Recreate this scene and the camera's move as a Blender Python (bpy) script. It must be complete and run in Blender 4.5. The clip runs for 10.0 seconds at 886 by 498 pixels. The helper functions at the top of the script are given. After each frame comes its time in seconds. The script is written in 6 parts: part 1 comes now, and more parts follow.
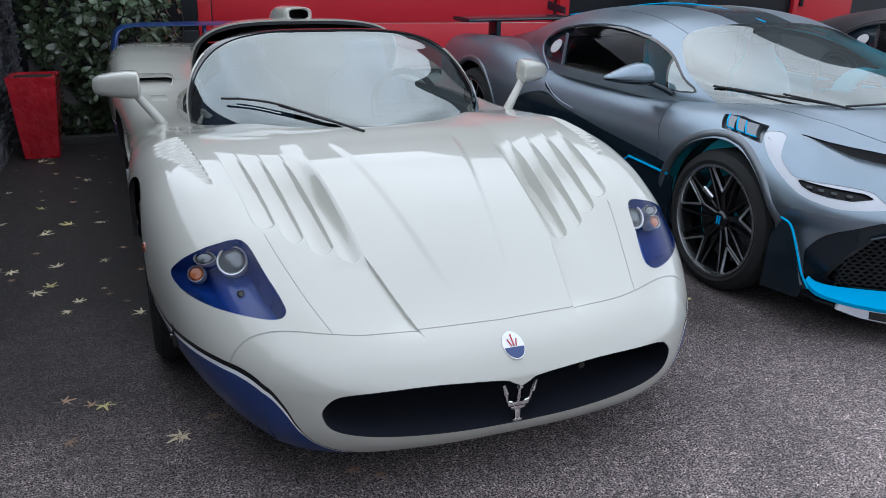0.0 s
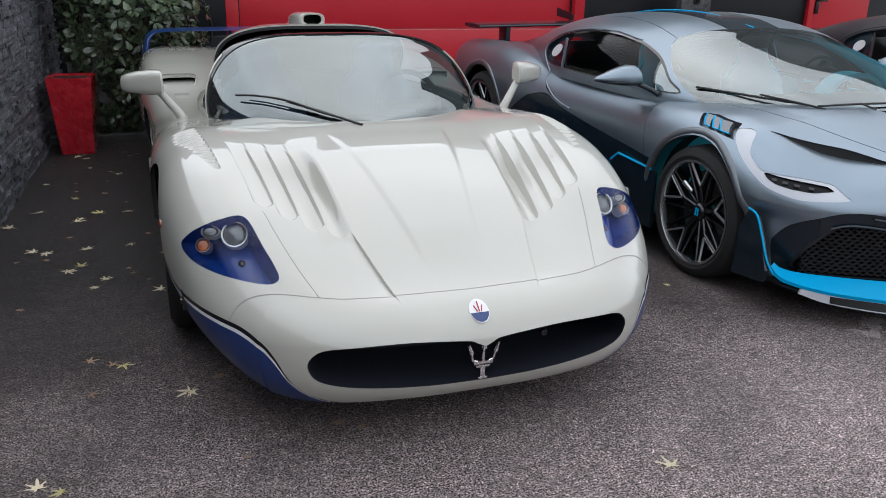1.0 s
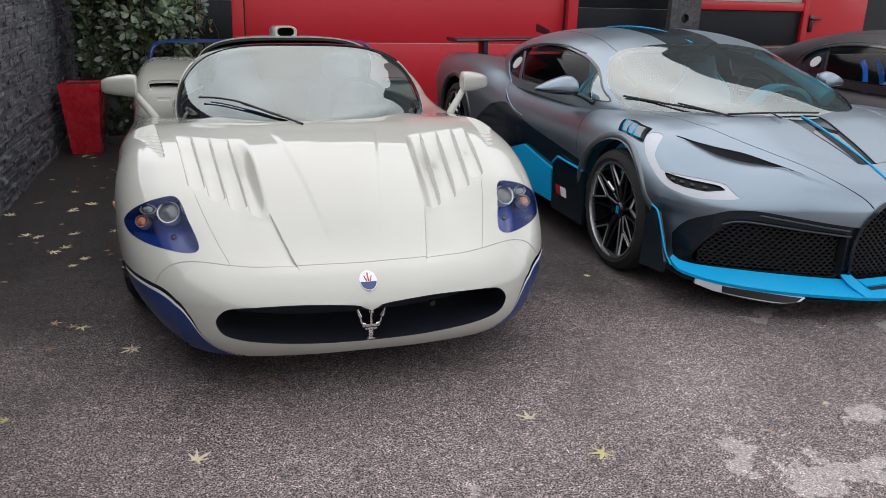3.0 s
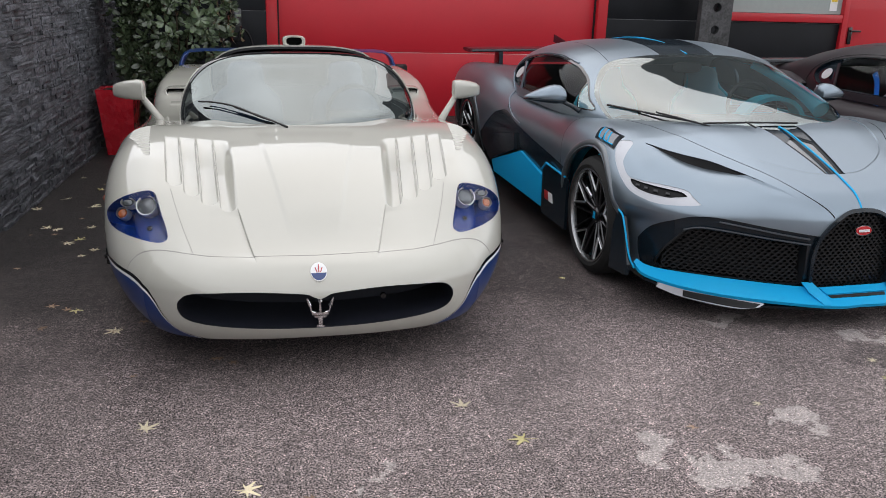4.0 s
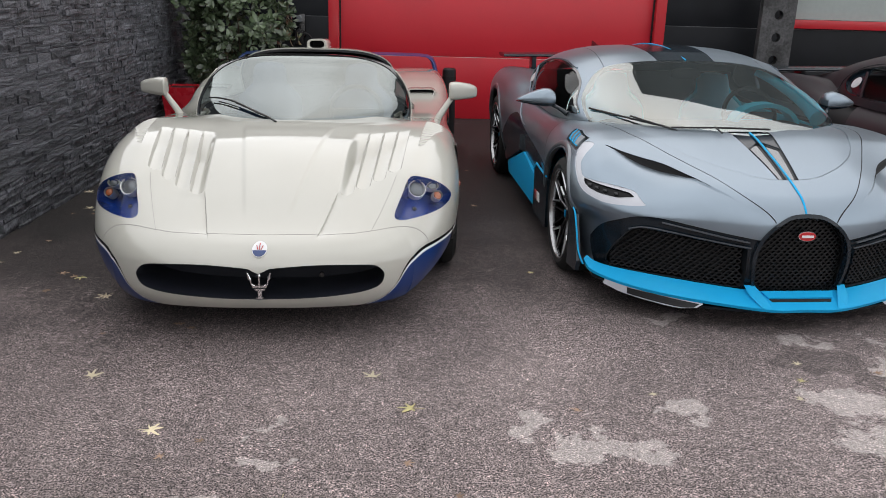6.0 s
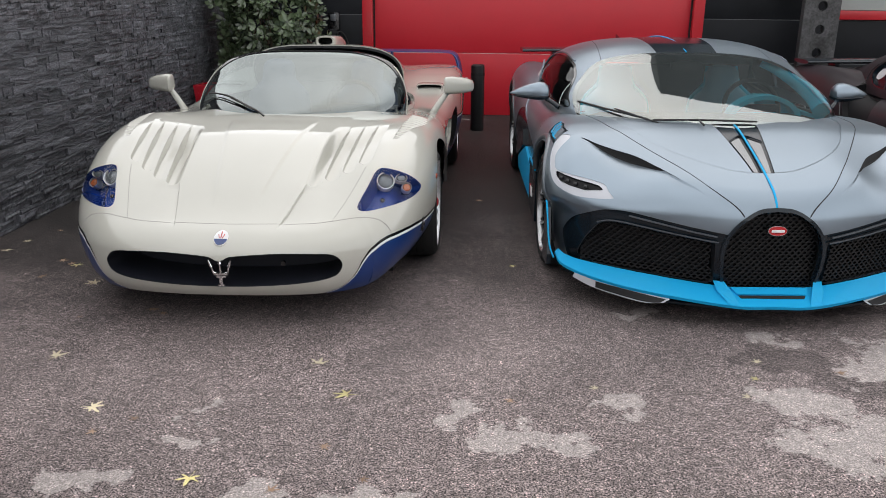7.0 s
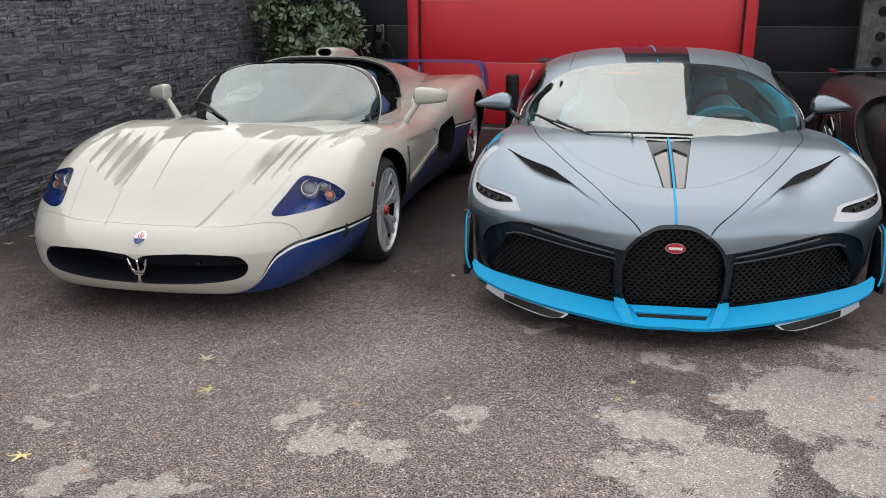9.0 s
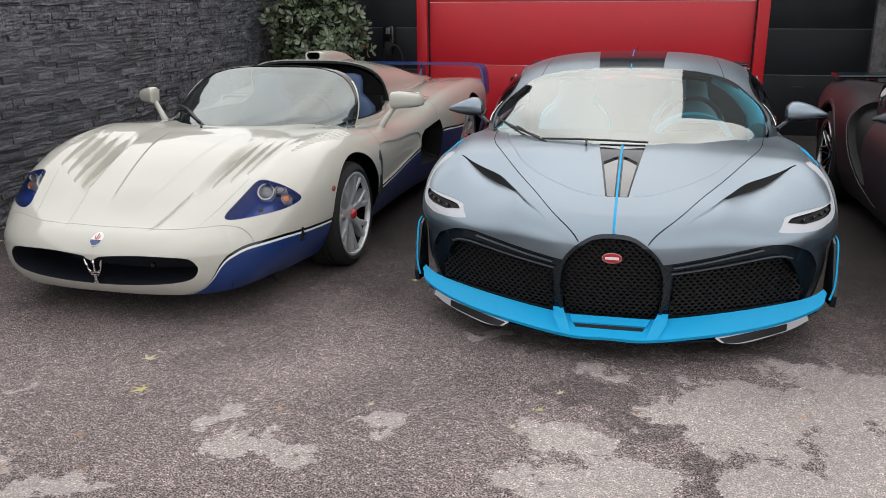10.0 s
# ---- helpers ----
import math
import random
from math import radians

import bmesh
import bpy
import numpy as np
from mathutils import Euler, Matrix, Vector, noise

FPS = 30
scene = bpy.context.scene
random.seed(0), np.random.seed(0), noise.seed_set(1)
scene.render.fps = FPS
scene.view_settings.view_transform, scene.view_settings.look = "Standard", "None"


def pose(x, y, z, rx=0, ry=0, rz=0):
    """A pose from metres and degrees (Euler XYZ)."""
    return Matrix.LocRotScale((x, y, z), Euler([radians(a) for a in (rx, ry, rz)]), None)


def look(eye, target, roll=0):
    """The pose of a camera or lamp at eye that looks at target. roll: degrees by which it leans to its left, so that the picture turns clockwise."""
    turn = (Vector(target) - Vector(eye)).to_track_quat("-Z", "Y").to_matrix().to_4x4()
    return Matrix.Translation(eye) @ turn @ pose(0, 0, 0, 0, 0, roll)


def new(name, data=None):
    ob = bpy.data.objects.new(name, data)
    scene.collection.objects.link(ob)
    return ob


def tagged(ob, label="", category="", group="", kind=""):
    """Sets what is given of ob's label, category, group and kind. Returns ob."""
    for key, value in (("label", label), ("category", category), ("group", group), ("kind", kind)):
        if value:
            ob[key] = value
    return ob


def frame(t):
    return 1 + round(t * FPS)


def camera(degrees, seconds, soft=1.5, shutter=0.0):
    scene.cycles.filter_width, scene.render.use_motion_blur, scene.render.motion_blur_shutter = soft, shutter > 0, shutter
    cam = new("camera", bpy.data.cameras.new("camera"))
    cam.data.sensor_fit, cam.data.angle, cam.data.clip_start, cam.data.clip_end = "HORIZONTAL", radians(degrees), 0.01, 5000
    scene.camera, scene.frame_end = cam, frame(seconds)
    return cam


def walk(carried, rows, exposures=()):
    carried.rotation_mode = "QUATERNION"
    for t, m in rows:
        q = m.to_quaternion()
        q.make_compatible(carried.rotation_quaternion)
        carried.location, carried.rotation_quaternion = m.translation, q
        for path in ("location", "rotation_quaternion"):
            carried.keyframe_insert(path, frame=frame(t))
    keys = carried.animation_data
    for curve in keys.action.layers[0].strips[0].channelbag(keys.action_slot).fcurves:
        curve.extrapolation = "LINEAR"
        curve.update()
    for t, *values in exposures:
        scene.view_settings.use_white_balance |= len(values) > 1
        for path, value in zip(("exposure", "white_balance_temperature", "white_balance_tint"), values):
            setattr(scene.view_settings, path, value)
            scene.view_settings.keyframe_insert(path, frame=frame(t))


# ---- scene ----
cam = camera(56.5, 10.0, soft=.6)
PATH = [
    (0, (-1.005, -1.867, 1.526), (-0.306, -0.121, 0.846), 1.2),
    (0.5, (-0.99, -2.035, 1.534), (-0.332, -0.27, 0.863), 1.2),
    (1, (-0.946, -2.241, 1.539), (-0.319, -0.462, 0.874), 1.1),
    (1.5, (-0.867, -2.386, 1.555), (-0.262, -0.597, 0.894), 0.9),
    (2, (-0.696, -2.545, 1.555), (-0.114, -0.747, 0.899), 0.9),
    (2.5, (-0.579, -2.676, 1.549), (-0.03, -0.864, 0.906), 0.8),
    (2.7, (-0.601, -2.729, 1.552), (-0.04, -0.918, 0.916), 1.3),
    (3.8, (-0.245, -3.13, 1.578), (0.161, -1.271, 0.964), 1.2),
    (4, (-0.148, -3.154, 1.579), (0.237, -1.289, 0.968), 1.3),
    (4.5, (0.129, -3.205, 1.571), (0.451, -1.327, 0.965), 1.4),
    (5, (0.288, -3.331, 1.584), (0.538, -1.44, 0.983), 1.3),
    (5.5, (0.491, -3.472, 1.592), (0.663, -1.572, 0.993), 1.2),
    (5.7, (0.54, -3.514, 1.607), (0.687, -1.612, 1.006), 1.3),
    (7, (1.225, -3.598, 1.581), (1.134, -1.695, 0.974), 0.2),
    (7.5, (1.498, -3.503, 1.58), (1.323, -1.603, 0.979), -0.3),
    (8, (1.773, -3.515, 1.607), (1.517, -1.623, 1.01), -0.6),
    (8.5, (2.114, -3.577, 1.614), (1.777, -1.695, 1.027), -0.7),
    (9, (2.352, -3.519, 1.597), (1.944, -1.651, 1.01), -0.7),
    (9.5, (2.61, -3.416, 1.631), (2.135, -1.564, 1.046), -0.8),
    (10, (2.854, -3.395, 1.625), (2.331, -1.556, 1.038), -0.9),
]
walk(cam, [(t, look(eye, target, roll)) for t, eye, target, roll in PATH],
     [(0, .17, 5850, 12), (.5, .17, 6050, 12.5), (1, .17, 6300, 13.5), (1.5, .18, 6430, 14), (2.5, .20, 6550, 14.5), (4.5, .17, 6700, 15.2), (7, .19, 6800, 14.2), (10, .22, 6900, 14)])

# ---- light ----
SUN_EL, SUN_AZ = 54.0, 8.0
world = bpy.data.worlds.new("overcast_sky")
scene.world = world
world.use_nodes = True
wn, wl = world.node_tree.nodes, world.node_tree.links
sky = wn.new("ShaderNodeTexSky")
sky.sky_type, sky.sun_disc = "NISHITA", False
sky.sun_elevation, sky.sun_rotation = radians(SUN_EL), radians(SUN_AZ)
sky.air_density, sky.dust_density = 1.0, 3.0
# a layer of cloud evens the sky out to a soft white
coord = wn.new("ShaderNodeTexCoord")
cloud = wn.new("ShaderNodeTexNoise")
cloud.inputs["Scale"].default_value, cloud.inputs["Detail"].default_value = 2.2, 6.0
ramp = wn.new("ShaderNodeMapRange")
ramp.inputs["From Min"].default_value, ramp.inputs["From Max"].default_value = 0.3, 0.7
ramp.inputs["To Min"].default_value, ramp.inputs["To Max"].default_value = 5.4, 12.1
wl.new(coord.outputs["Generated"], cloud.inputs["Vector"])
wl.new(cloud.outputs["Fac"], ramp.inputs["Value"])
# the veiled sun brightens the cloud round it
geo = wn.new("ShaderNodeVectorMath")
geo.operation = "DOT_PRODUCT"
geo.inputs[1].default_value = (math.sin(radians(SUN_AZ)) * math.cos(radians(SUN_EL)), math.cos(radians(SUN_AZ)) * math.cos(radians(SUN_EL)), math.sin(radians(SUN_EL)))
norm = wn.new("ShaderNodeVectorMath")
norm.operation = "NORMALIZE"
wl.new(coord.outputs["Generated"], norm.inputs[0])
wl.new(norm.outputs["Vector"], geo.inputs[0])
halo = wn.new("ShaderNodeMapRange")
halo.interpolation_type = "SMOOTHSTEP"
for key, val in (("From Min", .35), ("From Max", 1.0), ("To Min", 1.10), ("To Max", 1.25)):
    halo.inputs[key].default_value = val
wl.new(geo.outputs["Value"], halo.inputs["Value"])
glow = wn.new("ShaderNodeMath")
glow.operation = "MULTIPLY"
wl.new(ramp.outputs["Result"], glow.inputs[0])
wl.new(halo.outputs["Result"], glow.inputs[1])
tint = wn.new("ShaderNodeCombineColor")
for ch, gain in (("Red", 0.95), ("Green", 1.005), ("Blue", 1.04)):
    mul = wn.new("ShaderNodeMath")
    mul.operation = "MULTIPLY"
    mul.inputs[1].default_value = gain
    wl.new(glow.outputs[0], mul.inputs[0])
    wl.new(mul.outputs[0], tint.inputs[ch])
mix = wn.new("ShaderNodeMix")
mix.data_type = "RGBA"
mix.inputs["Factor"].default_value = 0.9
wl.new(sky.outputs["Color"], mix.inputs["A"])
wl.new(tint.outputs["Color"], mix.inputs["B"])
wl.new(mix.outputs["Result"], wn["Background"].inputs["Color"])
wn["Background"].inputs["Strength"].default_value = 0.136

sun = new("sun", bpy.data.lights.new("sun", "SUN"))
sun.data.energy, sun.data.angle, sun.data.color = 0.25, radians(120), (1.0, 0.96, 0.9)
sun.matrix_world = look((0, 0, 0), (-math.sin(radians(SUN_AZ)), -math.cos(radians(SUN_AZ)), -math.tan(radians(SUN_EL))))

# ---- materials ----
def mat(name, colour, rough=0.5, metal=0.0, coat=0.0, coat_rough=0.03, grain=0.0, grain_scale=60.0, stain=0.0, stain_scale=3.0, bump_h=0.0, bump_scale=200.0,
        spread=0.0, spec=0.5, coat_ior=1.5, transmission=0.0, emission=None, strength=0.0, ior=1.45):
    """A surface: base colour with fine grain and larger stains, both as changes of brightness, and a fine relief."""
    m = bpy.data.materials.new(name)
    m.use_nodes = True
    nodes, links = m.node_tree.nodes, m.node_tree.links
    b = nodes["Principled BSDF"]
    b.inputs["Base Color"].default_value = (*colour, 1)
    b.inputs["Roughness"].default_value, b.inputs["Metallic"].default_value = rough, metal
    b.inputs["Coat Weight"].default_value, b.inputs["Coat Roughness"].default_value = coat, coat_rough
    b.inputs["Specular IOR Level"].default_value, b.inputs["Coat IOR"].default_value = spec, coat_ior
    b.inputs["Transmission Weight"].default_value, b.inputs["IOR"].default_value = transmission, ior
    if emission:
        b.inputs["Emission Color"].default_value, b.inputs["Emission Strength"].default_value = (*emission, 1), strength
    tc = nodes.new("ShaderNodeTexCoord")

    def noise_node(scale, detail=5.0):
        n = nodes.new("ShaderNodeTexNoise")
        n.inputs["Scale"].default_value, n.inputs["Detail"].default_value = scale, detail
        links.new(tc.outputs["Object"], n.inputs["Vector"])
        return n

    value = None
    for amount, scale in ((grain, grain_scale), (stain, stain_scale)):
        if amount:
            n = noise_node(scale)
            r = nodes.new("ShaderNodeMapRange")
            r.inputs["From Min"].default_value, r.inputs["From Max"].default_value = 0.3, 0.7
            r.inputs["To Min"].default_value, r.inputs["To Max"].default_value = 1 - amount, 1 + amount
            links.new(n.outputs["Fac"], r.inputs["Value"])
            if value is None:
                value = r.outputs["Result"]
            else:
                mm = nodes.new("ShaderNodeMath")
                mm.operation = "MULTIPLY"
                links.new(value, mm.inputs[0]), links.new(r.outputs["Result"], mm.inputs[1])
                value = mm.outputs[0]
            if scale == stain_scale:
                rr = nodes.new("ShaderNodeMapRange")
                rr.inputs["To Min"].default_value, rr.inputs["To Max"].default_value = max(rough - .08, 0.02), min(rough + .12, 1)
                links.new(n.outputs["Fac"], rr.inputs["Value"]), links.new(rr.outputs["Result"], b.inputs["Roughness"])
    if spread:
        oi = nodes.new("ShaderNodeObjectInfo")
        r = nodes.new("ShaderNodeMapRange")
        r.inputs["To Min"].default_value, r.inputs["To Max"].default_value = 1 - spread, 1 + spread
        links.new(oi.outputs["Random"], r.inputs["Value"])
        if value is None:
            value = r.outputs["Result"]
        else:
            mm = nodes.new("ShaderNodeMath")
            mm.operation = "MULTIPLY"
            links.new(value, mm.inputs[0]), links.new(r.outputs["Result"], mm.inputs[1])
            value = mm.outputs[0]
    if value is not None:
        sc = nodes.new("ShaderNodeVectorMath")
        sc.operation = "SCALE"
        sc.inputs[0].default_value = colour
        links.new(value, sc.inputs["Scale"]), links.new(sc.outputs["Vector"], b.inputs["Base Color"])
    if bump_h:
        n = noise_node(bump_scale, 8.0)
        bp = nodes.new("ShaderNodeBump")
        bp.inputs["Strength"].default_value, bp.inputs["Distance"].default_value = 1.0, bump_h
        links.new(n.outputs["Fac"], bp.inputs["Height"]), links.new(bp.outputs["Normal"], b.inputs["Normal"])
    return m


PEARL = mat("pearl_white_paint", (.452, .445, .396), .34, 0.0, spec=.2, coat=1.0, coat_rough=.02, coat_ior=1.62, grain=.012, grain_scale=900, stain=.02, stain_scale=2)
BLUE = mat("dark_blue_paint", (.004, .030, .140), .35, 0.0, coat=.5, grain=.05, grain_scale=900)
SATIN = mat("satin_grey_paint", (.236, .288, .336), .33, 0.88, coat=.25, coat_rough=.3, grain=.05, grain_scale=1200, stain=.03, stain_scale=2)
CARBON = mat("dark_blue_carbon", (.008, .014, .020), .16, 0.0, coat=0, spec=.5, grain=.4, grain_scale=400)
CYAN = mat("light_blue_paint", (.0, .345, .66), .42, 0.0, coat=.06, coat_rough=.12, spec=.15, grain=.02, grain_scale=900)
BLACK = mat("gloss_black", (.006, .006, .007), .18, coat=.5)
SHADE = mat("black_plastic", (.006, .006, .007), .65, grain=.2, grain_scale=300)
DUCT = mat("navy_black_plastic", (.016, .018, .026), .42, grain=.2, grain_scale=300)
GAP = mat("panel_gap", (.03, .03, .03), .9)
RUBBER = mat("tyre_rubber", (.012, .012, .012), .78, grain=.25, grain_scale=250, stain=.15, stain_scale=12, bump_h=.0006, bump_scale=400)
SILVER = mat("silver_alloy", (.66, .67, .69), .36, .6, grain=.03, grain_scale=500)
CHROME = mat("chrome", (.75, .75, .76), .08, 1.0)
DARKALLOY = mat("black_alloy", (.03, .03, .033), .22, .75, coat=.6)
RED = mat("red_enamel", (.45, .015, .02), .3, coat=.6)
WHITE = mat("white_paint", (.75, .75, .76), .4)


def glass(name, tint, rough=0.0, fac=0.5, sheen=(1, 1, 1)):
    """Thin pane: mirror-like at its face, tinted and see-through behind."""
    m = bpy.data.materials.new(name)
    m.use_nodes = True
    nodes, links = m.node_tree.nodes, m.node_tree.links
    nodes.remove(nodes["Principled BSDF"])
    tr, gl, fr, mx = (nodes.new("ShaderNode" + k) for k in ("BsdfTransparent", "BsdfGlossy", "Fresnel", "MixShader"))
    tr.inputs["Color"].default_value = (*tint, 1)
    gl.inputs["Roughness"].default_value, gl.inputs["Color"].default_value = rough, (*sheen, 1)
    fr.inputs["IOR"].default_value = fac
    links.new(fr.outputs["Fac"], mx.inputs["Fac"]), links.new(tr.outputs[0], mx.inputs[1]), links.new(gl.outputs[0], mx.inputs[2])
    links.new(mx.outputs[0], nodes["Material Output"].inputs["Surface"])
    return m


GLASS = glass("windscreen_glass", (.93, .97, .97), 0.0, 2.9, (.95, 1.0, .97))
GLASS_A = glass("tinted_windscreen_glass", (.26, .31, .32), 0.0, 2.4, (.92, 1.0, .98))
GLASS_SIDE = glass("side_glass", (.45, .49, .50), 0.0, 1.2)
LENS = glass("lamp_cover", (.95, .96, .97), 0.0, 1.24)


# ---- building parts ----
def mesh_ob(name, V, F, material, parent=None, label="", N=None, sharp=None):
    me = bpy.data.meshes.new(name)
    me.from_pydata(np.asarray(V).tolist(), [], np.asarray(F).tolist() if not isinstance(F, list) else F)
    me.materials.append(material)
    if N is not None:
        me.shade_smooth()
        me.normals_split_custom_set_from_vertices(np.asarray(N).tolist())
    elif sharp is not None:
        me.shade_smooth()
        me.set_sharp_from_angle(angle=radians(sharp))
    ob = new(name, me)
    if parent:
        ob.parent = parent
    if label:
        tagged(ob, label)
    return ob


def part(name, bm, material, parent=None, label="", smooth_angle=35):
    """Links a bmesh as ONE mesh object under a thing or a part."""
    me = bpy.data.meshes.new(name)
    bm.to_mesh(me)
    bm.free()
    me.materials.append(material)
    if smooth_angle:
        me.shade_smooth()
        me.set_sharp_from_angle(angle=radians(smooth_angle))
    ob = new(name, me)
    if parent:
        ob.parent = parent
    if label:
        tagged(ob, label)
    return ob


def thing(name, label, category, m=None, group="", kind=""):
    ob = tagged(new(name), label, category, group, kind)
    if m is not None:
        ob.matrix_world = m
    return ob


def panel(shell, labels, name, material, parent, label="", inset=0.0, wall=0.0, along=None, merged=True):
    """Panels of a shell as parts: set inwards by inset, with a border wall of that depth."""
    V, N, T, E = shell.take(labels)
    if not len(T):
        return []
    obs = []

    def one(sign):
        flip = np.array([sign, 1, 1])
        v, n, t, e = V * flip, N * flip, T if sign > 0 else T[:, ::-1], E if sign > 0 else E[:, ::-1]
        if along is not None:
            n = np.tile(-np.array(along, float), (len(v), 1))
        moved = v - n * inset
        vs, ns, fs = [moved], [n], [t]
        if wall:
            e = e[~((np.abs(v[e[:, 0], 0]) < 1e-4) & (np.abs(v[e[:, 1], 0]) < 1e-4))]
            k = len(e)
            a, b = v[e[:, 0]] - n[e[:, 0]] * (inset - wall), v[e[:, 1]] - n[e[:, 1]] * (inset - wall)
            c, d = moved[e[:, 1]], moved[e[:, 0]]
            base = len(moved)
            q = np.vstack([a, b, c, d])
            i = np.arange(k)
            tri = np.vstack([np.c_[i, i + 2 * k, i + k], np.c_[i, i + 3 * k, i + 2 * k]]) + base
            fn = np.cross(b - a, d - a)
            fn = -fn / np.maximum(np.linalg.norm(fn, axis=1, keepdims=True), 1e-12)
            vs.append(q), ns.append(np.vstack([fn] * 4)), fs.append(tri)
        return np.vstack(vs), np.vstack(ns), np.vstack(fs)
    if merged:
        r, l = one(1), one(-1)
        obs.append(mesh_ob(name, np.vstack([r[0], l[0]]), np.vstack([r[2], l[2] + len(r[0])]), material, parent, label, np.vstack([r[1], l[1]])))
    else:
        for sign in (1, -1):
            v, n, f = one(sign)
            island = np.arange(len(v))
            while not wall:
                low_i = island[f].min(axis=1)
                before = island.copy()
                for c in range(3):
                    np.minimum.at(island, f[:, c], low_i)
                island = island[island]
                if (before == island).all():
                    break
            for k in np.unique(island[f[:, 0]]) if not wall else (None,):
                g = f if k is None else f[island[f[:, 0]] == k]
                used, back = np.unique(g, return_inverse=True)
                if len(g) > 12:
                    obs.append(mesh_ob(name, v[used], back.reshape(-1, 3), material, parent, label, n[used]))
    return obs


def box(bm, x0, x1, y0, y1, z0, z1, bevel=0.0):
    r = bmesh.ops.create_cube(bm, size=1)
    for v in r["verts"]:
        v.co = Vector(((x0 + x1) / 2 + v.co.x * (x1 - x0), (y0 + y1) / 2 + v.co.y * (y1 - y0), (z0 + z1) / 2 + v.co.z * (z1 - z0)))
    if bevel:
        es = list({e for v in r["verts"] for e in v.link_edges})
        bmesh.ops.bevel(bm, geom=es, offset=bevel, segments=2, affect="EDGES", profile=0.6)
    return r


def box_part(name, dims, material, parent=None, label="", bevel=0.004, m=None):
    bm = bmesh.new()
    box(bm, *dims, bevel=bevel)
    if m is not None:
        bm.transform(m)
    return part(name, bm, material, parent, label)


def lathe(profile, n=48, axis="X"):
    """A turned form from (radius, along) pairs."""
    pr = np.array(profile, float)
    a = np.linspace(0, 2 * math.pi, n, endpoint=False)
    V = np.zeros((len(pr), n, 3))
    V[:, :, 0] = pr[:, 1][:, None]
    V[:, :, 1], V[:, :, 2] = pr[:, :1] * np.cos(a), pr[:, :1] * np.sin(a)
    F = []
    for i in range(len(pr) - 1):
        for j in range(n):
            k = (j + 1) % n
            F.append((i * n + j, i * n + k, (i + 1) * n + k, (i + 1) * n + j))
    return V.reshape(-1, 3), F


def tube(pts, radius, n=10, taper=None, squash=None):
    """A round bar along a space curve."""
    p = np.asarray(pts, float)
    tang = np.gradient(p, axis=0)
    tang /= np.maximum(np.linalg.norm(tang, axis=1, keepdims=True), 1e-9)
    ref = np.array([0, 0, 1.0]) if abs(tang[0][2]) < .9 else np.array([1.0, 0, 0])
    V, prev = [], None
    for i, (c, t) in enumerate(zip(p, tang)):
        u = ref - t * (ref @ t) if prev is None else prev - t * (prev @ t)
        u /= np.linalg.norm(u)
        prev = u
        w = np.cross(t, u)
        r = radius if taper is None else taper[i]
        ang = np.linspace(0, 2 * math.pi, n, endpoint=False)
        V.append(c + r * (np.cos(ang)[:, None] * u * (squash or 1) + np.sin(ang)[:, None] * w))
    F = []
    for i in range(len(p) - 1):
        for j in range(n):
            k = (j + 1) % n
            F.append((i * n + j, i * n + k, (i + 1) * n + k, (i + 1) * n + j))
    F.append(tuple(range(n))[::-1])
    F.append(tuple(range((len(p) - 1) * n, len(p) * n)))
    return np.vstack(V), F


def slab(poly, thick, origin, ux, uy):
    """A flat plate from an outline in the plane of ux and uy, thickened against their normal."""
    ux, uy, o = np.array(ux, float), np.array(uy, float), np.array(origin, float)
    nrm = np.cross(ux, uy)
    nrm /= np.linalg.norm(nrm)
    P = np.array(poly, float)
    a = o + P[:, :1] * ux + P[:, 1:2] * uy
    b = a - nrm * thick
    n = len(P)
    F = [tuple(range(n)), tuple(range(2 * n - 1, n - 1, -1))] + [(i, n + i, n + (i + 1) % n, (i + 1) % n) for i in range(n)]
    return np.vstack([a, b]), F
# ---- numeric helpers ----
def pchip(pts, col=1):
    """Smooth monotone curve through (t, value) pairs."""
    a = np.array(pts, float)
    x, y = a[:, 0], a[:, col]
    h, d = np.diff(x), np.diff(y) / np.diff(x)
    m = np.zeros(len(x))
    for i in range(1, len(x) - 1):
        if d[i - 1] * d[i] > 0:
            w1, w2 = 2 * h[i] + h[i - 1], h[i] + 2 * h[i - 1]
            m[i] = (w1 + w2) / (w1 / d[i - 1] + w2 / d[i])
    m[0], m[-1] = d[0], d[-1]

    def f(t):
        t = np.clip(np.asarray(t, float), x[0], x[-1])
        i = np.clip(np.searchsorted(x, t, side="right") - 1, 0, len(x) - 2)
        s = (t - x[i]) / h[i]
        return (y[i] * (1 + 2 * s) * (1 - s) ** 2 + m[i] * h[i] * s * (1 - s) ** 2
                + y[i + 1] * s * s * (3 - 2 * s) + m[i + 1] * h[i] * s * s * (s - 1))
    return f


def smooth(a, b, t):
    s = np.clip((np.asarray(t, float) - a) / (b - a), 0, 1)
    return s * s * (3 - 2 * s)



def spline2(pts, n, closed=False):
    """A Catmull-Rom curve through plane or space points, n points per span."""
    p = np.array(pts, float)
    p = np.vstack([p[-1:], p, p[:2]]) if closed else np.vstack([2 * p[0] - p[1], p, 2 * p[-1] - p[-2]])
    out = []
    for i in range(1, len(p) - 2):
        t = np.linspace(0, 1, n, endpoint=False)[:, None]
        a, b, c, d = p[i - 1:i + 3]
        out.append(0.5 * (2 * b + (c - a) * t + (2 * a - 5 * b + 4 * c - d) * t ** 2 + (3 * b - a - 3 * c + d) * t ** 3))
    if not closed:
        out.append(p[-2][None])
    return np.vstack(out)


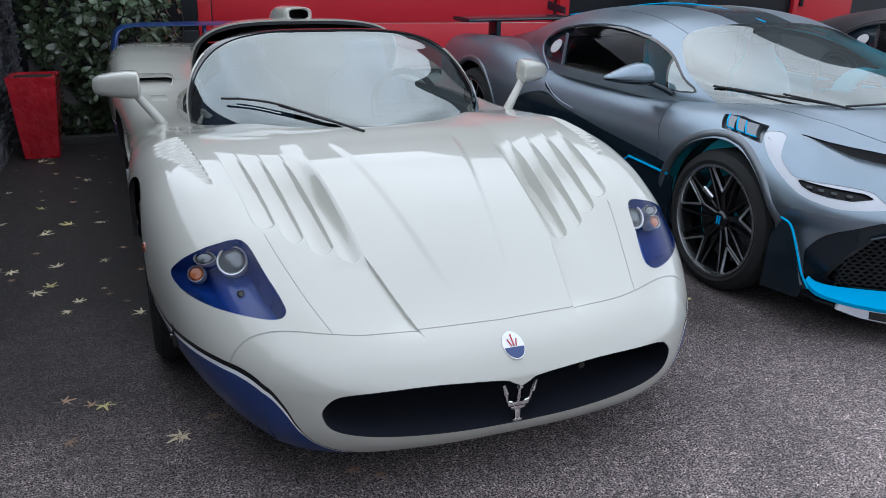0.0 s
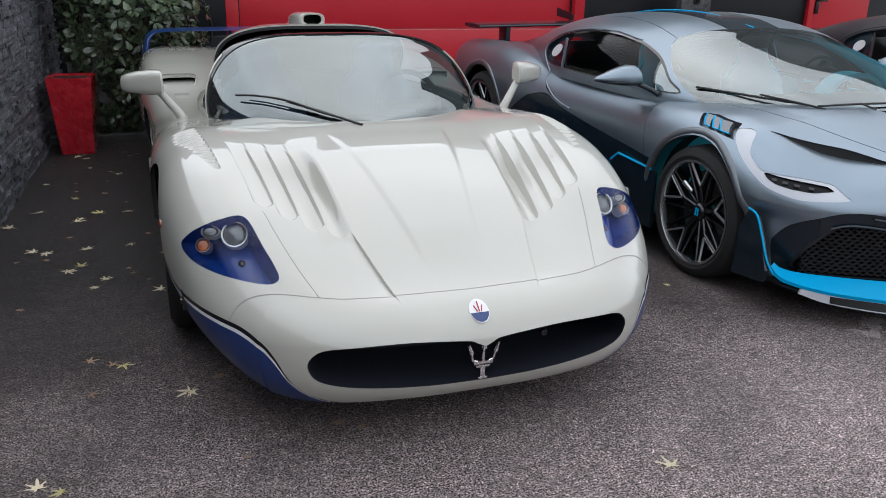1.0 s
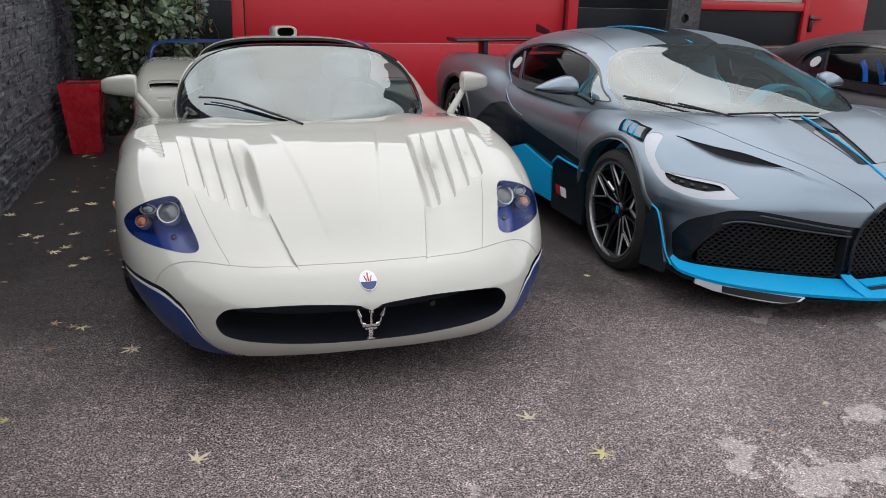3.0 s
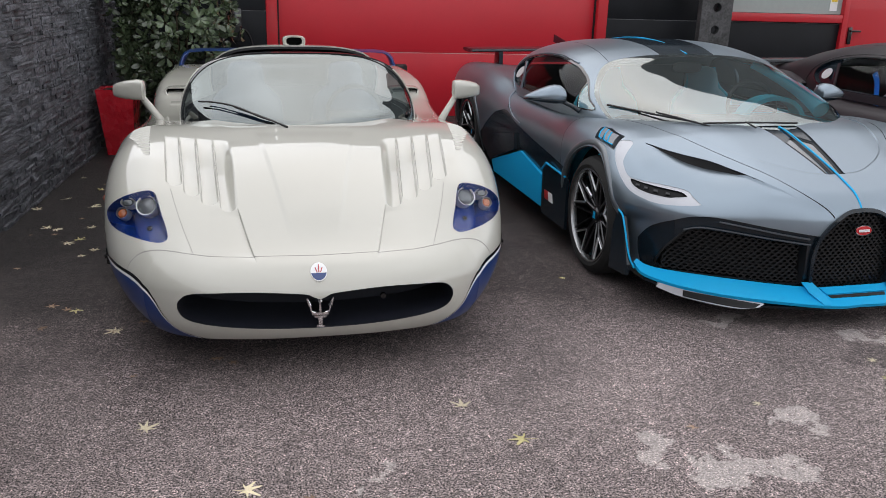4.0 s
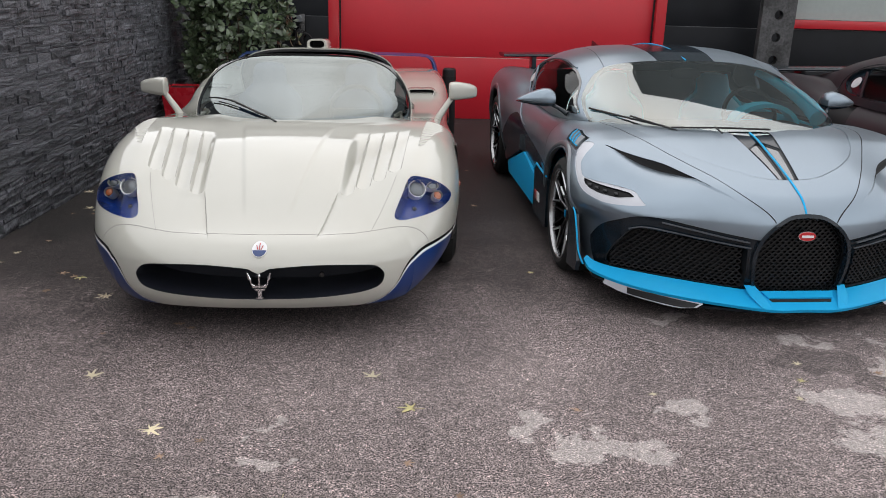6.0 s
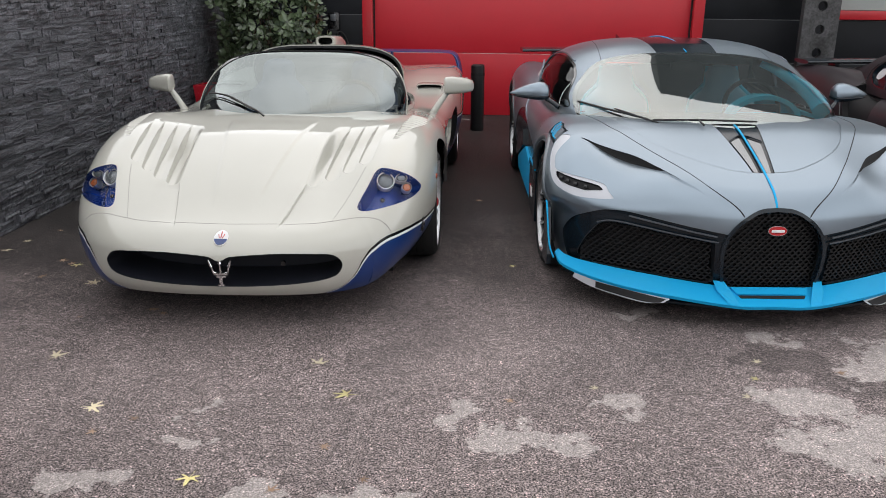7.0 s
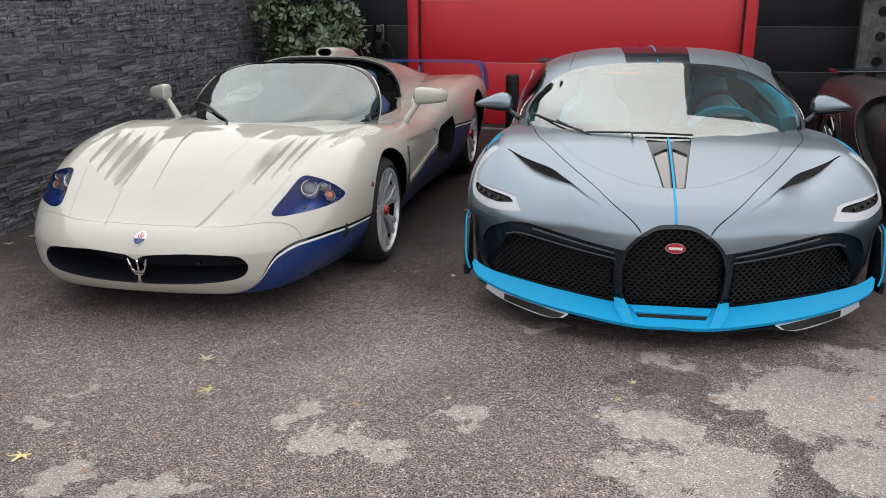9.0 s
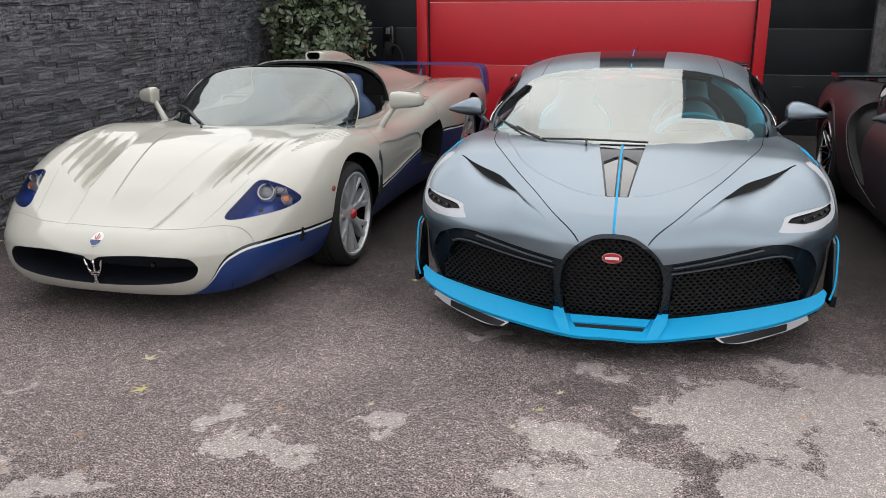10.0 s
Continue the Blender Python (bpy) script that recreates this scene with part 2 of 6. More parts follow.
def seg_dist(P, poly, closed=True):
    """Distance in the plane from the points P to a polyline."""
    q = np.vstack([poly, poly[:1]]) if closed else np.asarray(poly)
    best = np.full(len(P), 1e9)
    for a, b in zip(q[:-1], q[1:]):
        e = b - a
        t = np.clip(((P - a) @ e) / max(e @ e, 1e-12), 0, 1)
        best = np.minimum(best, np.hypot(*(P - a - t[:, None] * e).T))
    return best


def poly_sdf(P, poly):
    """Signed distance to a closed outline in the plane: negative inside."""
    d, inside = seg_dist(P, poly), np.zeros(len(P), bool)
    q = np.vstack([poly, poly[:1]])
    for a, b in zip(q[:-1], q[1:]):
        cross = (a[1] > P[:, 1]) != (b[1] > P[:, 1])
        with np.errstate(divide="ignore", invalid="ignore"):
            xi = a[0] + (P[:, 1] - a[1]) * (b[0] - a[0]) / (b[1] - a[1])
        inside ^= cross & (P[:, 0] < xi)
    return np.where(inside, -d, d)


def outline(*pts, n=6):
    return spline2(pts, n, closed=True)


class Shell:
    """One half (x >= 0) of a symmetric skin as triangles, which can be cut along level sets into labelled panels."""

    def __init__(self, V, T):
        key, first, back = np.unique(np.round(V, 5), axis=0, return_index=True, return_inverse=True)
        self.V, self.T = V[first].copy(), back.reshape(-1)[T]
        t = self.T
        self.T = t[(t[:, 0] != t[:, 1]) & (t[:, 1] != t[:, 2]) & (t[:, 0] != t[:, 2])]
        self.L = np.zeros(len(self.T), int)
        self.names = ["skin"]
        self.renormal()

    def renormal(self):
        a, b, c = (self.V[self.T[:, i]] for i in range(3))
        fn = np.cross(b - a, c - a)
        N = np.zeros_like(self.V)
        for i in range(3):
            np.add.at(N, self.T[:, i], fn)
        N[np.abs(self.V[:, 0]) < 1e-5, 0] = 0
        self.N = N / np.maximum(np.linalg.norm(N, axis=1, keepdims=True), 1e-12)

    def label(self, name):
        if name not in self.names:
            self.names.append(name)
        return self.names.index(name)

    def cut(self, new, f, only=None, where=None):
        """Faces of the labels 'only' in which f(V) < 0 become 'new', with the border cut exactly; without a new label they are only split."""
        lab = self.label(new) if new else 0
        sel = np.ones(len(self.T), bool) if only is None else np.isin(self.L, [self.label(o) for o in only])
        d = f(self.V)
        d = np.where(np.abs(d) < 1e-5, 1e-5, d)
        neg = d[self.T] < 0
        k = neg.sum(1)
        if new:
            self.L[sel & (k == 3)] = lab
        if where is not None:
            sel &= where(self.V)[self.T].any(1)
        mixed = np.where(sel & (k > 0) & (k < 3))[0]
        if not len(mixed):
            return
        t, g, old = self.T[mixed], neg[mixed], self.L[mixed]
        lone = np.where(g.sum(1) == 1, g.argmax(1), (~g).argmax(1))
        r = np.arange(len(t))
        A, B, C = t[r, lone], t[r, (lone + 1) % 3], t[r, (lone + 2) % 3]
        aneg = d[A] < 0
        edges = np.sort(np.vstack([np.c_[A, B], np.c_[A, C]]), axis=1)
        uniq, inv = np.unique(edges, axis=0, return_inverse=True)
        inv = inv.reshape(-1)
        p, q = uniq[:, 0], uniq[:, 1]
        w = (d[p] / (d[p] - d[q]))[:, None]
        base = len(self.V)
        self.V = np.vstack([self.V, self.V[p] + w * (self.V[q] - self.V[p])])
        n = self.N[p] + w * (self.N[q] - self.N[p])
        self.N = np.vstack([self.N, n / np.maximum(np.linalg.norm(n, axis=1, keepdims=True), 1e-12)])
        ab, ac = base + inv[:len(t)], base + inv[len(t):]
        one, rest = (np.where(aneg, lab, old), np.where(aneg, old, lab)) if new else (old, old)
        keep = np.ones(len(self.T), bool)
        keep[mixed] = False
        self.T = np.vstack([self.T[keep], np.c_[A, ab, ac], np.c_[ab, B, C], np.c_[ab, C, ac]])
        self.L = np.concatenate([self.L[keep], one, rest, rest])

    def groove(self, new, f, width, only, where=None):
        """A narrow band along f = 0."""
        self.cut(None, f, only, where)
        keep = where or (lambda V: np.ones(len(V), bool))
        self.cut(new, lambda V: np.where(keep(V), np.abs(f(V)) - width, 1.0), only)

    def take(self, names):
        """Vertices, normals, triangles of some labels, and the border edges in order of their faces."""
        T = self.T[np.isin(self.L, [self.label(n) for n in names])]
        used, inv = np.unique(T, return_inverse=True)
        T = inv.reshape(-1, 3)
        V, N = self.V[used], self.N[used]
        e = np.vstack([T[:, [0, 1]], T[:, [1, 2]], T[:, [2, 0]]])
        s = np.sort(e, axis=1)
        u, idx, cnt = np.unique(s, axis=0, return_index=True, return_counts=True)
        return V, N, T, e[idx[cnt == 1]]


def grid_tris(n, m, flip=False):
    i, j = np.meshgrid(np.arange(n - 1), np.arange(m - 1), indexing="ij")
    a = (i * m + j).ravel()
    b, c, d = a + 1, a + m + 1, a + m
    t = np.vstack([np.c_[a, d, c], np.c_[a, c, b]])
    return t[:, ::-1] if flip else t


def body_shell(nose, side, tail, top, zb, zl, radius, power, tuck, nu, nv, ns=14):
    """A car's lower body: plan outline (nose, side, tail; half), a top surface that rounds down to the waterline zb, and a skirt to zl."""
    def resample(pts, ts):
        q = spline2(pts, 24)
        s = np.r_[0, np.cumsum(np.hypot(*np.diff(q, axis=0).T))]
        return np.c_[np.interp(ts * s[-1], s, q[:, 0]), np.interp(ts * s[-1], s, q[:, 1])]
    tu = 1 - (1 - np.linspace(0, 1, nu)) ** 1.35
    tv = np.linspace(0, 1, nv)
    tv = 0.55 * tv + 0.45 * (tv ** 2.2)
    c0, c1 = resample(nose, tu), resample(tail[::-1], tu)
    d1 = resample(side, tv)
    y0, y1, yc, yd = nose[0][1], tail[-1][1], side[0][1], side[-1][1]
    d0 = np.c_[np.zeros(nv), y0 + (d1[:, 1] - yc) * (y1 - y0) / (yd - yc)]
    U, W = tu[None, :, None], tv[:, None, None]
    P = ((1 - W) * c0[None] + W * c1[None] + (1 - U) * d0[:, None] + U * d1[:, None]
         - ((1 - U) * (1 - W) * c0[0] + U * (1 - W) * c0[-1] + (1 - U) * W * c1[0] + U * W * c1[-1]))
    flat = P.reshape(-1, 2)
    rim = np.vstack([resample(nose, np.linspace(0, 1, 60)), resample(side, np.linspace(0, 1, 120))[1:], resample(tail, np.linspace(0, 1, 40))[1:]])
    d = seg_dist(flat, rim, closed=False)
    d = d.reshape(nv, nu)
    d[0], d[-1], d[:, -1] = 0, 0, 0
    d = d.ravel()
    x, y = flat.T
    zz, base = top(x, y), zb(x, y)
    n = power(x, y)
    prof = (1 - (1 - np.clip(d / radius(x, y), 0, 1)) ** n) ** (1 / n)
    z = base + (zz - base) * prof
    parts_v, parts_t, count = [np.c_[flat, z]], [grid_tris(nv, nu, True)], nv * nu
    grid = np.c_[flat, z].reshape(nv, nu, 3)
    ring = np.vstack([grid[0], grid[1:, -1], grid[-1, ::-1][1:]])
    tang = np.gradient(ring[:, :2], axis=0)
    out = np.c_[tang[:, 1], -tang[:, 0]]
    out /= np.maximum(np.hypot(*out.T), 1e-9)[:, None]
    out[0], out[-1] = (0, -1), (0, 1)
    k = np.linspace(0, 1, ns)
    zlow = zl(ring[:, 0], ring[:, 1])
    S = np.zeros((len(ring), ns, 3))
    S[:, :, 2] = ring[:, 2:3] + (zlow - ring[:, 2])[:, None] * k
    off = tuck(ring[:, 0][:, None], ring[:, 1][:, None], S[:, :, 2], k[None, :])
    S[:, :, 0] = np.maximum(ring[:, 0:1] + out[:, 0:1] * off, 0)
    S[:, :, 1] = ring[:, 1:2] + out[:, 1:2] * off
    S[0, :, 0] = S[-1, :, 0] = 0
    parts_v.append(S.reshape(-1, 3))
    parts_t.append(grid_tris(len(ring), ns, True) + count)
    return Shell(np.vstack(parts_v), np.vstack(parts_t))


def cabin_shell(ys, width, top, base, power, nu=90):
    """A car's upper body: superellipse sections from the base line up to the roof, one for each y."""
    a = np.linspace(0, math.pi / 2, nu)
    rows = []
    for y in ys:
        w, zt, zb_, n = width(y), top(y), base(y), power(y)
        rows.append(np.c_[w * np.sin(a) ** (2 / n), np.full(nu, y), zb_ + (zt - zb_) * np.cos(a) ** (2 / n)])
    V = np.vstack(rows)
    return Shell(V, grid_tris(len(ys), nu, True))
# ---- white coupe: shape ----
A_CENTRE = pchip([(-.2, .40), (0, .432), (.074, .458), (.18, .488), (.5, .616), (.7, .697), (.85, .748), (.97, .779), (1.1, .797), (1.36, .825), (1.6, .83), (2, .775),
                  (3, .80), (3.6, .84), (4.3, .85), (5.2, .80)])
A_FENDER = pchip([(-.2, .42), (0, .45), (.22, .502), (.32, .548), (.45, .622), (.59, .695), (.72, .742), (.86, .785), (1.1, .825), (1.35, .838),
                  (1.6, .815), (1.9, .782), (2.3, .765), (2.8, .785), (3.1, .83), (3.5, .868), (3.9, .88), (4.3, .875), (4.8, .84), (5.2, .81)])


def a_vent_lines(y):
    """The five long edges of the bonnet's air outlets, from the bonnet's side outwards."""
    t = (y - .45) / .69
    return [.321 + .059 * t, .404 + .066 * t, .482 + .070 * t, .552 + .080 * t, .628 + .075 * t]


A_VENT_ENDS = [.47, .515, .565, .62]


def a_vents(x, y):
    """Depth of the bonnet's air outlets: each floor sinks outwards from a thin rib and ends at the steep wall of the next one."""
    lines = a_vent_lines(y)
    depth = np.zeros_like(x)
    for i, e in enumerate(A_VENT_ENDS):
        lo, hi = lines[i], lines[i + 1]
        a, b, q = x - lo, hi - x, np.clip((x - lo) / (hi - lo), 0, 1)
        start = e + .028 * (2 * q - 1) ** 2
        inside = (a > 1e-4) & (b > 1e-4)
        floor_ = smooth(0, .046, a) if i == 0 else .70 * smooth(0, .006, a) + .30 * smooth(0, .06, a)
        wall = smooth(.0015, .009, b)
        along = smooth(0, .018, y - start) * (.30 + .70 * np.clip((y - start) / .36, 0, 1)) * (1 - smooth(.82, 1.15, y - .10 * (x - .5)))
        deep = (.060, .046, .042, .037)[i]
        depth = depth + np.where(inside, deep * wall * floor_ * along, 0)
    edge = .258 + .063 * (y - .181) / .272
    crease = .012 * np.exp(-np.clip(x - edge, 0, 9) / .06) * (x > edge + 1e-4) * smooth(.13, .22, y) * (1 - smooth(.44, .50, y))
    return depth + crease


def a_louvre_sides(y):
    return .735 + .06 * (y - .86) / .55, .765 + .135 * np.clip((y - .86) / .40, 0, 1)


def a_louvres(x, y):
    inner, outer = a_louvre_sides(y)
    inside = smooth(0, .005, x - inner) * smooth(0, .03, outer - x) * ((y > .861) & (y < 1.409))
    saw = ((y - .86) / .05) % 1.0
    return inside * .008 * np.where(saw < .8, saw / .8, (1 - saw) / .2)


def a_top(x, y):
    w = smooth(.42, .74, x)
    z = A_CENTRE(y) * (1 - w) + A_FENDER(y) * w
    z = z + .012 * (1 - (x / .45) ** 2).clip(0) * smooth(.2, .6, y) * (1 - smooth(1.3, 1.6, y))
    ridge = .08 + .14 * (y - .2) / .85
    z = z + .006 * (1 - smooth(ridge - .004, ridge + .022, x)) * smooth(.25, .5, y) * (1 - smooth(1.1, 1.25, y))
    return z


A_NOSE = [(0, 0), (.2, .004), (.4, .03), (.53, .068), (.63, .122), (.71, .187)]
A_SIDE = [(.71, .187), (.80, .305), (.87, .44), (.918, .60), (.955, .80), (.978, 1.0), (.99, 1.3), (1.0, 1.55), (.995, 1.9), (.985, 2.4), (1.0, 2.9),
          (1.04, 3.4), (1.05, 4.0), (1.03, 4.6), (.97, 5.0)]
A_TAIL = [(.97, 5.0), (.8, 5.1), (.4, 5.14), (0, 5.15)]
A_WATER = pchip([(-.1, .34), (0, .34), (.2, .35), (.5, .40), (.9, .46), (1.5, .52), (2.2, .56), (3, .58), (4, .60), (5.2, .6)])
A_ROUND = pchip([(-.1, .16), (.1, .16), (.3, .2), (.6, .24), (1.2, .27), (2, .2), (2.6, .17), (3, .13), (4, .16), (5.2, .16)])


def make_a_body():
    s = body_shell(A_NOSE, A_SIDE, A_TAIL, a_top, lambda x, y: A_WATER(y), lambda x, y: .165 + 0 * y,
                   lambda x, y: A_ROUND(y), lambda x, y: 2.25 + .55 * smooth(.35, .8, y),
                   lambda x, y, z, k: -.055 * k ** 3 - .08 * smooth(.1, .5, y) * k ** 1.6, 210, 330)
    bonnet = lambda V: (V[:, 1] > .1) & (V[:, 1] < 1.2) & (V[:, 0] > .2) & (V[:, 0] < .75) & (V[:, 2] > .45)
    for i in range(5):
        for off in (-.009, -.0015, .0, .006) if 0 < i < 4 else (.0, .012, .030) if i == 0 else (-.009, -.0015, .0):
            s.cut(None, lambda V: V[:, 0] - a_vent_lines(V[:, 1])[i] - off, where=lambda V: bonnet(V) & (V[:, 1] > .44))
    for off in (0, .003):
        s.cut(None, lambda V: V[:, 0] - (.258 + .063 * (V[:, 1] - .181) / .272) - off, where=lambda V: bonnet(V) & (V[:, 1] < .5))
    for e, i in zip(A_VENT_ENDS, range(4)):
        for off in (0, .009, .018):
            def end(V):
                l = a_vent_lines(V[:, 1])
                q = np.clip((V[:, 0] - l[i]) / (l[i + 1] - l[i]), 0, 1)
                return V[:, 1] - e - off - .028 * (2 * q - 1) ** 2
            s.cut(None, end, where=lambda V: bonnet(V) & (np.abs(V[:, 0] - a_vent_lines(V[:, 1])[i] - .035) < .05))
    wing = lambda V: (V[:, 1] > .84) & (V[:, 1] < 1.43) & (V[:, 0] > .70) & (V[:, 0] < .93) & (V[:, 2] > .65)
    for off in (0, .005):
        s.cut(None, lambda V: V[:, 0] - a_louvre_sides(V[:, 1])[0] - off, where=wing)
        s.cut(None, lambda V: a_louvre_sides(V[:, 1])[1] - V[:, 0] - off, where=wing)
    for k in range(12):
        for off in (0, .01):
            s.cut(None, lambda V: V[:, 1] - .86 - .05 * k + off, where=wing)
    x, y, z = s.V.T
    up = smooth(.42, .52, z)
    s.V[:, 2] -= (a_vents(x, y) + a_louvres(x, y)) * up
    s.renormal()
    return s


A_CAB_W = pchip([(1.36, .02), (1.40, .20), (1.47, .34), (1.58, .48), (1.75, .61), (1.96, .70), (2.3, .735), (2.6, .70), (2.85, .63), (3.1, .585), (3.6, .53), (4.2, .5), (4.9, .42)])
A_CAB_Z = pchip([(1.36, .832), (1.6, .912), (1.9, 1.013), (2.1, 1.088), (2.27, 1.145), (2.6, 1.158), (2.95, 1.150), (3.4, 1.105), (3.8, 1.05), (4.3, .95), (4.9, .86)])


def make_a_cabin():
    return cabin_shell(np.r_[np.linspace(1.361, 1.6, 26), np.linspace(1.61, 4.9, 150)], A_CAB_W, A_CAB_Z, lambda y: .76, lambda y: 2.3 + 1.2 * float(smooth(1.75, 2.5, y)))
# ---- grey hyper car: shape ----
B_CENTRE = pchip([(-.2, .53), (0, .603), (.12, .660), (.245, .711), (.5, .795), (.745, .860), (.95, .88), (1.3, .88), (2, .85), (3, .85), (3.8, .88), (4.6, .86)])
B_FENDER = pchip([(-.2, .50), (0, .54), (.2, .585), (.31, .628), (.45, .70), (.6, .77), (.75, .825), (.95, .85), (1.15, .845), (1.4, .825), (1.8, .80), (2.3, .79),
                  (2.8, .82), (3.2, .89), (3.6, .93), (4.0, .925), (4.6, .87)])


def b_top(x, y):
    w = smooth(.35, .88, x)
    z = B_CENTRE(y) * (1 - w) + B_FENDER(y) * w
    return z


B_BROW = pchip([(.26, .05), (.34, .125), (.42, .205), (.50, .325), (.595, .465), (.70, .56), (.77, .622), (.84, .69), (.95, .76)])
B_ARC = pchip([(0, .245), (.12, .258), (.29, .345), (.40, .44), (.50, .58), (.56, .72), (.62, .88), (.66, 1.1)])


def b_brow(x, y):
    """Depth of the hollow ahead of the brow line, deepest at the slot and running out along the crease."""
    d = np.clip(B_BROW(x) - y, 0, 9)
    deep = .036 * smooth(.46, .63, x) * (1 - smooth(.64, .86, x))
    crease = .010 * smooth(.30, .42, x) * (1 - smooth(.56, .66, x))
    return np.where(B_BROW(x) - y > 0, deep * np.exp(-(d / .17) ** 1.2) + crease * np.exp(-d / .07), 0)


def b_slot(x):
    """Width of the dark opening under the brow line; its inner run paints the crease's shade black."""
    return np.where((x > .42) & (x < .84), .0065 - .0055 * (1 - smooth(.42, .53, x)) + .013 * smooth(.53, .62, x) * (1 - smooth(.64, .80, x)), -.02)


B_NOSE = [(0, 0), (.16, .008), (.3, .035), (.5, .112), (.7, .215), (.84, .31)]
B_SIDE = [(.84, .31), (.95, .41), (1.02, .52), (1.045, .7), (1.04, .95), (1.03, 1.3), (1.005, 1.7), (1.0, 2.2), (1.01, 2.8), (1.03, 3.3), (1.035, 3.8), (.99, 4.3), (.93, 4.45)]
B_TAIL = [(.93, 4.45), (.7, 4.5), (.4, 4.52), (0, 4.53)]
B_WATER = pchip([(-.1, .50), (.1, .485), (.25, .50), (.45, .530), (.7, .545), (1.2, .58), (2, .55), (3, .6), (4.6, .65)])
B_ROUND = pchip([(-.1, .10), (.1, .12), (.4, .22), (.8, .26), (1.4, .2), (2.2, .16), (3, .22), (4.6, .22)])


def make_b_body():
    s = body_shell(B_NOSE, B_SIDE, B_TAIL, b_top, lambda x, y: B_WATER(y), lambda x, y: .14 + .02 * smooth(0, .5, y),
                      lambda x, y: B_ROUND(y), lambda x, y: 2.2 + .2 * smooth(.4, .9, y), lambda x, y, z, k: -.05 * k ** 3 - .06 * smooth(.5, 1.2, y) * k ** 2 - .035 * smooth(.27, .42, y) * (1 - smooth(.62, .8, y)) * smooth(0, .22, k), 190, 300)
    near = lambda V: (V[:, 0] > .24) & (V[:, 0] < .95) & (V[:, 1] < .85) & (V[:, 2] > .52)
    for off in (0, .006):
        s.cut(None, lambda V: B_BROW(V[:, 0]) - V[:, 1] - off, where=near)
    for off in (0, .006, .014):
        s.cut(None, lambda V: B_ARC(V[:, 0]) - V[:, 1] + off, where=lambda V: (V[:, 0] < .66) & (V[:, 1] < 1.0) & (V[:, 1] > .1) & (V[:, 2] > .6))
    x, y, z = s.V.T
    inner = y - B_ARC(x)
    s.V[:, 2] -= .007 * smooth(0, .014, inner) * np.exp(-np.clip(inner, 0, 9) / .16) * (x < .66) * smooth(.6, .66, z)
    d = B_BROW(x) - y
    s.V[:, 2] -= b_brow(x, y) * smooth(0, .006, d) * smooth(.5, .6, z)
    s.renormal()
    return s


B_CAB_W = pchip([(.73, .02), (.765, .24), (.84, .42), (.97, .575), (1.12, .69), (1.224, .755), (1.4, .82), (1.6, .868), (2.0, .90), (2.5, .90), (2.9, .86), (3.3, .74), (3.8, .55), (4.3, .4)])
B_CAB_Z = pchip([(.73, .852), (.95, .916), (1.2, .986), (1.5, 1.067), (1.75, 1.137), (1.87, 1.172), (1.90, 1.179), (2.1, 1.215), (2.4, 1.232), (2.8, 1.212), (3.3, 1.13), (3.8, 1.0), (4.3, .9)])


def make_b_cabin():
    return cabin_shell(np.r_[np.linspace(.731, 1.0, 28), np.linspace(1.01, 4.3, 150)], B_CAB_W, B_CAB_Z, lambda y: .80, lambda y: 2.5 + .45 * float(smooth(1.7, 2.3, y)))

# ---- white coupe: parts ----
def wheel_part(parent, x, y, z, radius, width, rim_r, rim_mat, spokes, side, steer=0.0):
    """A wheel as a part: barrel with tyre, rim lip, spokes, hub and brake disc; its face looks along +x * side."""
    V, F = lathe([(rim_r - .012, 0), (rim_r - .012, -width * .5), (rim_r - .03, -width * .8), (rim_r - .005, -width)], 56)
    wheel = mesh_ob("wheel", V, F, DARKALLOY, parent, sharp=30)
    wheel.matrix_local = pose(x, y, z, 0, 0, (0 if side > 0 else 180) + steer)
    w, r = width, radius
    prof = [(rim_r - .004, -.006), (rim_r + .012, .004), (rim_r + .3 * (r - rim_r), .010), (r - .035, .004), (r - .012, -.012), (r - .002, -.035)]
    for g in (.30, .45, .60, .75):
        prof += [(r, -w * g + .012), (r, -w * g + .004), (r - .007, -w * g + .003), (r - .007, -w * g - .003), (r, -w * g - .004)]
    prof += [(r - .002, -w + .035), (r - .012, -w + .012), (r - .035, -w - .004), (rim_r, -w)]
    V, F = lathe(prof, 72)
    mesh_ob("tyre", V, F, RUBBER, wheel, sharp=28)
    V, F = lathe([(rim_r - .006, -.012), (rim_r + .004, -.004), (rim_r + .002, .004), (rim_r - .010, .004), (rim_r - .016, -.010), (rim_r - .016, -.03)], 56)
    mesh_ob("rim_lip", V, F, rim_mat if rim_mat is SILVER else RIMGREY, wheel, sharp=30)
    V, F = lathe([(.05, -.11), (rim_r * .78, -.11), (rim_r * .78, -.14), (.05, -.14)], 48)
    mesh_ob("brake_disc", V, F, DISC, wheel, sharp=30)
    bm = bmesh.new()
    box(bm, -.16, -.085, .06, rim_r * .82, -.09, .09, .015)
    part("brake_caliper", bm, CALIPER if rim_mat is not SILVER else SHADE, wheel)
    spokes(wheel, rim_r)
    return wheel


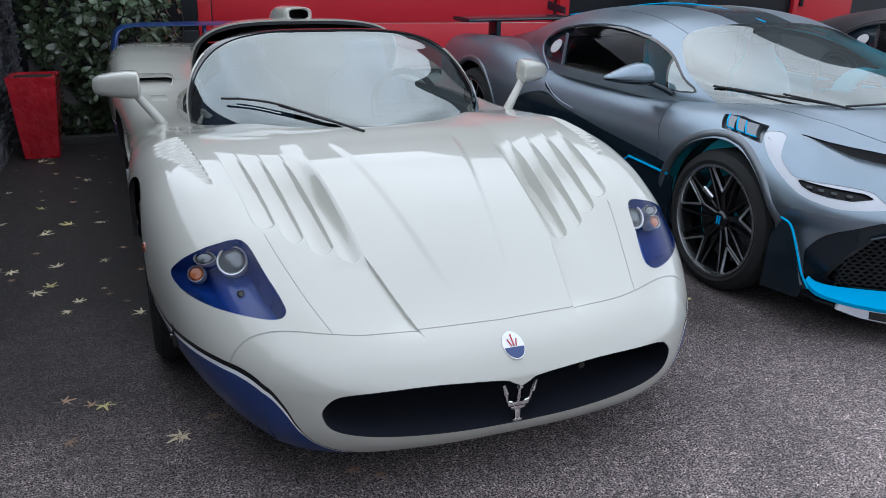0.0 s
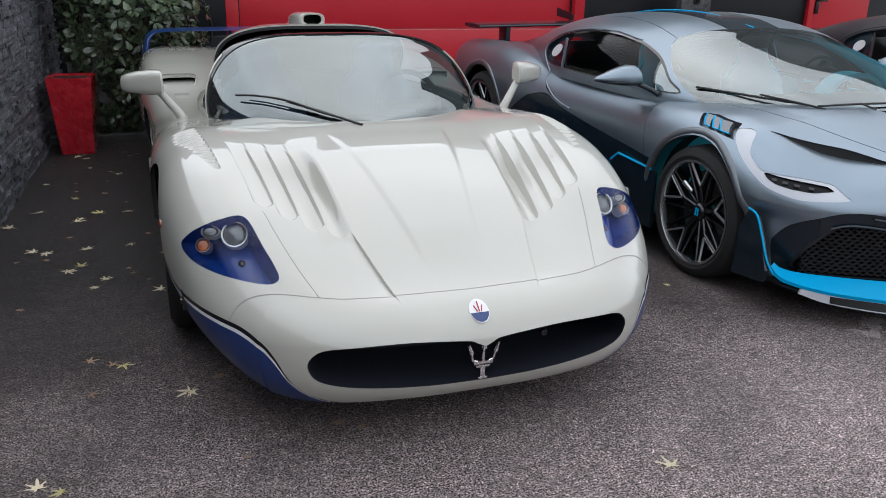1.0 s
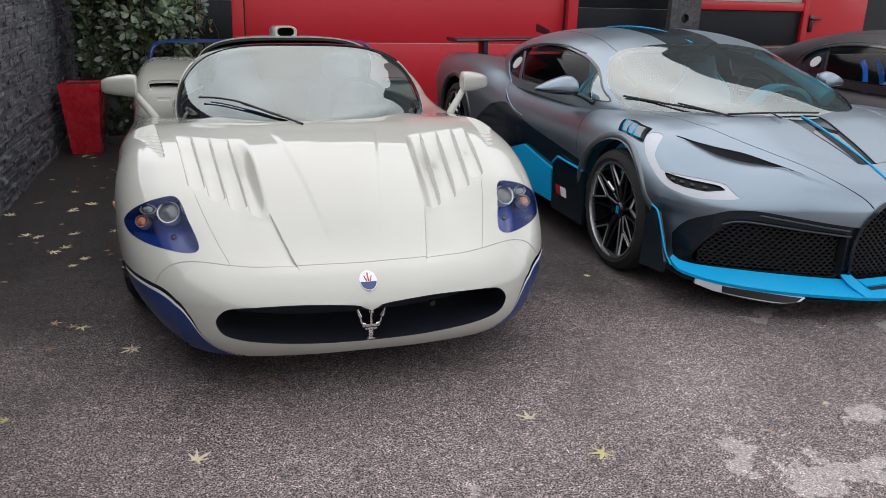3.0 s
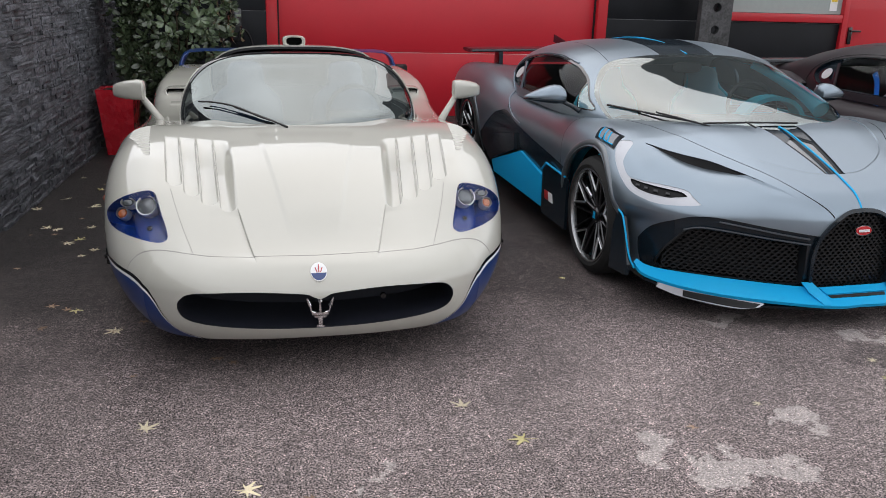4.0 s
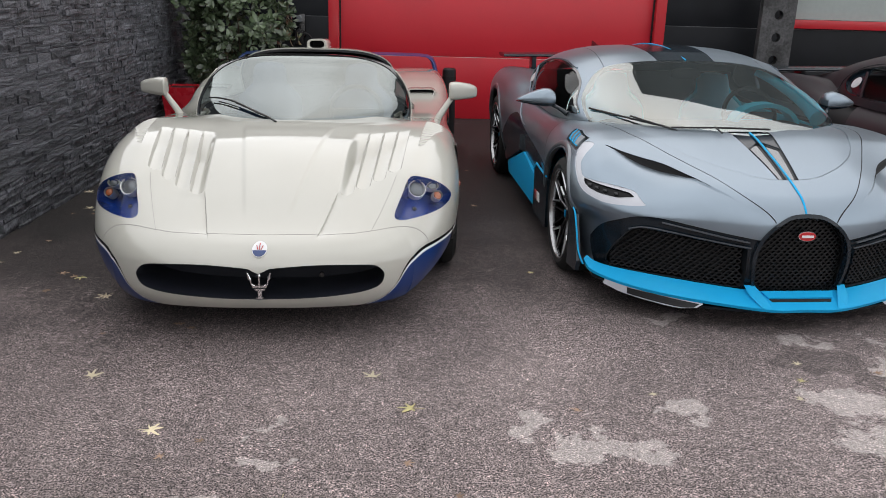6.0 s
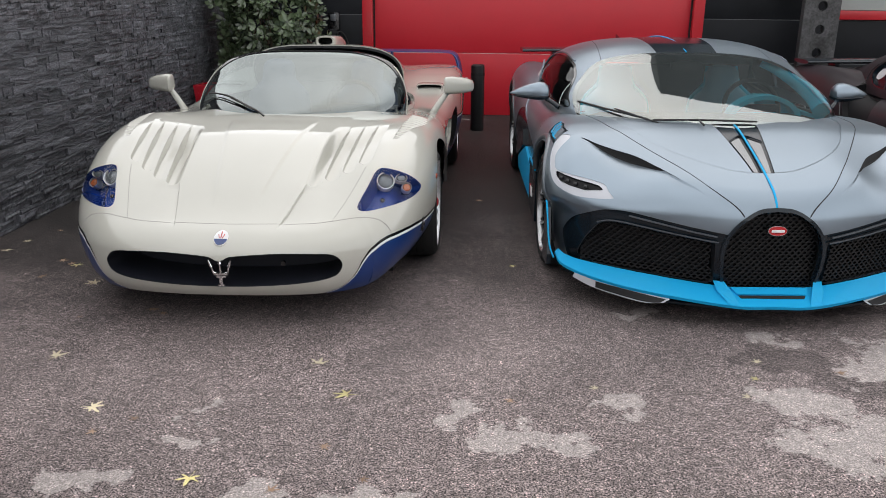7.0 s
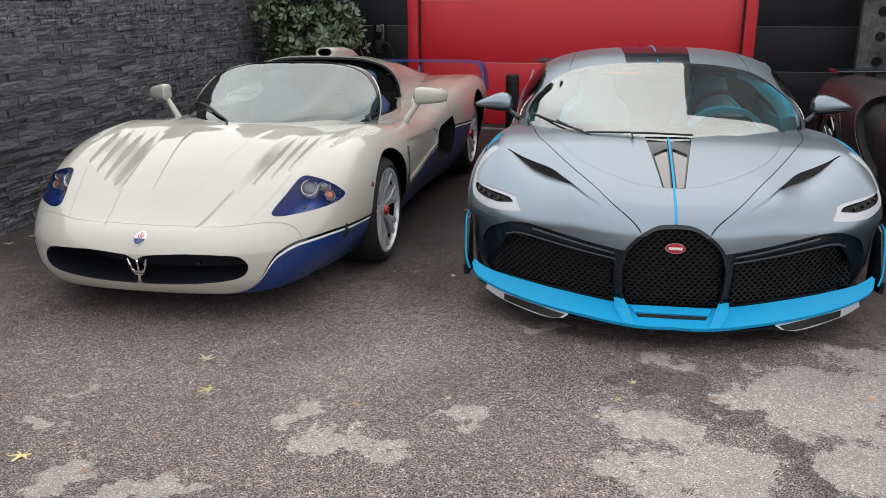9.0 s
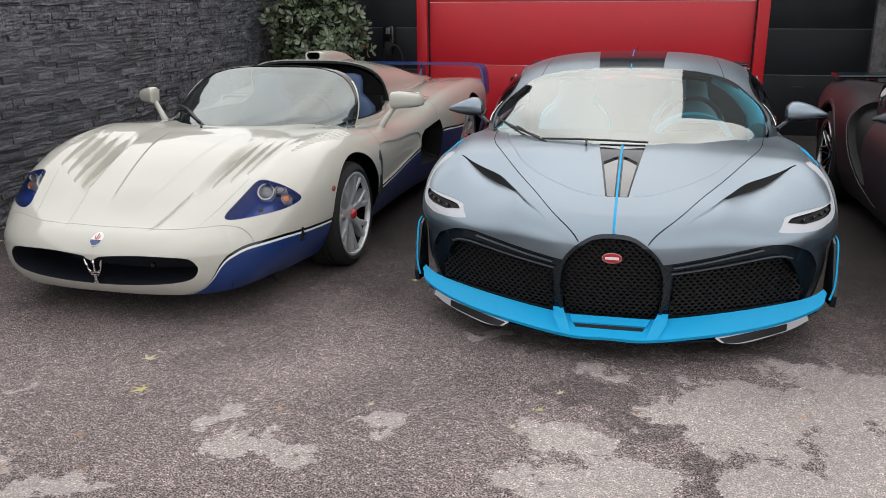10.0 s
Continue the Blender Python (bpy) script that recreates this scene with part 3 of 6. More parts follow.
def spoke_bar(wheel, p0, p1, w0, w1, depth, material, name="spoke", x0=-.03, x1=-.012):
    """A tapered spoke between two points (radius, angle) of the wheel's face."""
    a, b = (np.array([r * math.cos(t), r * math.sin(t)]) for r, t in (p0, p1))
    d = (b - a) / np.linalg.norm(b - a)
    n = np.array([-d[1], d[0]])
    V = []
    for c, w, x in ((a, w0, x0), (b, w1, x1)):
        for s, dx in ((-1, -depth), (-1, -.006), (-.55, 0), (.55, 0), (1, -.006), (1, -depth)):
            q = c + n * w * s / 2
            V.append((x + dx, q[0], q[1]))
    F = [(i, i + 1, i + 7, i + 6) for i in range(5)] + [(5, 0, 6, 11), (5, 4, 3, 2, 1, 0), (6, 7, 8, 9, 10, 11)]
    return mesh_ob(name, V, F, material, wheel)


def spokes_a(wheel, r):
    for k in range(7):
        t = k * 2 * math.pi / 7 + .22
        spoke_bar(wheel, (.045, t), (r * .62, t), .050, .056, .05, SILVER, x0=-.034, x1=-.014)
        for s in (-1, 1):
            spoke_bar(wheel, (r * .50, t + s * .05), (r - .006, t + s * .17), .032, .038, .05, SILVER, x0=-.019, x1=-.006)
    V, F = lathe([(0, -.018), (.03, -.018), (.062, -.035), (.066, -.075)], 28)
    mesh_ob("hub", V, F, SILVER, wheel, sharp=30)
    V, F = lathe([(0, .006), (.016, .006), (.030, -.002), (.034, -.025), (.034, -.03)], 8)
    mesh_ob("wheel_nut", V, F, RED, wheel, "red anodised centre lock nut", sharp=50)


SILVER_EDGE = mat("machined_edge", (.62, .63, .65), .3, .9)
RIMGREY = mat("dark_machined_lip", (.34, .345, .35), .25, .9)
DISC = mat("brake_disc_steel", (.10, .10, .10), .4, .8)
CALIPER = mat("grey_caliper", (.05, .055, .06), .4, coat=.3)
BOWL = mat("blue_lamp_bowl", (.008, .042, .24), .25, coat=.35, grain=.05, grain_scale=400)
AMBER = mat("amber_lens", (.50, .13, .04), .12, coat=.8)
MARKER = mat("dark_amber_lens", (.30, .06, .03), .15, coat=.8)
LAMPGLASS = mat("lamp_glass", (.13, .14, .15), .12, .3, coat=1.0)
SEATBLUE = mat("blue_leather", (.02, .05, .12), .5, grain=.1, grain_scale=250, bump_h=.0006, bump_scale=300)
LEATHER = mat("black_leather", (.012, .012, .013), .5, grain=.2, grain_scale=300, bump_h=.0005, bump_scale=400)
PEARL_EDGE = mat("pearl_joint", (.33, .32, .30), .7)


def loft(sections):
    """A skin over closed rings with the same count, capped at both ends."""
    S = np.array(sections, float)
    n, m = S.shape[:2]
    F = [(i * m + j, i * m + (j + 1) % m, (i + 1) * m + (j + 1) % m, (i + 1) * m + j) for i in range(n - 1) for j in range(m)]
    F += [tuple(range(m))[::-1], tuple(range((n - 1) * m, n * m))]
    return S.reshape(-1, 3), F


def super_ring(a, b, n=3.0, count=28):
    t = np.linspace(0, 2 * math.pi, count, endpoint=False)
    c, s = np.cos(t), np.sin(t)
    return np.c_[a * np.sign(c) * np.abs(c) ** (2 / n), b * np.sign(s) * np.abs(s) ** (2 / n)]


def mirror_a(parent, side):
    rings = []
    for x, hz, hy, zc, yc in ((.930, .020, .02, .962, 2.02), (.933, .048, .050, .960, 2.022), (.942, .058, .060, .958, 2.027), (.981, .060, .064, .957, 2.05), (1.046, .053, .062, .953, 2.087),
                              (1.096, .044, .056, .948, 2.117), (1.122, .034, .044, .945, 2.131), (1.129, .016, .02, .943, 2.135)):
        r = super_ring(hy, hz, 3.2)
        rings.append(np.c_[np.full(len(r), side * x + .03), yc + r[:, 0], zc - .012 + r[:, 1]])
    V, F = loft(rings)
    if side < 0:
        F = [f[::-1] for f in F]
    head = mesh_ob("wing_mirror", V, F, PEARL, parent, "white wing mirror on a slanting stalk", sharp=50)
    p = spline2([(side * .845 + .035, 2.0, .745), (side * .875 + .035, 2.0, .80), (side * .96 + .03, 2.04, .913)], 6)
    V, F = tube(p, .02, 12, taper=np.linspace(.026, .018, len(p)))
    mesh_ob("stalk", V, F, PEARL, head, sharp=50)
    bm = bmesh.new()
    box(bm, -.08, .08, -.003, .003, -.04, .04, .002)
    bm.transform(pose(side * 1.016 + .03, 2.137, .943, 0, 0, side * 30))
    part("mirror_glass", bm, CHROME, head)


def seat(parent, x, y, material):
    rings = []
    for z, w, d, yo in ((.30, .20, .10, 0), (.34, .24, .12, .0), (.60, .25, .10, .06), (.80, .23, .09, .11), (.86, .17, .08, .125), (.90, .125, .07, .13), (1.0, .12, .06, .155), (1.035, .10, .05, .165), (1.05, .05, .03, .17)):
        r = super_ring(w, d, 3)
        rings.append(np.c_[x + r[:, 0], y + yo + r[:, 1], np.full(len(r), z)])
    V, F = loft(rings)
    back = mesh_ob("seat", V, F, material, parent, sharp=50)
    rings = []
    for yy, w, h in ((y - .50, .20, .03), (y - .48, .24, .06), (y - .1, .25, .07), (y, .24, .06)):
        r = super_ring(w, h, 3)
        rings.append(np.c_[x + r[:, 0], np.full(len(r), yy), .36 + r[:, 1]])
    V, F = loft(rings)
    mesh_ob("cushion", V, F, material, back, sharp=50)


def steering_wheel(parent, x, y, z, r, material):
    a = np.linspace(0, 2 * math.pi, 33)
    p = np.c_[x + r * np.cos(a), y + r * np.sin(a) * .35, z + r * np.sin(a) * .94]
    V, F = tube(p, .015, 8)
    w = mesh_ob("steering_wheel", V, F, material, parent, sharp=60)
    bm = bmesh.new()
    box(bm, x - r, x + r, y - .01, y + .01, z - .03, z + .02, .006)
    part("spoke", bm, material, w)


def arch_liner(parent, x, y, z, r, depth, side):
    """The upper part of a wheel well."""
    a = np.linspace(-.12, math.pi + .12, 36)
    ring = lambda rr, dx: np.c_[np.full(36, side * (x + dx)), y + rr * np.cos(a), z + rr * np.sin(a)]
    V = np.vstack([ring(r + .002, 0), ring(r + .002, -depth), ring(.06, -depth)])
    F = [(k * 36 + i, k * 36 + i + 1, (k + 1) * 36 + i + 1, (k + 1) * 36 + i) for k in range(2) for i in range(35)]
    return mesh_ob("wheel_arch_liner", V, F if side < 0 else [f[::-1] for f in F], SHADE, parent, sharp=40)


A = thing("white_sports_coupe", "pearl white mid-engined sports coupe with blue lower body, parked on asphalt", "car")
S = make_a_body()
A_STRIPE = pchip([(.06, .06), (.10, .13), (.116, .185), (.125, .236), (.146, .305), (.187, .356), (.289, .388), (.45, .394), (.65, .384), (.97, .372), (1.6, .385), (2.6, .49),
                  (3.1, .56), (3.7, .52), (5.2, .5)])
MOUTH = np.vstack([spline2([(0, .350), (.03, .362), (.066, .374), (.25, .386), (.44, .382), (.526, .372), (.562, .344), (.570, .311), (.545, .271), (.477, .249), (.343, .234),
                            (.177, .225), (0, .220)], 5), [(-.1, .22), (-.1, .35)]])
LAMP = outline((.692, .681), (.78, .673), (.852, .640), (.895, .60), (.905, .572), (.882, .552), (.83, .541), (.74, .531), (.656, .525), (.620, .533), (.616, .553), (.647, .61), n=5)
CUT_Y = pchip([(0, .170), (.265, .179), (.404, .187), (.51, .212), (.61, .25), (.68, .275), (.73, .288), (.77, .292), (1.2, .296)])
CLAM_X = pchip([(.1, .47), (.215, .505), (.365, .555), (.534, .606), (.72, .65), (.92, .690)])


def arch(y, z, r):
    return lambda V: np.maximum(np.hypot(V[:, 1] - y, V[:, 2] - z) - r, .55 - V[:, 0])


S.cut("gone", arch(1.275, .34, .372))
S.cut("gone", arch(4.07, .365, .405))
S.cut("mouth", lambda V: np.maximum(poly_sdf(V[:, [0, 2]], MOUTH), V[:, 1] - .3), ["skin"])
S.cut("lamp", lambda V: np.maximum(poly_sdf(V[:, [0, 2]], LAMP), np.maximum(V[:, 1] - .8, .25 - V[:, 1])), ["skin"])
S.cut("gone", lambda V: np.maximum(V[:, 0] - (A_CAB_W(V[:, 1]) - .035), np.maximum(1.44 - V[:, 1], V[:, 1] - 2.98)), ["skin"])
low = lambda off: (lambda V: np.maximum(V[:, 2] - A_STRIPE(V[:, 1]) - off, .07 - V[:, 1]))
S.cut("stripe_black", low(.026), ["skin"])
S.cut("stripe_white", low(.012), ["stripe_black"])
S.cut("blue", low(0), ["stripe_white"])
INTAKE = np.array([(3.06, .67), (2.70, .635), (2.62, .60), (2.61, .50), (2.70, .36), (3.12, .33), (3.12, .58)])
S.cut("intake", lambda V: np.maximum(poly_sdf(V[:, 1:3], INTAKE), .8 - V[:, 0]))
DOOR = outline((1.70, .685), (2.1, .665), (2.55, .64), (2.59, .52), (2.5, .47), (2.0, .42), (1.72, .37), (1.67, .5), n=5)
S.cut("door_panel", lambda V: np.maximum(poly_sdf(V[:, 1:3], DOOR), .8 - V[:, 0]), ["skin"])
S.cut("bumper", lambda V: V[:, 1] - CUT_Y(V[:, 0]), ["skin"])
S.cut("gap", lambda V: np.abs(V[:, 1] - CUT_Y(V[:, 0])) - .0021, ["skin", "bumper"])
S.groove("gap", lambda V: V[:, 0] - CLAM_X(V[:, 1]), .0014, ["skin"], lambda V: (V[:, 1] > .2) & (V[:, 1] < .60) & (V[:, 2] > .47))
S.cut("wing_rear", lambda V: 1.685 + .12 * (V[:, 2] - .6) - V[:, 1], ["skin"])
S.cut("gap", lambda V: np.abs(1.685 + .12 * (V[:, 2] - .6) - V[:, 1]) - .002, ["skin", "wing_rear"])
S.groove("gap", lambda V: V[:, 1] - 3.0 - .1 * (V[:, 2] - .6), .0018, ["wing_rear"], lambda V: V[:, 2] > .58)
panel(S, ["skin"], "front_clamshell", PEARL, A)
panel(S, ["bumper"], "front_bumper", PEARL, A)
panel(S, ["wing_rear"], "rear_body", PEARL, A)
panel(S, ["blue"], "lower_body", BLUE, A, "dark blue lower body")
panel(S, ["stripe_white"], "white_stripe", WHITE, A, merged=False)
panel(S, ["stripe_black"], "black_stripe", BLACK, A, merged=False)
panel(S, ["gap"], "shut_line", PEARL_EDGE, A, inset=.001, wall=.001)
panel(S, ["mouth"], "mouth_duct", DUCT, A, "navy black air intake", inset=.30, wall=.30, along=(0, 1, 0))
panel(S, ["lamp"], "lamp_bowl", BOWL, A, "dark blue headlamp recess", inset=.115, wall=.115, merged=False)
panel(S, ["lamp"], "lamp_cover", LENS, A, "clear lamp cover", inset=.001, merged=False)
panel(S, ["intake"], "side_intake", SHADE, A, inset=.22, wall=.22, merged=False)
panel(S, ["door_panel"], "door_panel", PEARL, A, inset=.014, wall=.014, merged=False)

# headlamp units behind the covers
for side in (1, -1):
    for x, y, z, r, m_, nm in ((.726, .570, .620, .048, LAMPGLASS, "headlamp"), (.806, .586, .632, .027, LAMPGLASS, "side_lamp"), (.834, .588, .584, .027, AMBER, "indicator")):
        V, F = lathe([(0, .006), (r * .6, .004), (r * .82, -.004), (r * .84, -.03)], 24)
        V = np.array(V)[:, [1, 0, 2]] * [1, -1, 1]
        lamp = mesh_ob(nm, V, [f for f in F], m_, A, sharp=40)
        lamp.matrix_local = pose(side * x, y + .004, z - .004, -30, 0, side * 14) @ Matrix.Diagonal((1.25, 1, .8, 1) if nm == "side_lamp" else (1, 1, 1, 1))
        V, F = lathe([(r * .84, -.03), (r * .86, .006), (r * .95, .008), (r * .99, .002), (r * 1.0, -.04)], 28)
        V = np.array(V)[:, [1, 0, 2]] * [1, -1, 1]
        mesh_ob("bezel", V, F, SILVER, lamp, sharp=40)
    V, F = lathe([(0, .004), (.007, .003), (.012, 0), (.012, -.01)], 14)
    V = np.array(V)[:, [1, 0, 2]] * [1, -1, 1]
    sp = mesh_ob("washer_nozzle", V, F, BLACK, A, sharp=40)
    sp.matrix_local = pose(side * .714, .521, .527, -50, 0, side * 20)
    # side marker, hook and flag
    V, F = loft([np.c_[np.full(16, side * xx), .935 + super_ring(.021 * k, .016 * k, 2.2, 16)[:, 0], .566 + super_ring(.021 * k, .016 * k, 2.2, 16)[:, 1]] for xx, k in ((.955, 1), (.971, 1), (.976, .6))])
    mesh_ob("side_marker", V, F if side > 0 else [f[::-1] for f in F], MARKER, A, "small dark amber side marker lamp")
    bm = bmesh.new()
    box(bm, .897, .920, .588, .612, .345, .422, .003)
    box(bm, .907, .927, .583, .617, .375, .390, .002)
    if side < 0:
        bm.transform(Matrix.Diagonal((-1, 1, 1, 1)))
        bmesh.ops.reverse_faces(bm, faces=bm.faces)
    part("body_latch", bm, BLACK, A)
    mirror_a(A, side)
    V, F = slab([(1.655, .37), (1.685, .37), (1.70, .60), (1.665, .66), (1.64, .62)], .02, (side * (.998 if side > 0 else .978), 0, 0), (0, 1, 0), (0, 0, 1))
    mesh_ob("wing_gill", V, F, DISC, A)
    for k_, m_ in ((0, WHITE), (1, RED)):
        V, F = slab([(1.75 + .02 * k_, .535), (1.768 + .02 * k_, .535), (1.768 + .02 * k_, .585), (1.75 + .02 * k_, .585)], .003, (side * (.975 if side > 0 else .972), 0, 0), (0, 1, 0), (0, 0, 1))
        mesh_ob("flag_patch", V, F, m_, A)
    seat(A, side * .34, 2.62, SEATBLUE)
    # wheel wells
    for yw, zw, rr in ((1.275, .34, .372), (4.07, .365, .405)):
        arch_liner(A, .90, yw, zw, rr, .35, side)
    wheel_part(A, side * .958, 1.275, .327, .327, .245, .260, SILVER, spokes_a, side)
    wheel_part(A, side * .985, 4.07, .362, .362, .33, .266, SILVER, spokes_a, side)
steering_wheel(A, -.34 * -1, 2.02, .80, .17, LEATHER)

# cockpit tub, dashboard and floor pan
bm = bmesh.new()
box(bm, -.40, .40, .16, .36, .14, .16)
box(bm, -.56, .56, .362, .55, .13, .16)
box(bm, -.76, .76, .552, 4.7, .13, .16)
part("floor_pan", bm, SHADE, A)
bm = bmesh.new()
box(bm, -.70, .70, 1.35, 1.40, .16, .72)
box(bm, -.55, .55, 2.95, 3.0, .16, .86)
box(bm, -.72, -.69, 1.4, 2.95, .16, .76)
box(bm, .69, .72, 1.4, 2.95, .16, .76)
box(bm, -.06, .06, 1.6, 2.95, .16, .50, .03)
part("cockpit_tub", bm, SHADE, A)
r = np.array([(float(A_CAB_W(3.06)) * .96 * math.copysign(abs(math.cos(t)) ** .85, math.cos(t)), .76 + (float(A_CAB_Z(3.06)) - .80) * math.sin(t) ** .85) for t in np.linspace(0, math.pi, 33)] + [(-.5, .4), (.5, .4)])
V, F = slab(r, .02, (0, 3.06, 0), (1, 0, 0), (0, 0, 1))
mesh_ob("rear_bulkhead", V, F, SHADE, A)
rings = []
for yy, h, w in ((1.42, .70, .30), (1.55, .755, .45), (1.75, .78, .58), (1.92, .77, .64), (1.98, .70, .64), (1.98, .55, .62)):
    rings.append([(-w, yy, .5), (-w, yy, h - .05), (-w * .8, yy, h), (w * .8, yy, h), (w, yy, h - .05), (w, yy, .5)])
V, F = loft(rings)
mesh_ob("dashboard", V, F, LEATHER, A, sharp=40)

HOOPGREY = mat("dark_grey_seal", (.018, .018, .020), .6, grain=.15, grain_scale=200)

# canopy: windscreen in its frame, open top, hoop and engine cover
C = make_a_cabin()
pillar = lambda V: V[:, 1] - (1.975 + (V[:, 2] - .77) * .85)
hoop = lambda V: 2.80 + .70 * np.clip(1.16 - V[:, 2], 0, 1) - V[:, 1]
C.cut("screen_edge", lambda V: pillar(V) + .030, ["skin"])
C.cut("screen", lambda V: pillar(V) + .055, ["screen_edge"])
C.cut("frame", lambda V: pillar(V) - .005, ["skin"])
C.groove("trim", lambda V: pillar(V) + .006, .005, ["frame"], lambda V: V[:, 2] < 1.05)
C.cut("cover", hoop, ["skin"])
C.cut("gone", lambda V: .805 - V[:, 2], ["skin"])
panel(C, ["screen", "screen_edge"], "windscreen", GLASS_A, A, "curved windscreen reflecting the sky")
panel(C, ["screen_edge"], "screen_border", BLACK, A, inset=.004)
panel(C, ["frame"], "screen_frame", BLACK, A, inset=-.004, wall=-.02)
panel(C, ["trim"], "frame_trim", PEARL, A, inset=-.008, wall=-.008, merged=False)
panel(C, ["skin"], "door_sill", PEARL, A, merged=False)
panel(C, ["skin"], "door_lining", SHADE, A, inset=.03, merged=False)
panel(C, ["cover"], "engine_cover", PEARL, A, inset=0, wall=0)
panel(C, ["cover"], "hoop_rim", PEARL, A, inset=.009, wall=.009)
panel(C, ["cover"], "hoop_liner", HOOPGREY, A, inset=.026, wall=.016)

# roof scoop
rings = []
for yy, w, h, zc in ((2.90, .054, .026, 1.176), (2.895, .068, .036, 1.174), (2.91, .077, .041, 1.172), (2.96, .080, .043, 1.171), (3.2, .083, .043, 1.161), (3.45, .065, .04, 1.13), (3.7, .03, .02, 1.08)):
    r = super_ring(w, h, 3.2, 32)
    rings.append(np.c_[r[:, 0], np.full(32, yy), zc + r[:, 1]])
V, F = loft(rings)
scoop_ob = mesh_ob("roof_scoop", V, F[:-2] + [F[-1]], PEARL, A, "white roof air scoop", sharp=60)
V, F = loft([np.c_[super_ring(.055, .027, 3.2, 32)[:, 0], np.full(32, yy), 1.176 + super_ring(.055, .027, 3.2, 32)[:, 1]] for yy in (2.899, 3.05)])
mesh_ob("scoop_throat", V, [f[::-1] for f in F[:-2]] + [F[-1]], SHADE, scoop_ob)

# small flap let into the haunch
bm = bmesh.new()
box(bm, -.040, .040, -.062, .062, -.006, .0025, .002)
bm.transform(pose(-.798, 2.67, .7775, 3.0, 0, 0))
part("fuel_flap", bm, PEARL, A)
# rear haunch inlets: a low white cowl with a black throat
for side in (1, -1):
    rings = []
    for yy, zz, w, h in ((2.955, .819, .092, .020), (2.945, .819, .098, .027), (2.965, .818, .102, .030), (3.08, .815, .104, .030), (3.3, .80, .09, .02)):
        r = super_ring(w, h, 4, 32)
        wide = 1 + .10 * r[:, 1] / h
        rings.append(np.c_[side * .80 + r[:, 0] * wide, yy + r[:, 1] * 1.3, zz + r[:, 1]])
    V, F = loft(rings)
    cowl = mesh_ob("inlet_cowl", V, F[:-2] + [F[-1]], PEARL, A, sharp=50)
    r = super_ring(.092, .020, 4, 32)
    wide = 1 + .10 * r[:, 1] / .020
    V, F = loft([np.c_[side * .80 + r[:, 0] * wide, yy + r[:, 1] * 1.3, .819 + r[:, 1]] for yy in (2.957, 3.03)])
    mesh_ob("inlet_throat", V, [f[::-1] for f in F[:-2]] + [F[-1]], SHADE, cowl, "black air inlet in the rear haunch")

# rear wing on its end plates
path = spline2([(-.99, 4.84, .68), (-.985, 4.85, .77), (-.965, 4.88, .86), (-.93, 4.93, .925), (-.84, 4.97, .952), (-.5, 4.98, .958), (0, 4.98, .96), (.5, 4.98, .958), (.84, 4.97, .952), (.93, 4.93, .925), (.965, 4.88, .86), (.985, 4.85, .77), (.99, 4.84, .68)], 7)
tang = np.gradient(path, axis=0)
tang /= np.linalg.norm(tang, axis=1, keepdims=True)
rings = []
for p, t in zip(path, tang):
    up = np.cross((0, 1.0, 0), t)
    up /= -np.linalg.norm(up)
    r = super_ring(.12, .008 + .016 * float(smooth(.86, .97, abs(p[0]))), 2.0, 24)
    rings.append(p + np.outer(r[:, 0], (0, 1.0, .04)) + np.outer(r[:, 1], up))
V, F = loft(rings)
mesh_ob("rear_wing", V, F, BLUE, A, "dark blue rear wing with down-curved ends", sharp=50)
for side in (1, -1):
    V, F = slab([(-.12, -.18), (.12, -.18), (.06, 0), (-.03, 0)], .02, (side * .3, 4.95, .955), (0, 1, 0), (0, 0, 1))
    mesh_ob("wing_post", V, F, BLUE, A)

# badge and grille emblem, plain shapes
r = super_ring(.034, .047, 2, 32)
nb = np.array([0, -.56, .83])
ub = np.array([0, .83, .56])
for k, thick, m_, nm, clip in ((1.0, .004, WHITE, "badge", None), (.93, .006, BLUE, "badge_field", -.008)):
    q = r * k
    if clip is not None:
        q = np.array([(a_, min(b_, clip)) for a_, b_ in q])
    base = np.array([0, .075, .443])
    top_ = base + np.outer(q[:, 0], (1, 0, 0)) + np.outer(q[:, 1], ub) + nb * thick
    bot = top_ - nb * (thick + .01)
    V, F = loft([bot, top_])
    mesh_ob(nm, V, F, m_, A, "oval white and blue badge" if clip is None else "")
for px, h, w in ((0, .050, .0045), (-.012, .028, .004), (.012, .028, .004)):
    p = [base + np.array([px * q_, 0, 0]) + ub * v_ + nb * .006 for q_, v_ in ((.6, -.004), (1, .012), (1.2, h * .7))]
    V, F = tube(p, w * .5, 6)
    mesh_ob("badge_prong", V, F, RED, A)


def prong(points, r, nm="emblem_prong"):
    V, F = tube(spline2(points, 5), r, 8, taper=np.linspace(r * 1.1, r * .5, len(spline2(points, 5))))
    return mesh_ob(nm, V, F, CHROME, emblem, sharp=60)


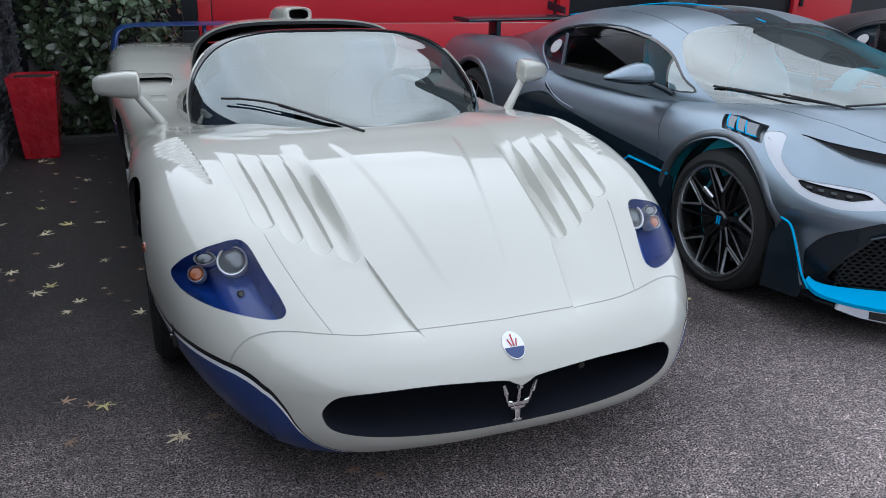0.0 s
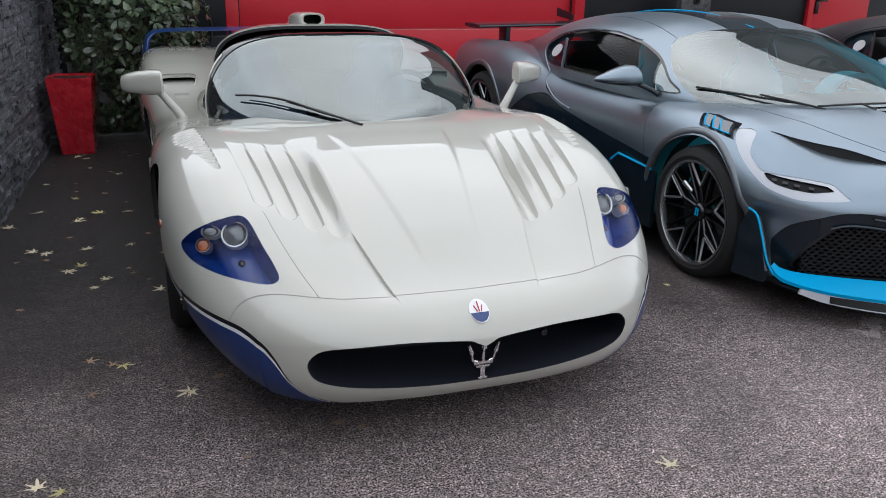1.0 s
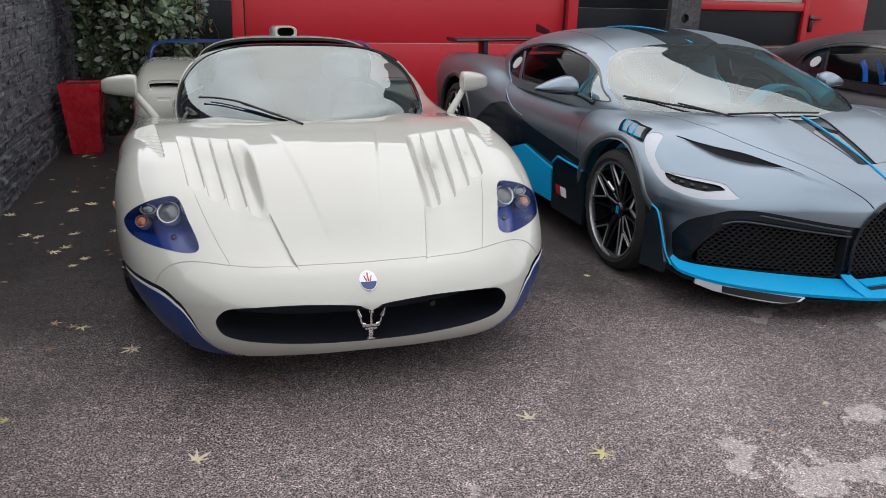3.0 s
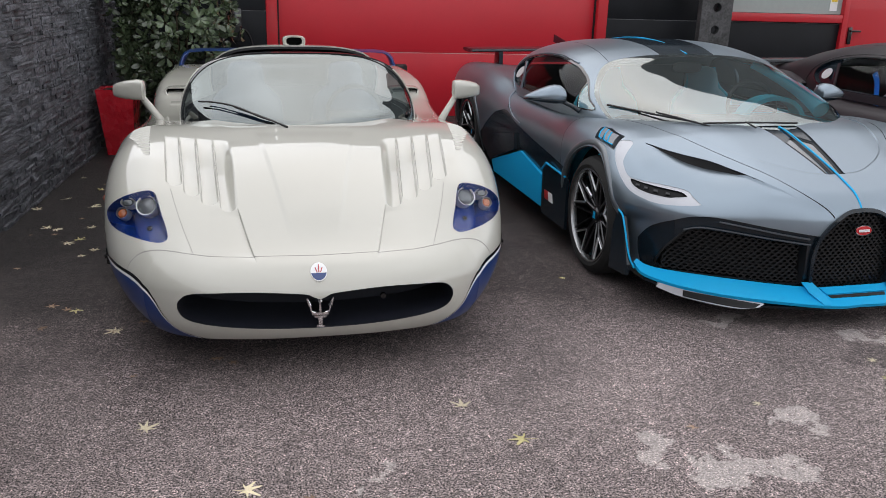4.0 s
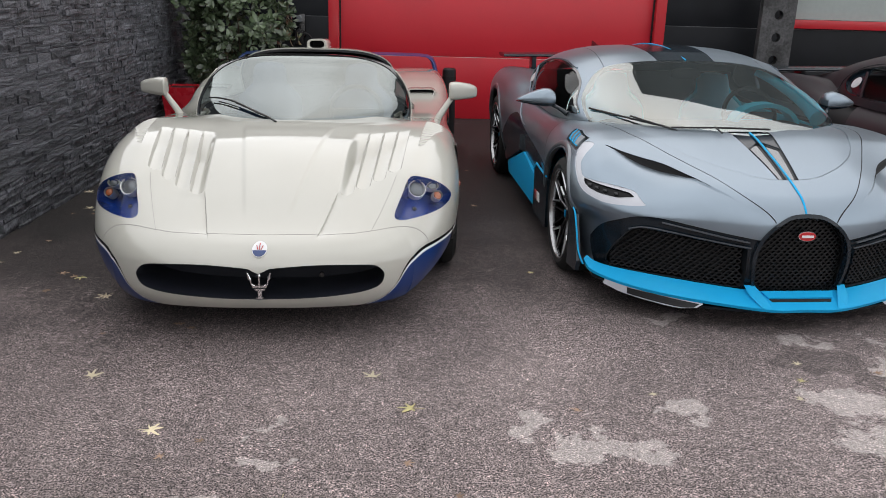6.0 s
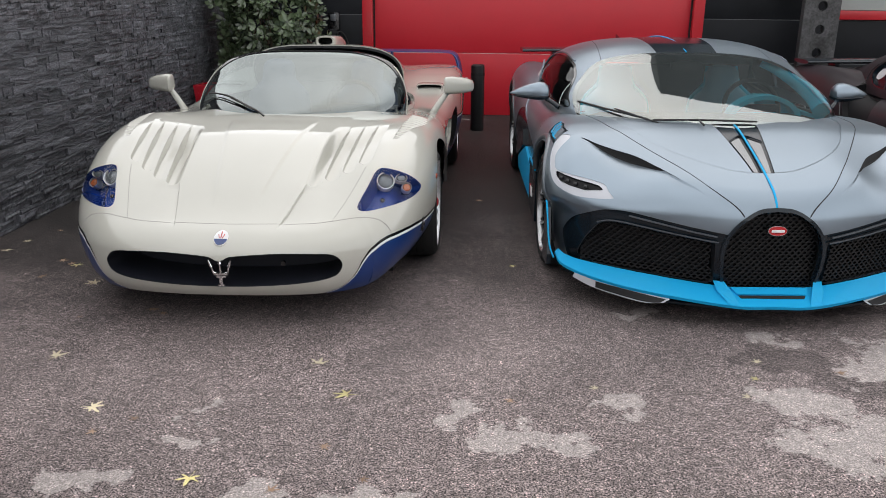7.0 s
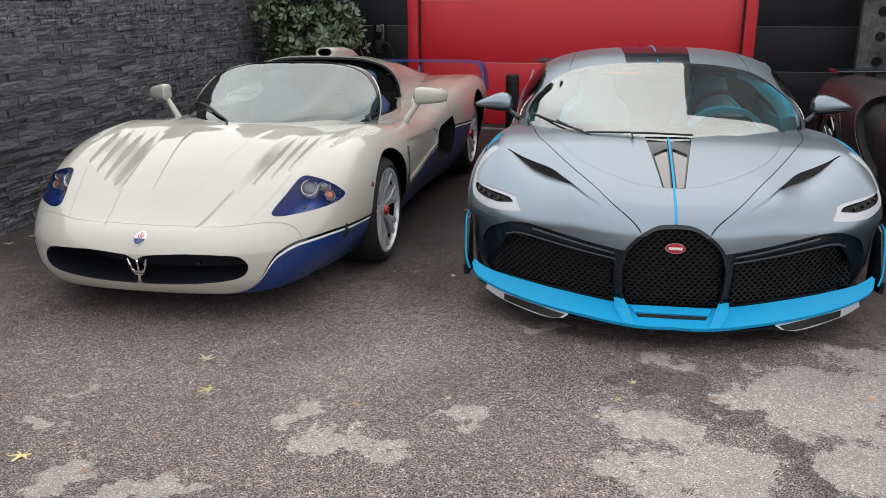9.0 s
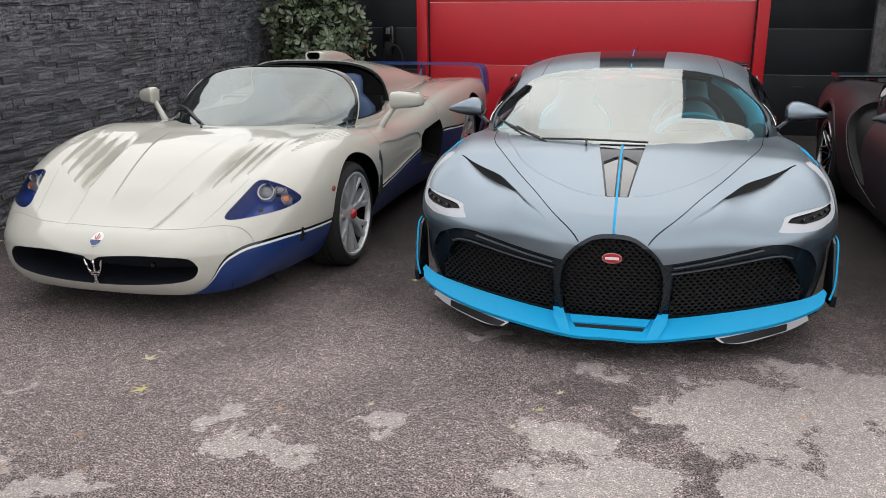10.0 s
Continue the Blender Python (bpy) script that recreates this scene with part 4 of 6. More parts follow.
bm = bmesh.new()
box(bm, -.034, .034, .020, .032, .275, .287, .002)
box(bm, -.024, .024, .022, .031, .262, .272, .002)
box(bm, -.009, .009, .022, .031, .226, .264, .003)
box(bm, -.016, .016, .021, .031, .218, .230, .003)
emblem = part("grille_emblem", bm, CHROME, A, "chrome three-pronged emblem")
prong([(0, .025, .285), (0, .02, .325), (0, .019, .345)], .006)
prong([(0, .019, .336), (0, .019, .350), (0, .018, .372)], .010, "emblem_tip")
for s_ in (-1, 1):
    prong([(s_ * .022, .026, .285), (s_ * .036, .024, .292), (s_ * .040, .022, .312), (s_ * .046, .021, .330)], .006)
    prong([(s_ * .043, .021, .320), (s_ * .047, .020, .334), (s_ * .053, .019, .352)], .009, "emblem_tip")
V, F = lathe([(0, 0), (.009, 0), (.010, -.01)], 14)
ob = mesh_ob("parking_sensor", np.array(V)[:, [1, 0, 2]] * [1, -1, 1], F, BLACK, A)
ob.matrix_local = pose(.274, .13, .303) @ Matrix.Scale(1.3, 4)

# windscreen wiper
WIPER = mat("wiper_black", (.012, .012, .012), .45)


def bar_on(points, r, name, parent, n=8):
    V, F = tube(spline2(points, 8), r, n)
    return mesh_ob(name, V, F, WIPER, parent, sharp=60)


bar_on([(-.09, 1.30, .838), (-.16, 1.42, .850), (-.24, 1.485, .872), (-.37, 1.605, .902)], .006, "wiper_arm", A)
bar_on([(-.14, 1.40, .846), (-.24, 1.475, .870), (-.37, 1.60, .906), (-.49, 1.72, .914), (-.58, 1.81, .906)], .005, "wiper_blade", A)
bar_on([(-.20, 1.455, .862), (-.37, 1.62, .905), (-.45, 1.70, .912), (-.53, 1.78, .908)], .004, "wiper_rubber", A)

# ---- grey hyper car and its dark sister: parts ----
LIGHTGREY = mat("pale_silver_paint", (.49, .505, .54), .45, .15, coat=.1, coat_rough=.4, grain=.03, grain_scale=1200)
ARCHGREY = mat("dark_grey_paint", (.13, .145, .16), .32, .6, coat=.3, coat_rough=.1)
SATIN_DARK = mat("dark_satin_trim", (.06, .066, .075), .4, .5)
PLUM = mat("dark_plum_carbon", (.020, .0135, .017), .46, .0, coat=.15, coat_rough=.15, grain=.3, grain_scale=500, stain=.2, stain_scale=2)
STICKER = mat("pale_grey_sticker", (.42, .40, .41), .5, grain=.15, grain_scale=90)
STRAPBLUE = mat("bright_blue_webbing", (.01, .17, .70), .7, grain=.1, grain_scale=300)
BRIGHTBLUE = mat("bright_blue_leather", (.008, .03, .10), .5, grain=.1, grain_scale=250)
VENTSHEEN = mat("vent_painted_reflection", (.18, .185, .19), .10, .95, coat=.2, grain=.05, grain_scale=600)
CYANLEATHER = mat("light_blue_leather", (.08, .76, .98), .5, grain=.08, grain_scale=250)
GREYLEATHER = mat("blue_grey_leather", (.34, .68, .80), .55, grain=.1, grain_scale=250)
SMOKED = mat("smoked_lens", (.006, .006, .007), .35, spec=.2)
LEDGLASS = mat("clear_light_cell", (.03, .031, .033), .2, .0, coat=.2)
MESHMAT = mat("black_grille_mesh", (.009, .010, .011), .38, .2)

B_OUT = np.vstack([spline2([(0, .588), (.07, .582), (.125, .560), (.187, .514), (.232, .444), (.248, .355), (.233, .241), (.219, .185)], 5), [(.21, .14), (-.1, .14), (-.1, .588)]])
B_IN = np.vstack([spline2([(0, .571), (.07, .565), (.118, .546), (.176, .502), (.216, .439), (.230, .345), (.217, .23), (.205, .185)], 5), [(-.1, .185), (-.1, .571)]])
B_BLACK = np.vstack([spline2([(.22, .462), (.433, .492), (.644, .522), (.735, .522), (.80, .508), (.88, .465), (.930, .40), (.965, .30)], 4), [(.975, .22), (.98, .10), (.2, .10)]])
B_MESH = np.vstack([spline2([(.275, .412), (.463, .434), (.663, .456), (.74, .457), (.79, .440), (.845, .352), (.872, .262)], 4), [(.868, .232), (.826, .220), (.559, .216), (.29, .202), (.262, .215)]])
B_EYE = np.array([(.532, .654), (.520, .656), (.44, .640), (.353, .621), (.322, .604), (.36, .593), (.42, .603), (.468, .616), (.507, .634)])
B_PLATE = outline((.80, .800), (.775, .808), (.741, .808), (.705, .793), (.672, .755), (.641, .717), (.585, .682), (.540, .662), (.44, .650), (.353, .630), (.318, .610), (.275, .582), (.264, .574),
                  (.292, .564), (.369, .560), (.44, .579), (.498, .601), (.56, .634), (.657, .690), (.726, .737), (.770, .770), n=3)
B_HOOD = spline2([(.155, .02), (.29, .13), (.42, .325), (.525, .51), (.655, .76), (.70, .90), (.724, 1.057), (.745, 1.22)], 6)
B_DARK = pchip([(.9, .50), (1.2, .53), (1.4, .545), (1.7, .565), (2.04, .595), (2.42, .645), (2.66, .695), (2.85, .66), (3.05, .56), (3.3, .42), (3.7, .36), (4.6, .36)])
B_WIN = outline((1.45, .866), (1.54, .924), (1.695, 1.002), (1.844, 1.056), (1.98, 1.090), (2.22, 1.118), (2.5, 1.112), (2.78, 1.068), (2.90, 1.016), (2.945, .955), (2.905, .905), (2.80, .872), (2.40, .868), (1.9, .868), n=5)
B_HANDLE = outline((2.70, .755), (2.66, .722), (2.56, .692), (2.53, .698), (2.58, .712), (2.64, .735), n=4)
B_CLINE = [(1.98, 1.102), (2.22, 1.130), (2.5, 1.124), (2.78, 1.081), (2.91, 1.028), (2.962, .955), (2.925, .90), (2.80, .812), (2.684, .748), (2.483, .676), (2.3, .648)]
C_CLINE = [(1.75, 1.08), (2.1, 1.135), (2.5, 1.135), (2.82, 1.08), (3.02, .95), (3.06, .78), (2.98, .60), (2.82, .45), (2.6, .34), (2.3, .26)]
C_VENT = outline((2.99, .93), (3.03, .78), (2.95, .61), (2.80, .47), (2.6, .37), (2.48, .38), (2.58, .55), (2.60, .75), (2.7, .84), n=4)
B_PILLAR = pchip([(.78, 1.20), (.86, 1.345), (.94, 1.52), (1.02, 1.68), (1.09, 1.81), (1.13, 1.855), (1.22, 1.87)])


def b_nose_y(x):
    q = np.vstack([spline2(B_NOSE, 12), spline2(B_SIDE, 12)[1:]])
    return np.interp(np.abs(x), q[:60, 0], q[:60, 1])


def surf_x(shell, y, z):
    """The skin's half width at a place of the side."""
    d = (shell.V[:, 1] - y) ** 2 + (shell.V[:, 2] - z) ** 2 - 1e-4 * shell.V[:, 0]
    return float(shell.V[np.argmin(d), 0])


def mesh_ribbons(poly, depth, pitch_x, pitch_z, sides=(1, -1)):
    """Interlocking wavy bars that fill an outline in the front plane, set back from the nose."""
    V, F = [], []
    x0, x1, z0, z1 = poly[:, 0].min(), poly[:, 0].max(), poly[:, 1].min(), poly[:, 1].max()
    row, z = 0, z0
    while z < z1:
        xs = np.arange(max(x0, -.0), x1 + pitch_x, pitch_x / 2)
        up = (np.arange(len(xs)) + row) % 2
        zs = z + np.where(up, .36, -.36) * pitch_z
        ok = poly_sdf(np.c_[xs, zs], poly) < .003
        for s in sides:
            for i in range(len(xs) - 1):
                if ok[i] and ok[i + 1]:
                    n = len(V)
                    for x, zz in ((xs[i], zs[i]), (xs[i + 1], zs[i + 1])):
                        y = b_nose_y(x) + depth
                        for dz, dy in ((-.0046, .002), (.0046, .002), (.0046, .016), (-.0046, .016)):
                            V.append((s * x, y + dy, zz + dz))
                    f = [(n, n + 1, n + 5, n + 4), (n + 1, n + 2, n + 6, n + 5), (n + 2, n + 3, n + 7, n + 6), (n + 3, n, n + 4, n + 7)]
                    F += f if s < 0 else [q[::-1] for q in f]
        z += pitch_z
        row += 1
    return V, F


def spokes_b(wheel, r):
    for k in range(5):
        t = k * 2 * math.pi / 5 + .3
        spoke_bar(wheel, (.04, t), (r * .50, t), .030, .020, .04, DARKALLOY, x0=-.05, x1=-.032)
        for s in (-1, 1):
            spoke_bar(wheel, (r * .46, t), (r - .006, t + s * .30), .018, .017, .035, DARKALLOY, x0=-.034, x1=-.012)
            spoke_bar(wheel, (.05, t + s * .55), (r - .006, t + s * .38), .015, .014, .035, DARKALLOY, x0=-.05, x1=-.012)
            spoke_bar(wheel, (r * .52, t + s * .02), (r - .010, t + s * .27), .012, .011, .01, SILVER_EDGE, "machined_edge", x0=-.030, x1=-.009)
    # one bright bar apart from the spoke pattern
    spoke_bar(wheel, (r * .42, 2.2), (r * .66, 2.35), .02, .03, .01, SILVER_EDGE, "machined_face", x0=-.034, x1=-.024)
    V, F = lathe([(0, -.036), (.034, -.036), (.044, -.045), (.048, -.09)], 28)
    hub = mesh_ob("hub", V, F, DARKALLOY, wheel, sharp=30)
    for dy in (-.012, .004):
        V, F = slab([(-.004, -.02), (.004, -.02), (.008, .02), (0, .02)], .004, (-.033, dy, 0), (0, 1, 0), (0, 0, 1))
        mesh_ob("hub_mark", V, F, CYAN, hub)


def mirror_b(parent, side, shell_mat):
    def pod(scale_up, scale_down, grow, drop):
        rings = []
        for x, hz, hy, yc in ((.918, .030, .030, 1.690), (.925, .064, .056, 1.690), (.95, .086, .066, 1.693), (.985, .090, .070, 1.698), (1.03, .078, .066, 1.706), (1.08, .056, .054, 1.718), (1.12, .034, .040, 1.730), (1.15, .016, .026, 1.742), (1.165, .005, .010, 1.750)):
            r = super_ring(hy * grow, hz, 2.6)
            rings.append(np.c_[np.full(len(r), side * x), yc + r[:, 0], .925 - drop + np.where(r[:, 1] < 0, r[:, 1] * scale_down, r[:, 1] * scale_up)])
        V, F = loft(rings)
        return V, F if side > 0 else [f[::-1] for f in F]
    head = mesh_ob("wing_mirror", *pod(.90, .22, 1.0, .012), shell_mat, parent, "wing mirror on a slim black arm", sharp=50)
    mesh_ob("mirror_base", *pod(.12, .30, 1.03, .022), CARBON, head, sharp=50)
    p = spline2([(side * .86, 1.56, .845), (side * .90, 1.60, .872), (side * .945, 1.66, .892), (side * .99, 1.70, .905)], 6)
    V, F = tube(p, .018, 10, taper=np.linspace(.016, .010, len(p)))
    mesh_ob("arm", V, F, CARBON, head, sharp=60)
    V, F = slab([(.94, .905), (1.09, .905), (1.07, .945), (.96, .975)] if side > 0 else [(-1.09, .905), (-.94, .905), (-.96, .975), (-1.07, .945)], .004, (0, 1.765, 0), (1, 0, 0), (0, 0, 1))
    mesh_ob("mirror_glass", V, F, CHROME, head)


def oval_badge(parent):
    n = np.array([0, -1, .12])
    n /= np.linalg.norm(n)
    u = np.array([0, .12, 1])
    for a, b, off, m_, nm in ((.045, .024, .0, CHROME, "badge"), (.042, .0215, .003, RED, "badge_field")):
        r = super_ring(a, b, 2.1, 32)
        top_ = np.array([0, -.004, .489]) + np.outer(r[:, 0], (1, 0, 0)) + np.outer(r[:, 1], u) + n * off
        V, F = loft([top_ - n * .012, top_])
        mesh_ob(nm, V, F, m_, parent, "red oval badge with a pale bar" if nm == "badge" else "")
    bm = bmesh.new()
    box(bm, -.030, .030, -.0105, -.0085, .4825, .4955, .0005)
    part("badge_bar", bm, WHITE, parent)


def build_b(name, label, m, paint, accent, mirror_mat, seat_mat, front=True):
    car = thing(name, label, "car", m)
    trim = CYANLEATHER if front else accent
    S = make_b_body()
    S.cut("gone", arch(.976, .345, .388))
    S.cut("gone", arch(3.687, .36, .405))
    S.cut("front_black", lambda V: np.maximum(poly_sdf(V[:, [0, 2]], B_BLACK), V[:, 1] - .47), ["skin"])
    S.cut("intake", lambda V: np.maximum(poly_sdf(V[:, [0, 2]], B_MESH), V[:, 1] - .47), ["front_black"])
    S.cut("grille_frame", lambda V: np.maximum(poly_sdf(V[:, [0, 2]], B_OUT), V[:, 1] - .2), ["skin", "front_black", "intake"])
    S.cut("grille", lambda V: np.maximum(poly_sdf(V[:, [0, 2]], B_IN), V[:, 1] - .2), ["grille_frame"])
    S.cut("eye", lambda V: np.maximum(poly_sdf(V[:, 1:3], B_EYE), .65 - V[:, 0]), ["skin"])
    S.cut("plate", lambda V: np.maximum(poly_sdf(V[:, 1:3], B_PLATE), .66 - V[:, 0]), ["skin"])
    S.cut("hood_black", lambda V: np.maximum(np.maximum(V[:, 0] - .053 - .064 * np.clip((V[:, 1] - .25) / .495, 0, 1), .246 - V[:, 1]), V[:, 1] - .80), ["skin"])
    # lower part of the dark vent, cut off to carry a painted sky reflection
    S.cut("hood_sheen", lambda V: np.maximum(np.maximum(V[:, 0] - .045 - .060 * np.clip((V[:, 1] - .25) / .495, 0, 1), .25 - V[:, 1]), np.maximum(V[:, 1] - .60 + .9 * (V[:, 0] - .05), .013 - V[:, 0])), ["hood_black"])
    S.cut("brow_slot", lambda V: np.maximum(np.maximum(V[:, 1] - B_BROW(V[:, 0]) - .0005, B_BROW(V[:, 0]) - V[:, 1] - b_slot(V[:, 0])), .55 - V[:, 2]), ["skin"])
    S.cut("bonnet", lambda V: poly_sdf(V[:, :2], np.vstack([B_HOOD, [(.6, 1.4), (-.1, 1.4), (-.1, -.1)]])), ["skin"])
    S.cut("gap", lambda V: np.maximum(seg_dist(V[:, :2], B_HOOD, False) - .0022, .5 - V[:, 2]), ["skin", "bonnet"])
    S.cut("recess", lambda V: np.maximum(poly_sdf(V[:, 1:3], B_HANDLE if front else C_VENT), .7 - V[:, 0]), ["skin"])
    S.cut("dark", lambda V: np.maximum(np.maximum(V[:, 2] - B_DARK(V[:, 1]), 1.0 - V[:, 1]), .6 - V[:, 0]), ["skin"])
    fv = np.array([(1.09, .828), (.984, .834), (.815, .820), (.765, .756), (.905, .771), (1.03, .777)])
    S.cut("fender_vent", lambda V: np.maximum(poly_sdf(V[:, 1:3], fv), .84 - V[:, 0]), ["skin"])
    S.groove("door_line", lambda V: V[:, 1] - 1.42 - .35 * np.clip(V[:, 2] - .60, 0, 1), .002, ["skin"], lambda V: (V[:, 2] > .50) & (V[:, 0] > .7))
    S.cut("gone", lambda V: np.maximum(V[:, 0] - (B_CAB_W(V[:, 1]) - .04), np.maximum(.84 - V[:, 1], V[:, 1] - 3.0)), ["skin", "bonnet"])
    panel(S, ["skin"], "body", paint, car)
    panel(S, ["bonnet"], "bonnet", paint, car)
    panel(S, ["gap", "door_line"], "shut_line", GAP, car, inset=.004, wall=.004)
    panel(S, ["front_black"], "front_surround", CARBON, car, "dark carbon bumper surround", inset=.012, wall=.012)
    panel(S, ["dark"], "side_panel", CARBON if front else paint, car, merged=False)
    panel(S, ["recess"], "side_recess", SHADE, car, inset=.05, wall=.05, merged=False)
    panel(S, ["intake"], "air_intake", SHADE, car, inset=.12, wall=.12, along=(0, 1, 0), merged=False)
    panel(S, ["grille"], "grille_back", SHADE, car, inset=.10, wall=.10, along=(0, 1, 0))
    panel(S, ["grille_frame"], "grille_frame", CARBON, car, "dark horseshoe grille frame", inset=-.010, wall=-.03)
    for lamp in panel(S, ["eye"], "headlamp", SMOKED, car, "slim dark headlamp", inset=.010, wall=.010, merged=False):
        sign = 1 if lamp.data.vertices[0].co.x > 0 else -1
        for k in range(4):
            y, z = .485 - .036 * k, .631 - .0078 * k
            bm = bmesh.new()
            box(bm, -.012, .012, -.004, .004, -.007, .007, .002)
            bm.transform(pose(sign * (surf_x(S, y, z) - .007), y, z, -20, 0, sign * 52))
            part("light_cell", bm, LEDGLASS, lamp)
    panel(S, ["plate"], "lamp_surround", LIGHTGREY if front else paint, car, inset=.003, wall=.003, merged=False)
    # black runs on past the opening along the crease, as painted shade
    panel(S, ["brow_slot"], "brow_slot", SHADE, car, inset=.008, wall=.008, merged=False)
    panel(S, ["hood_black"], "bonnet_vent", CARBON, car, inset=.006, wall=.006)
    # pale sky reflection painted on the dark glossy vent's inner panels
    panel(S, ["hood_sheen"], "vent_panel", VENTSHEEN, car, inset=.009, wall=.003, merged=False)
    panel(S, ["fender_vent"], "wing_vent", ARCHGREY, car, inset=.03, wall=.03, merged=False)

    C = make_b_cabin()
    pil = lambda V: V[:, 1] - B_PILLAR(V[:, 2])
    C.cut("screen_edge", lambda V: pil(V), ["skin"])
    C.cut("screen", lambda V: pil(V) + .038, ["screen_edge"])
    C.cut("window", lambda V: poly_sdf(V[:, 1:3], B_WIN), ["skin"])
    C.cut("quarter", lambda V: 2.66 + .5 * (V[:, 2] - 1.0) - V[:, 1], ["window"])
    C.cut("front_glass", lambda V: V[:, 1] - 1.60 - .8 * (V[:, 2] - .865), ["window"])
    C.cut("front_bar", lambda V: np.abs(V[:, 1] - 1.60 - .8 * (V[:, 2] - .865)) - .007, ["window", "front_glass"])
    C.cut("seal_line", lambda V: np.abs(poly_sdf(V[:, 1:3], B_WIN)) - .004, ["skin", "window", "quarter", "front_glass", "front_bar"])
    C.cut("roof_band", lambda V: np.maximum(V[:, 0] - .20 - .05 * (V[:, 1] - 1.9), 1.15 - V[:, 2]), ["skin"])
    C.groove("gap", lambda V: V[:, 0] - .56 + .06 * (V[:, 1] - 1.9), .0018, ["skin"], lambda V: (V[:, 2] > 1.05) & (V[:, 1] < 2.9))
    panel(C, ["skin"], "roof", paint, car)
    panel(C, ["roof_band"], "roof_band", CARBON if front else paint, car)
    panel(C, ["gap"], "roof_joint", GAP, car, inset=.003, wall=.003, merged=False)
    for pane in panel(C, ["screen", "screen_edge"], "windscreen", GLASS, car, "raked windscreen reflecting the sky"):
        pane.visible_shadow = False
    panel(C, ["screen_edge"], "screen_border", BLACK, car, inset=.003)
    for pane in panel(C, ["window"], "side_window", GLASS_SIDE if front else LENS, car, inset=.006, wall=.006, merged=False):
        pane.visible_shadow = False
    panel(C, ["front_glass"], "quarter_glass", GLASS, car, "small clear front quarter glass", inset=.003, wall=.003, merged=False)
    panel(C, ["front_bar"], "quarter_bar", BLACK, car, inset=.001, wall=.001, merged=False)
    panel(C, ["quarter"], "quarter_panel", CARBON, car, inset=.02, wall=.02, merged=False)
    panel(C, ["seal_line"], "window_seal", BLACK, car, inset=-.002, merged=False)
    for side in (1, -1):
        # bright line that sweeps round the side window
        pts = []
        for y, z in spline2(B_CLINE if front else C_CLINE, 8):
            q = max(surf_x(S, y, z) if z < .86 else 0, surf_x(C, y, z) if z > .80 else 0)
            pts.append((side * (q + .004), y, z))
        pts = np.array(pts)
        pts[1:-1] = (pts[:-2] + pts[1:-1] * 2 + pts[2:]) / 4
        V, F = tube(pts, .005 if front else .0035, 8)
        mesh_ob("side_line", V, F, paint if front else DISC, car, sharp=60)
        # slanting bar behind the door glass, and a round pale sticker
        q = surf_x(C, 2.56, .98)
        V, F = slab([(-.012, -.10), (.012, -.10), (.05, .09), (.03, .09)], .01, (side * (q - .002), 2.60, .965), (0, 1, .0), (side * -.25, 0, 1))
        mesh_ob("window_bar", V, F, paint, car)
        r = super_ring(.045, .045, 2, 24)
        q = surf_x(C, 2.76, .965)
        V, F = slab(r, .003, (side * (q + .0), 2.76, .965), (-.1 * side, side, 0), (side * -.55, -.05, .9))
        mesh_ob("round_sticker", V, F, STICKER, car, "round pale window sticker")
        mirror_b(car, side, mirror_mat)
        seat(car, side * .38, 2.15, seat_mat)
        for yw, zw, rr in ((.976, .345, .388), (3.687, .36, .405)):
            arch_liner(car, .94, yw, zw, rr, .38, side)
            a = np.linspace(.05, math.pi + .2, 40)
            pts = [(side * (surf_x(S, yw + (rr + .02) * math.cos(t), zw + (rr + .02) * math.sin(t)) - .012), yw + (rr + .018) * math.cos(t), zw + (rr + .018) * math.sin(t)) for t in a]
            V, F = tube(pts, .022, 10)
            mesh_ob("arch_flare", V, F, ARCHGREY if front else paint, car, sharp=60)
        wheel_part(car, side * 1.005, .976, .34, .34, .285, .268, DARKALLOY, spokes_b, side)
        wheel_part(car, side * 1.01, 3.687, .3555, .3555, .355, .278, DARKALLOY, spokes_b, side)
    bm = bmesh.new()
    box(bm, -.62, .62, .14, .5, .13, .16)
    box(bm, -.80, .80, .502, 4.4, .13, .16)
    part("floor_pan", bm, SHADE, car)
    bm = bmesh.new()
    box(bm, -.60, .60, .93, .97, .16, .78)
    box(bm, -.80, .80, 2.95, 3.0, .16, 1.0)
    box(bm, -.09, .09, 1.2, 2.95, .16, .55, .03)
    part("cockpit_tub", bm, SHADE, car)
    for x0, x1 in ((-.86, -.83), (.83, .86)):
        bm = bmesh.new()
        box(bm, x0, x1, .972, 2.948, .16, .78, .004)
        part("door_card", bm, trim if front else SHADE, car)
    rings = []
    for yy, h, w in ((.84, .79, .25), (1.0, .82, .45), (1.3, .84, .66), (1.48, .83, .76), (1.54, .76, .76), (1.54, .6, .74)):
        rings.append([(-w, yy, .5), (-w, yy, h - .04), (-w * .8, yy, h), (w * .8, yy, h), (w, yy, h - .04), (w, yy, .5)])
    V, F = loft(rings)
    mesh_ob("dashboard", V, F, LEATHER, car, sharp=40)
    steering_wheel(car, .38, 1.62, .845, .175, LEATHER)
    # instrument hood, pillar trim and seat edges in the accent colour
    rings = []
    for t in np.linspace(0, math.pi, 17):
        c, s = .38 + .21 * math.cos(t), .80 + .14 * math.sin(t)
        rings.append([(c - .02 * math.cos(t), 1.36, s - .015 * math.sin(t)), (c + .012 * math.cos(t), 1.36, s + .012 * math.sin(t)), (c + .012 * math.cos(t), 1.47, s + .012 * math.sin(t)), (c - .02 * math.cos(t), 1.47, s - .015 * math.sin(t))])
    V, F = loft(rings)
    mesh_ob("instrument_hood", V, F, trim, car, sharp=40)
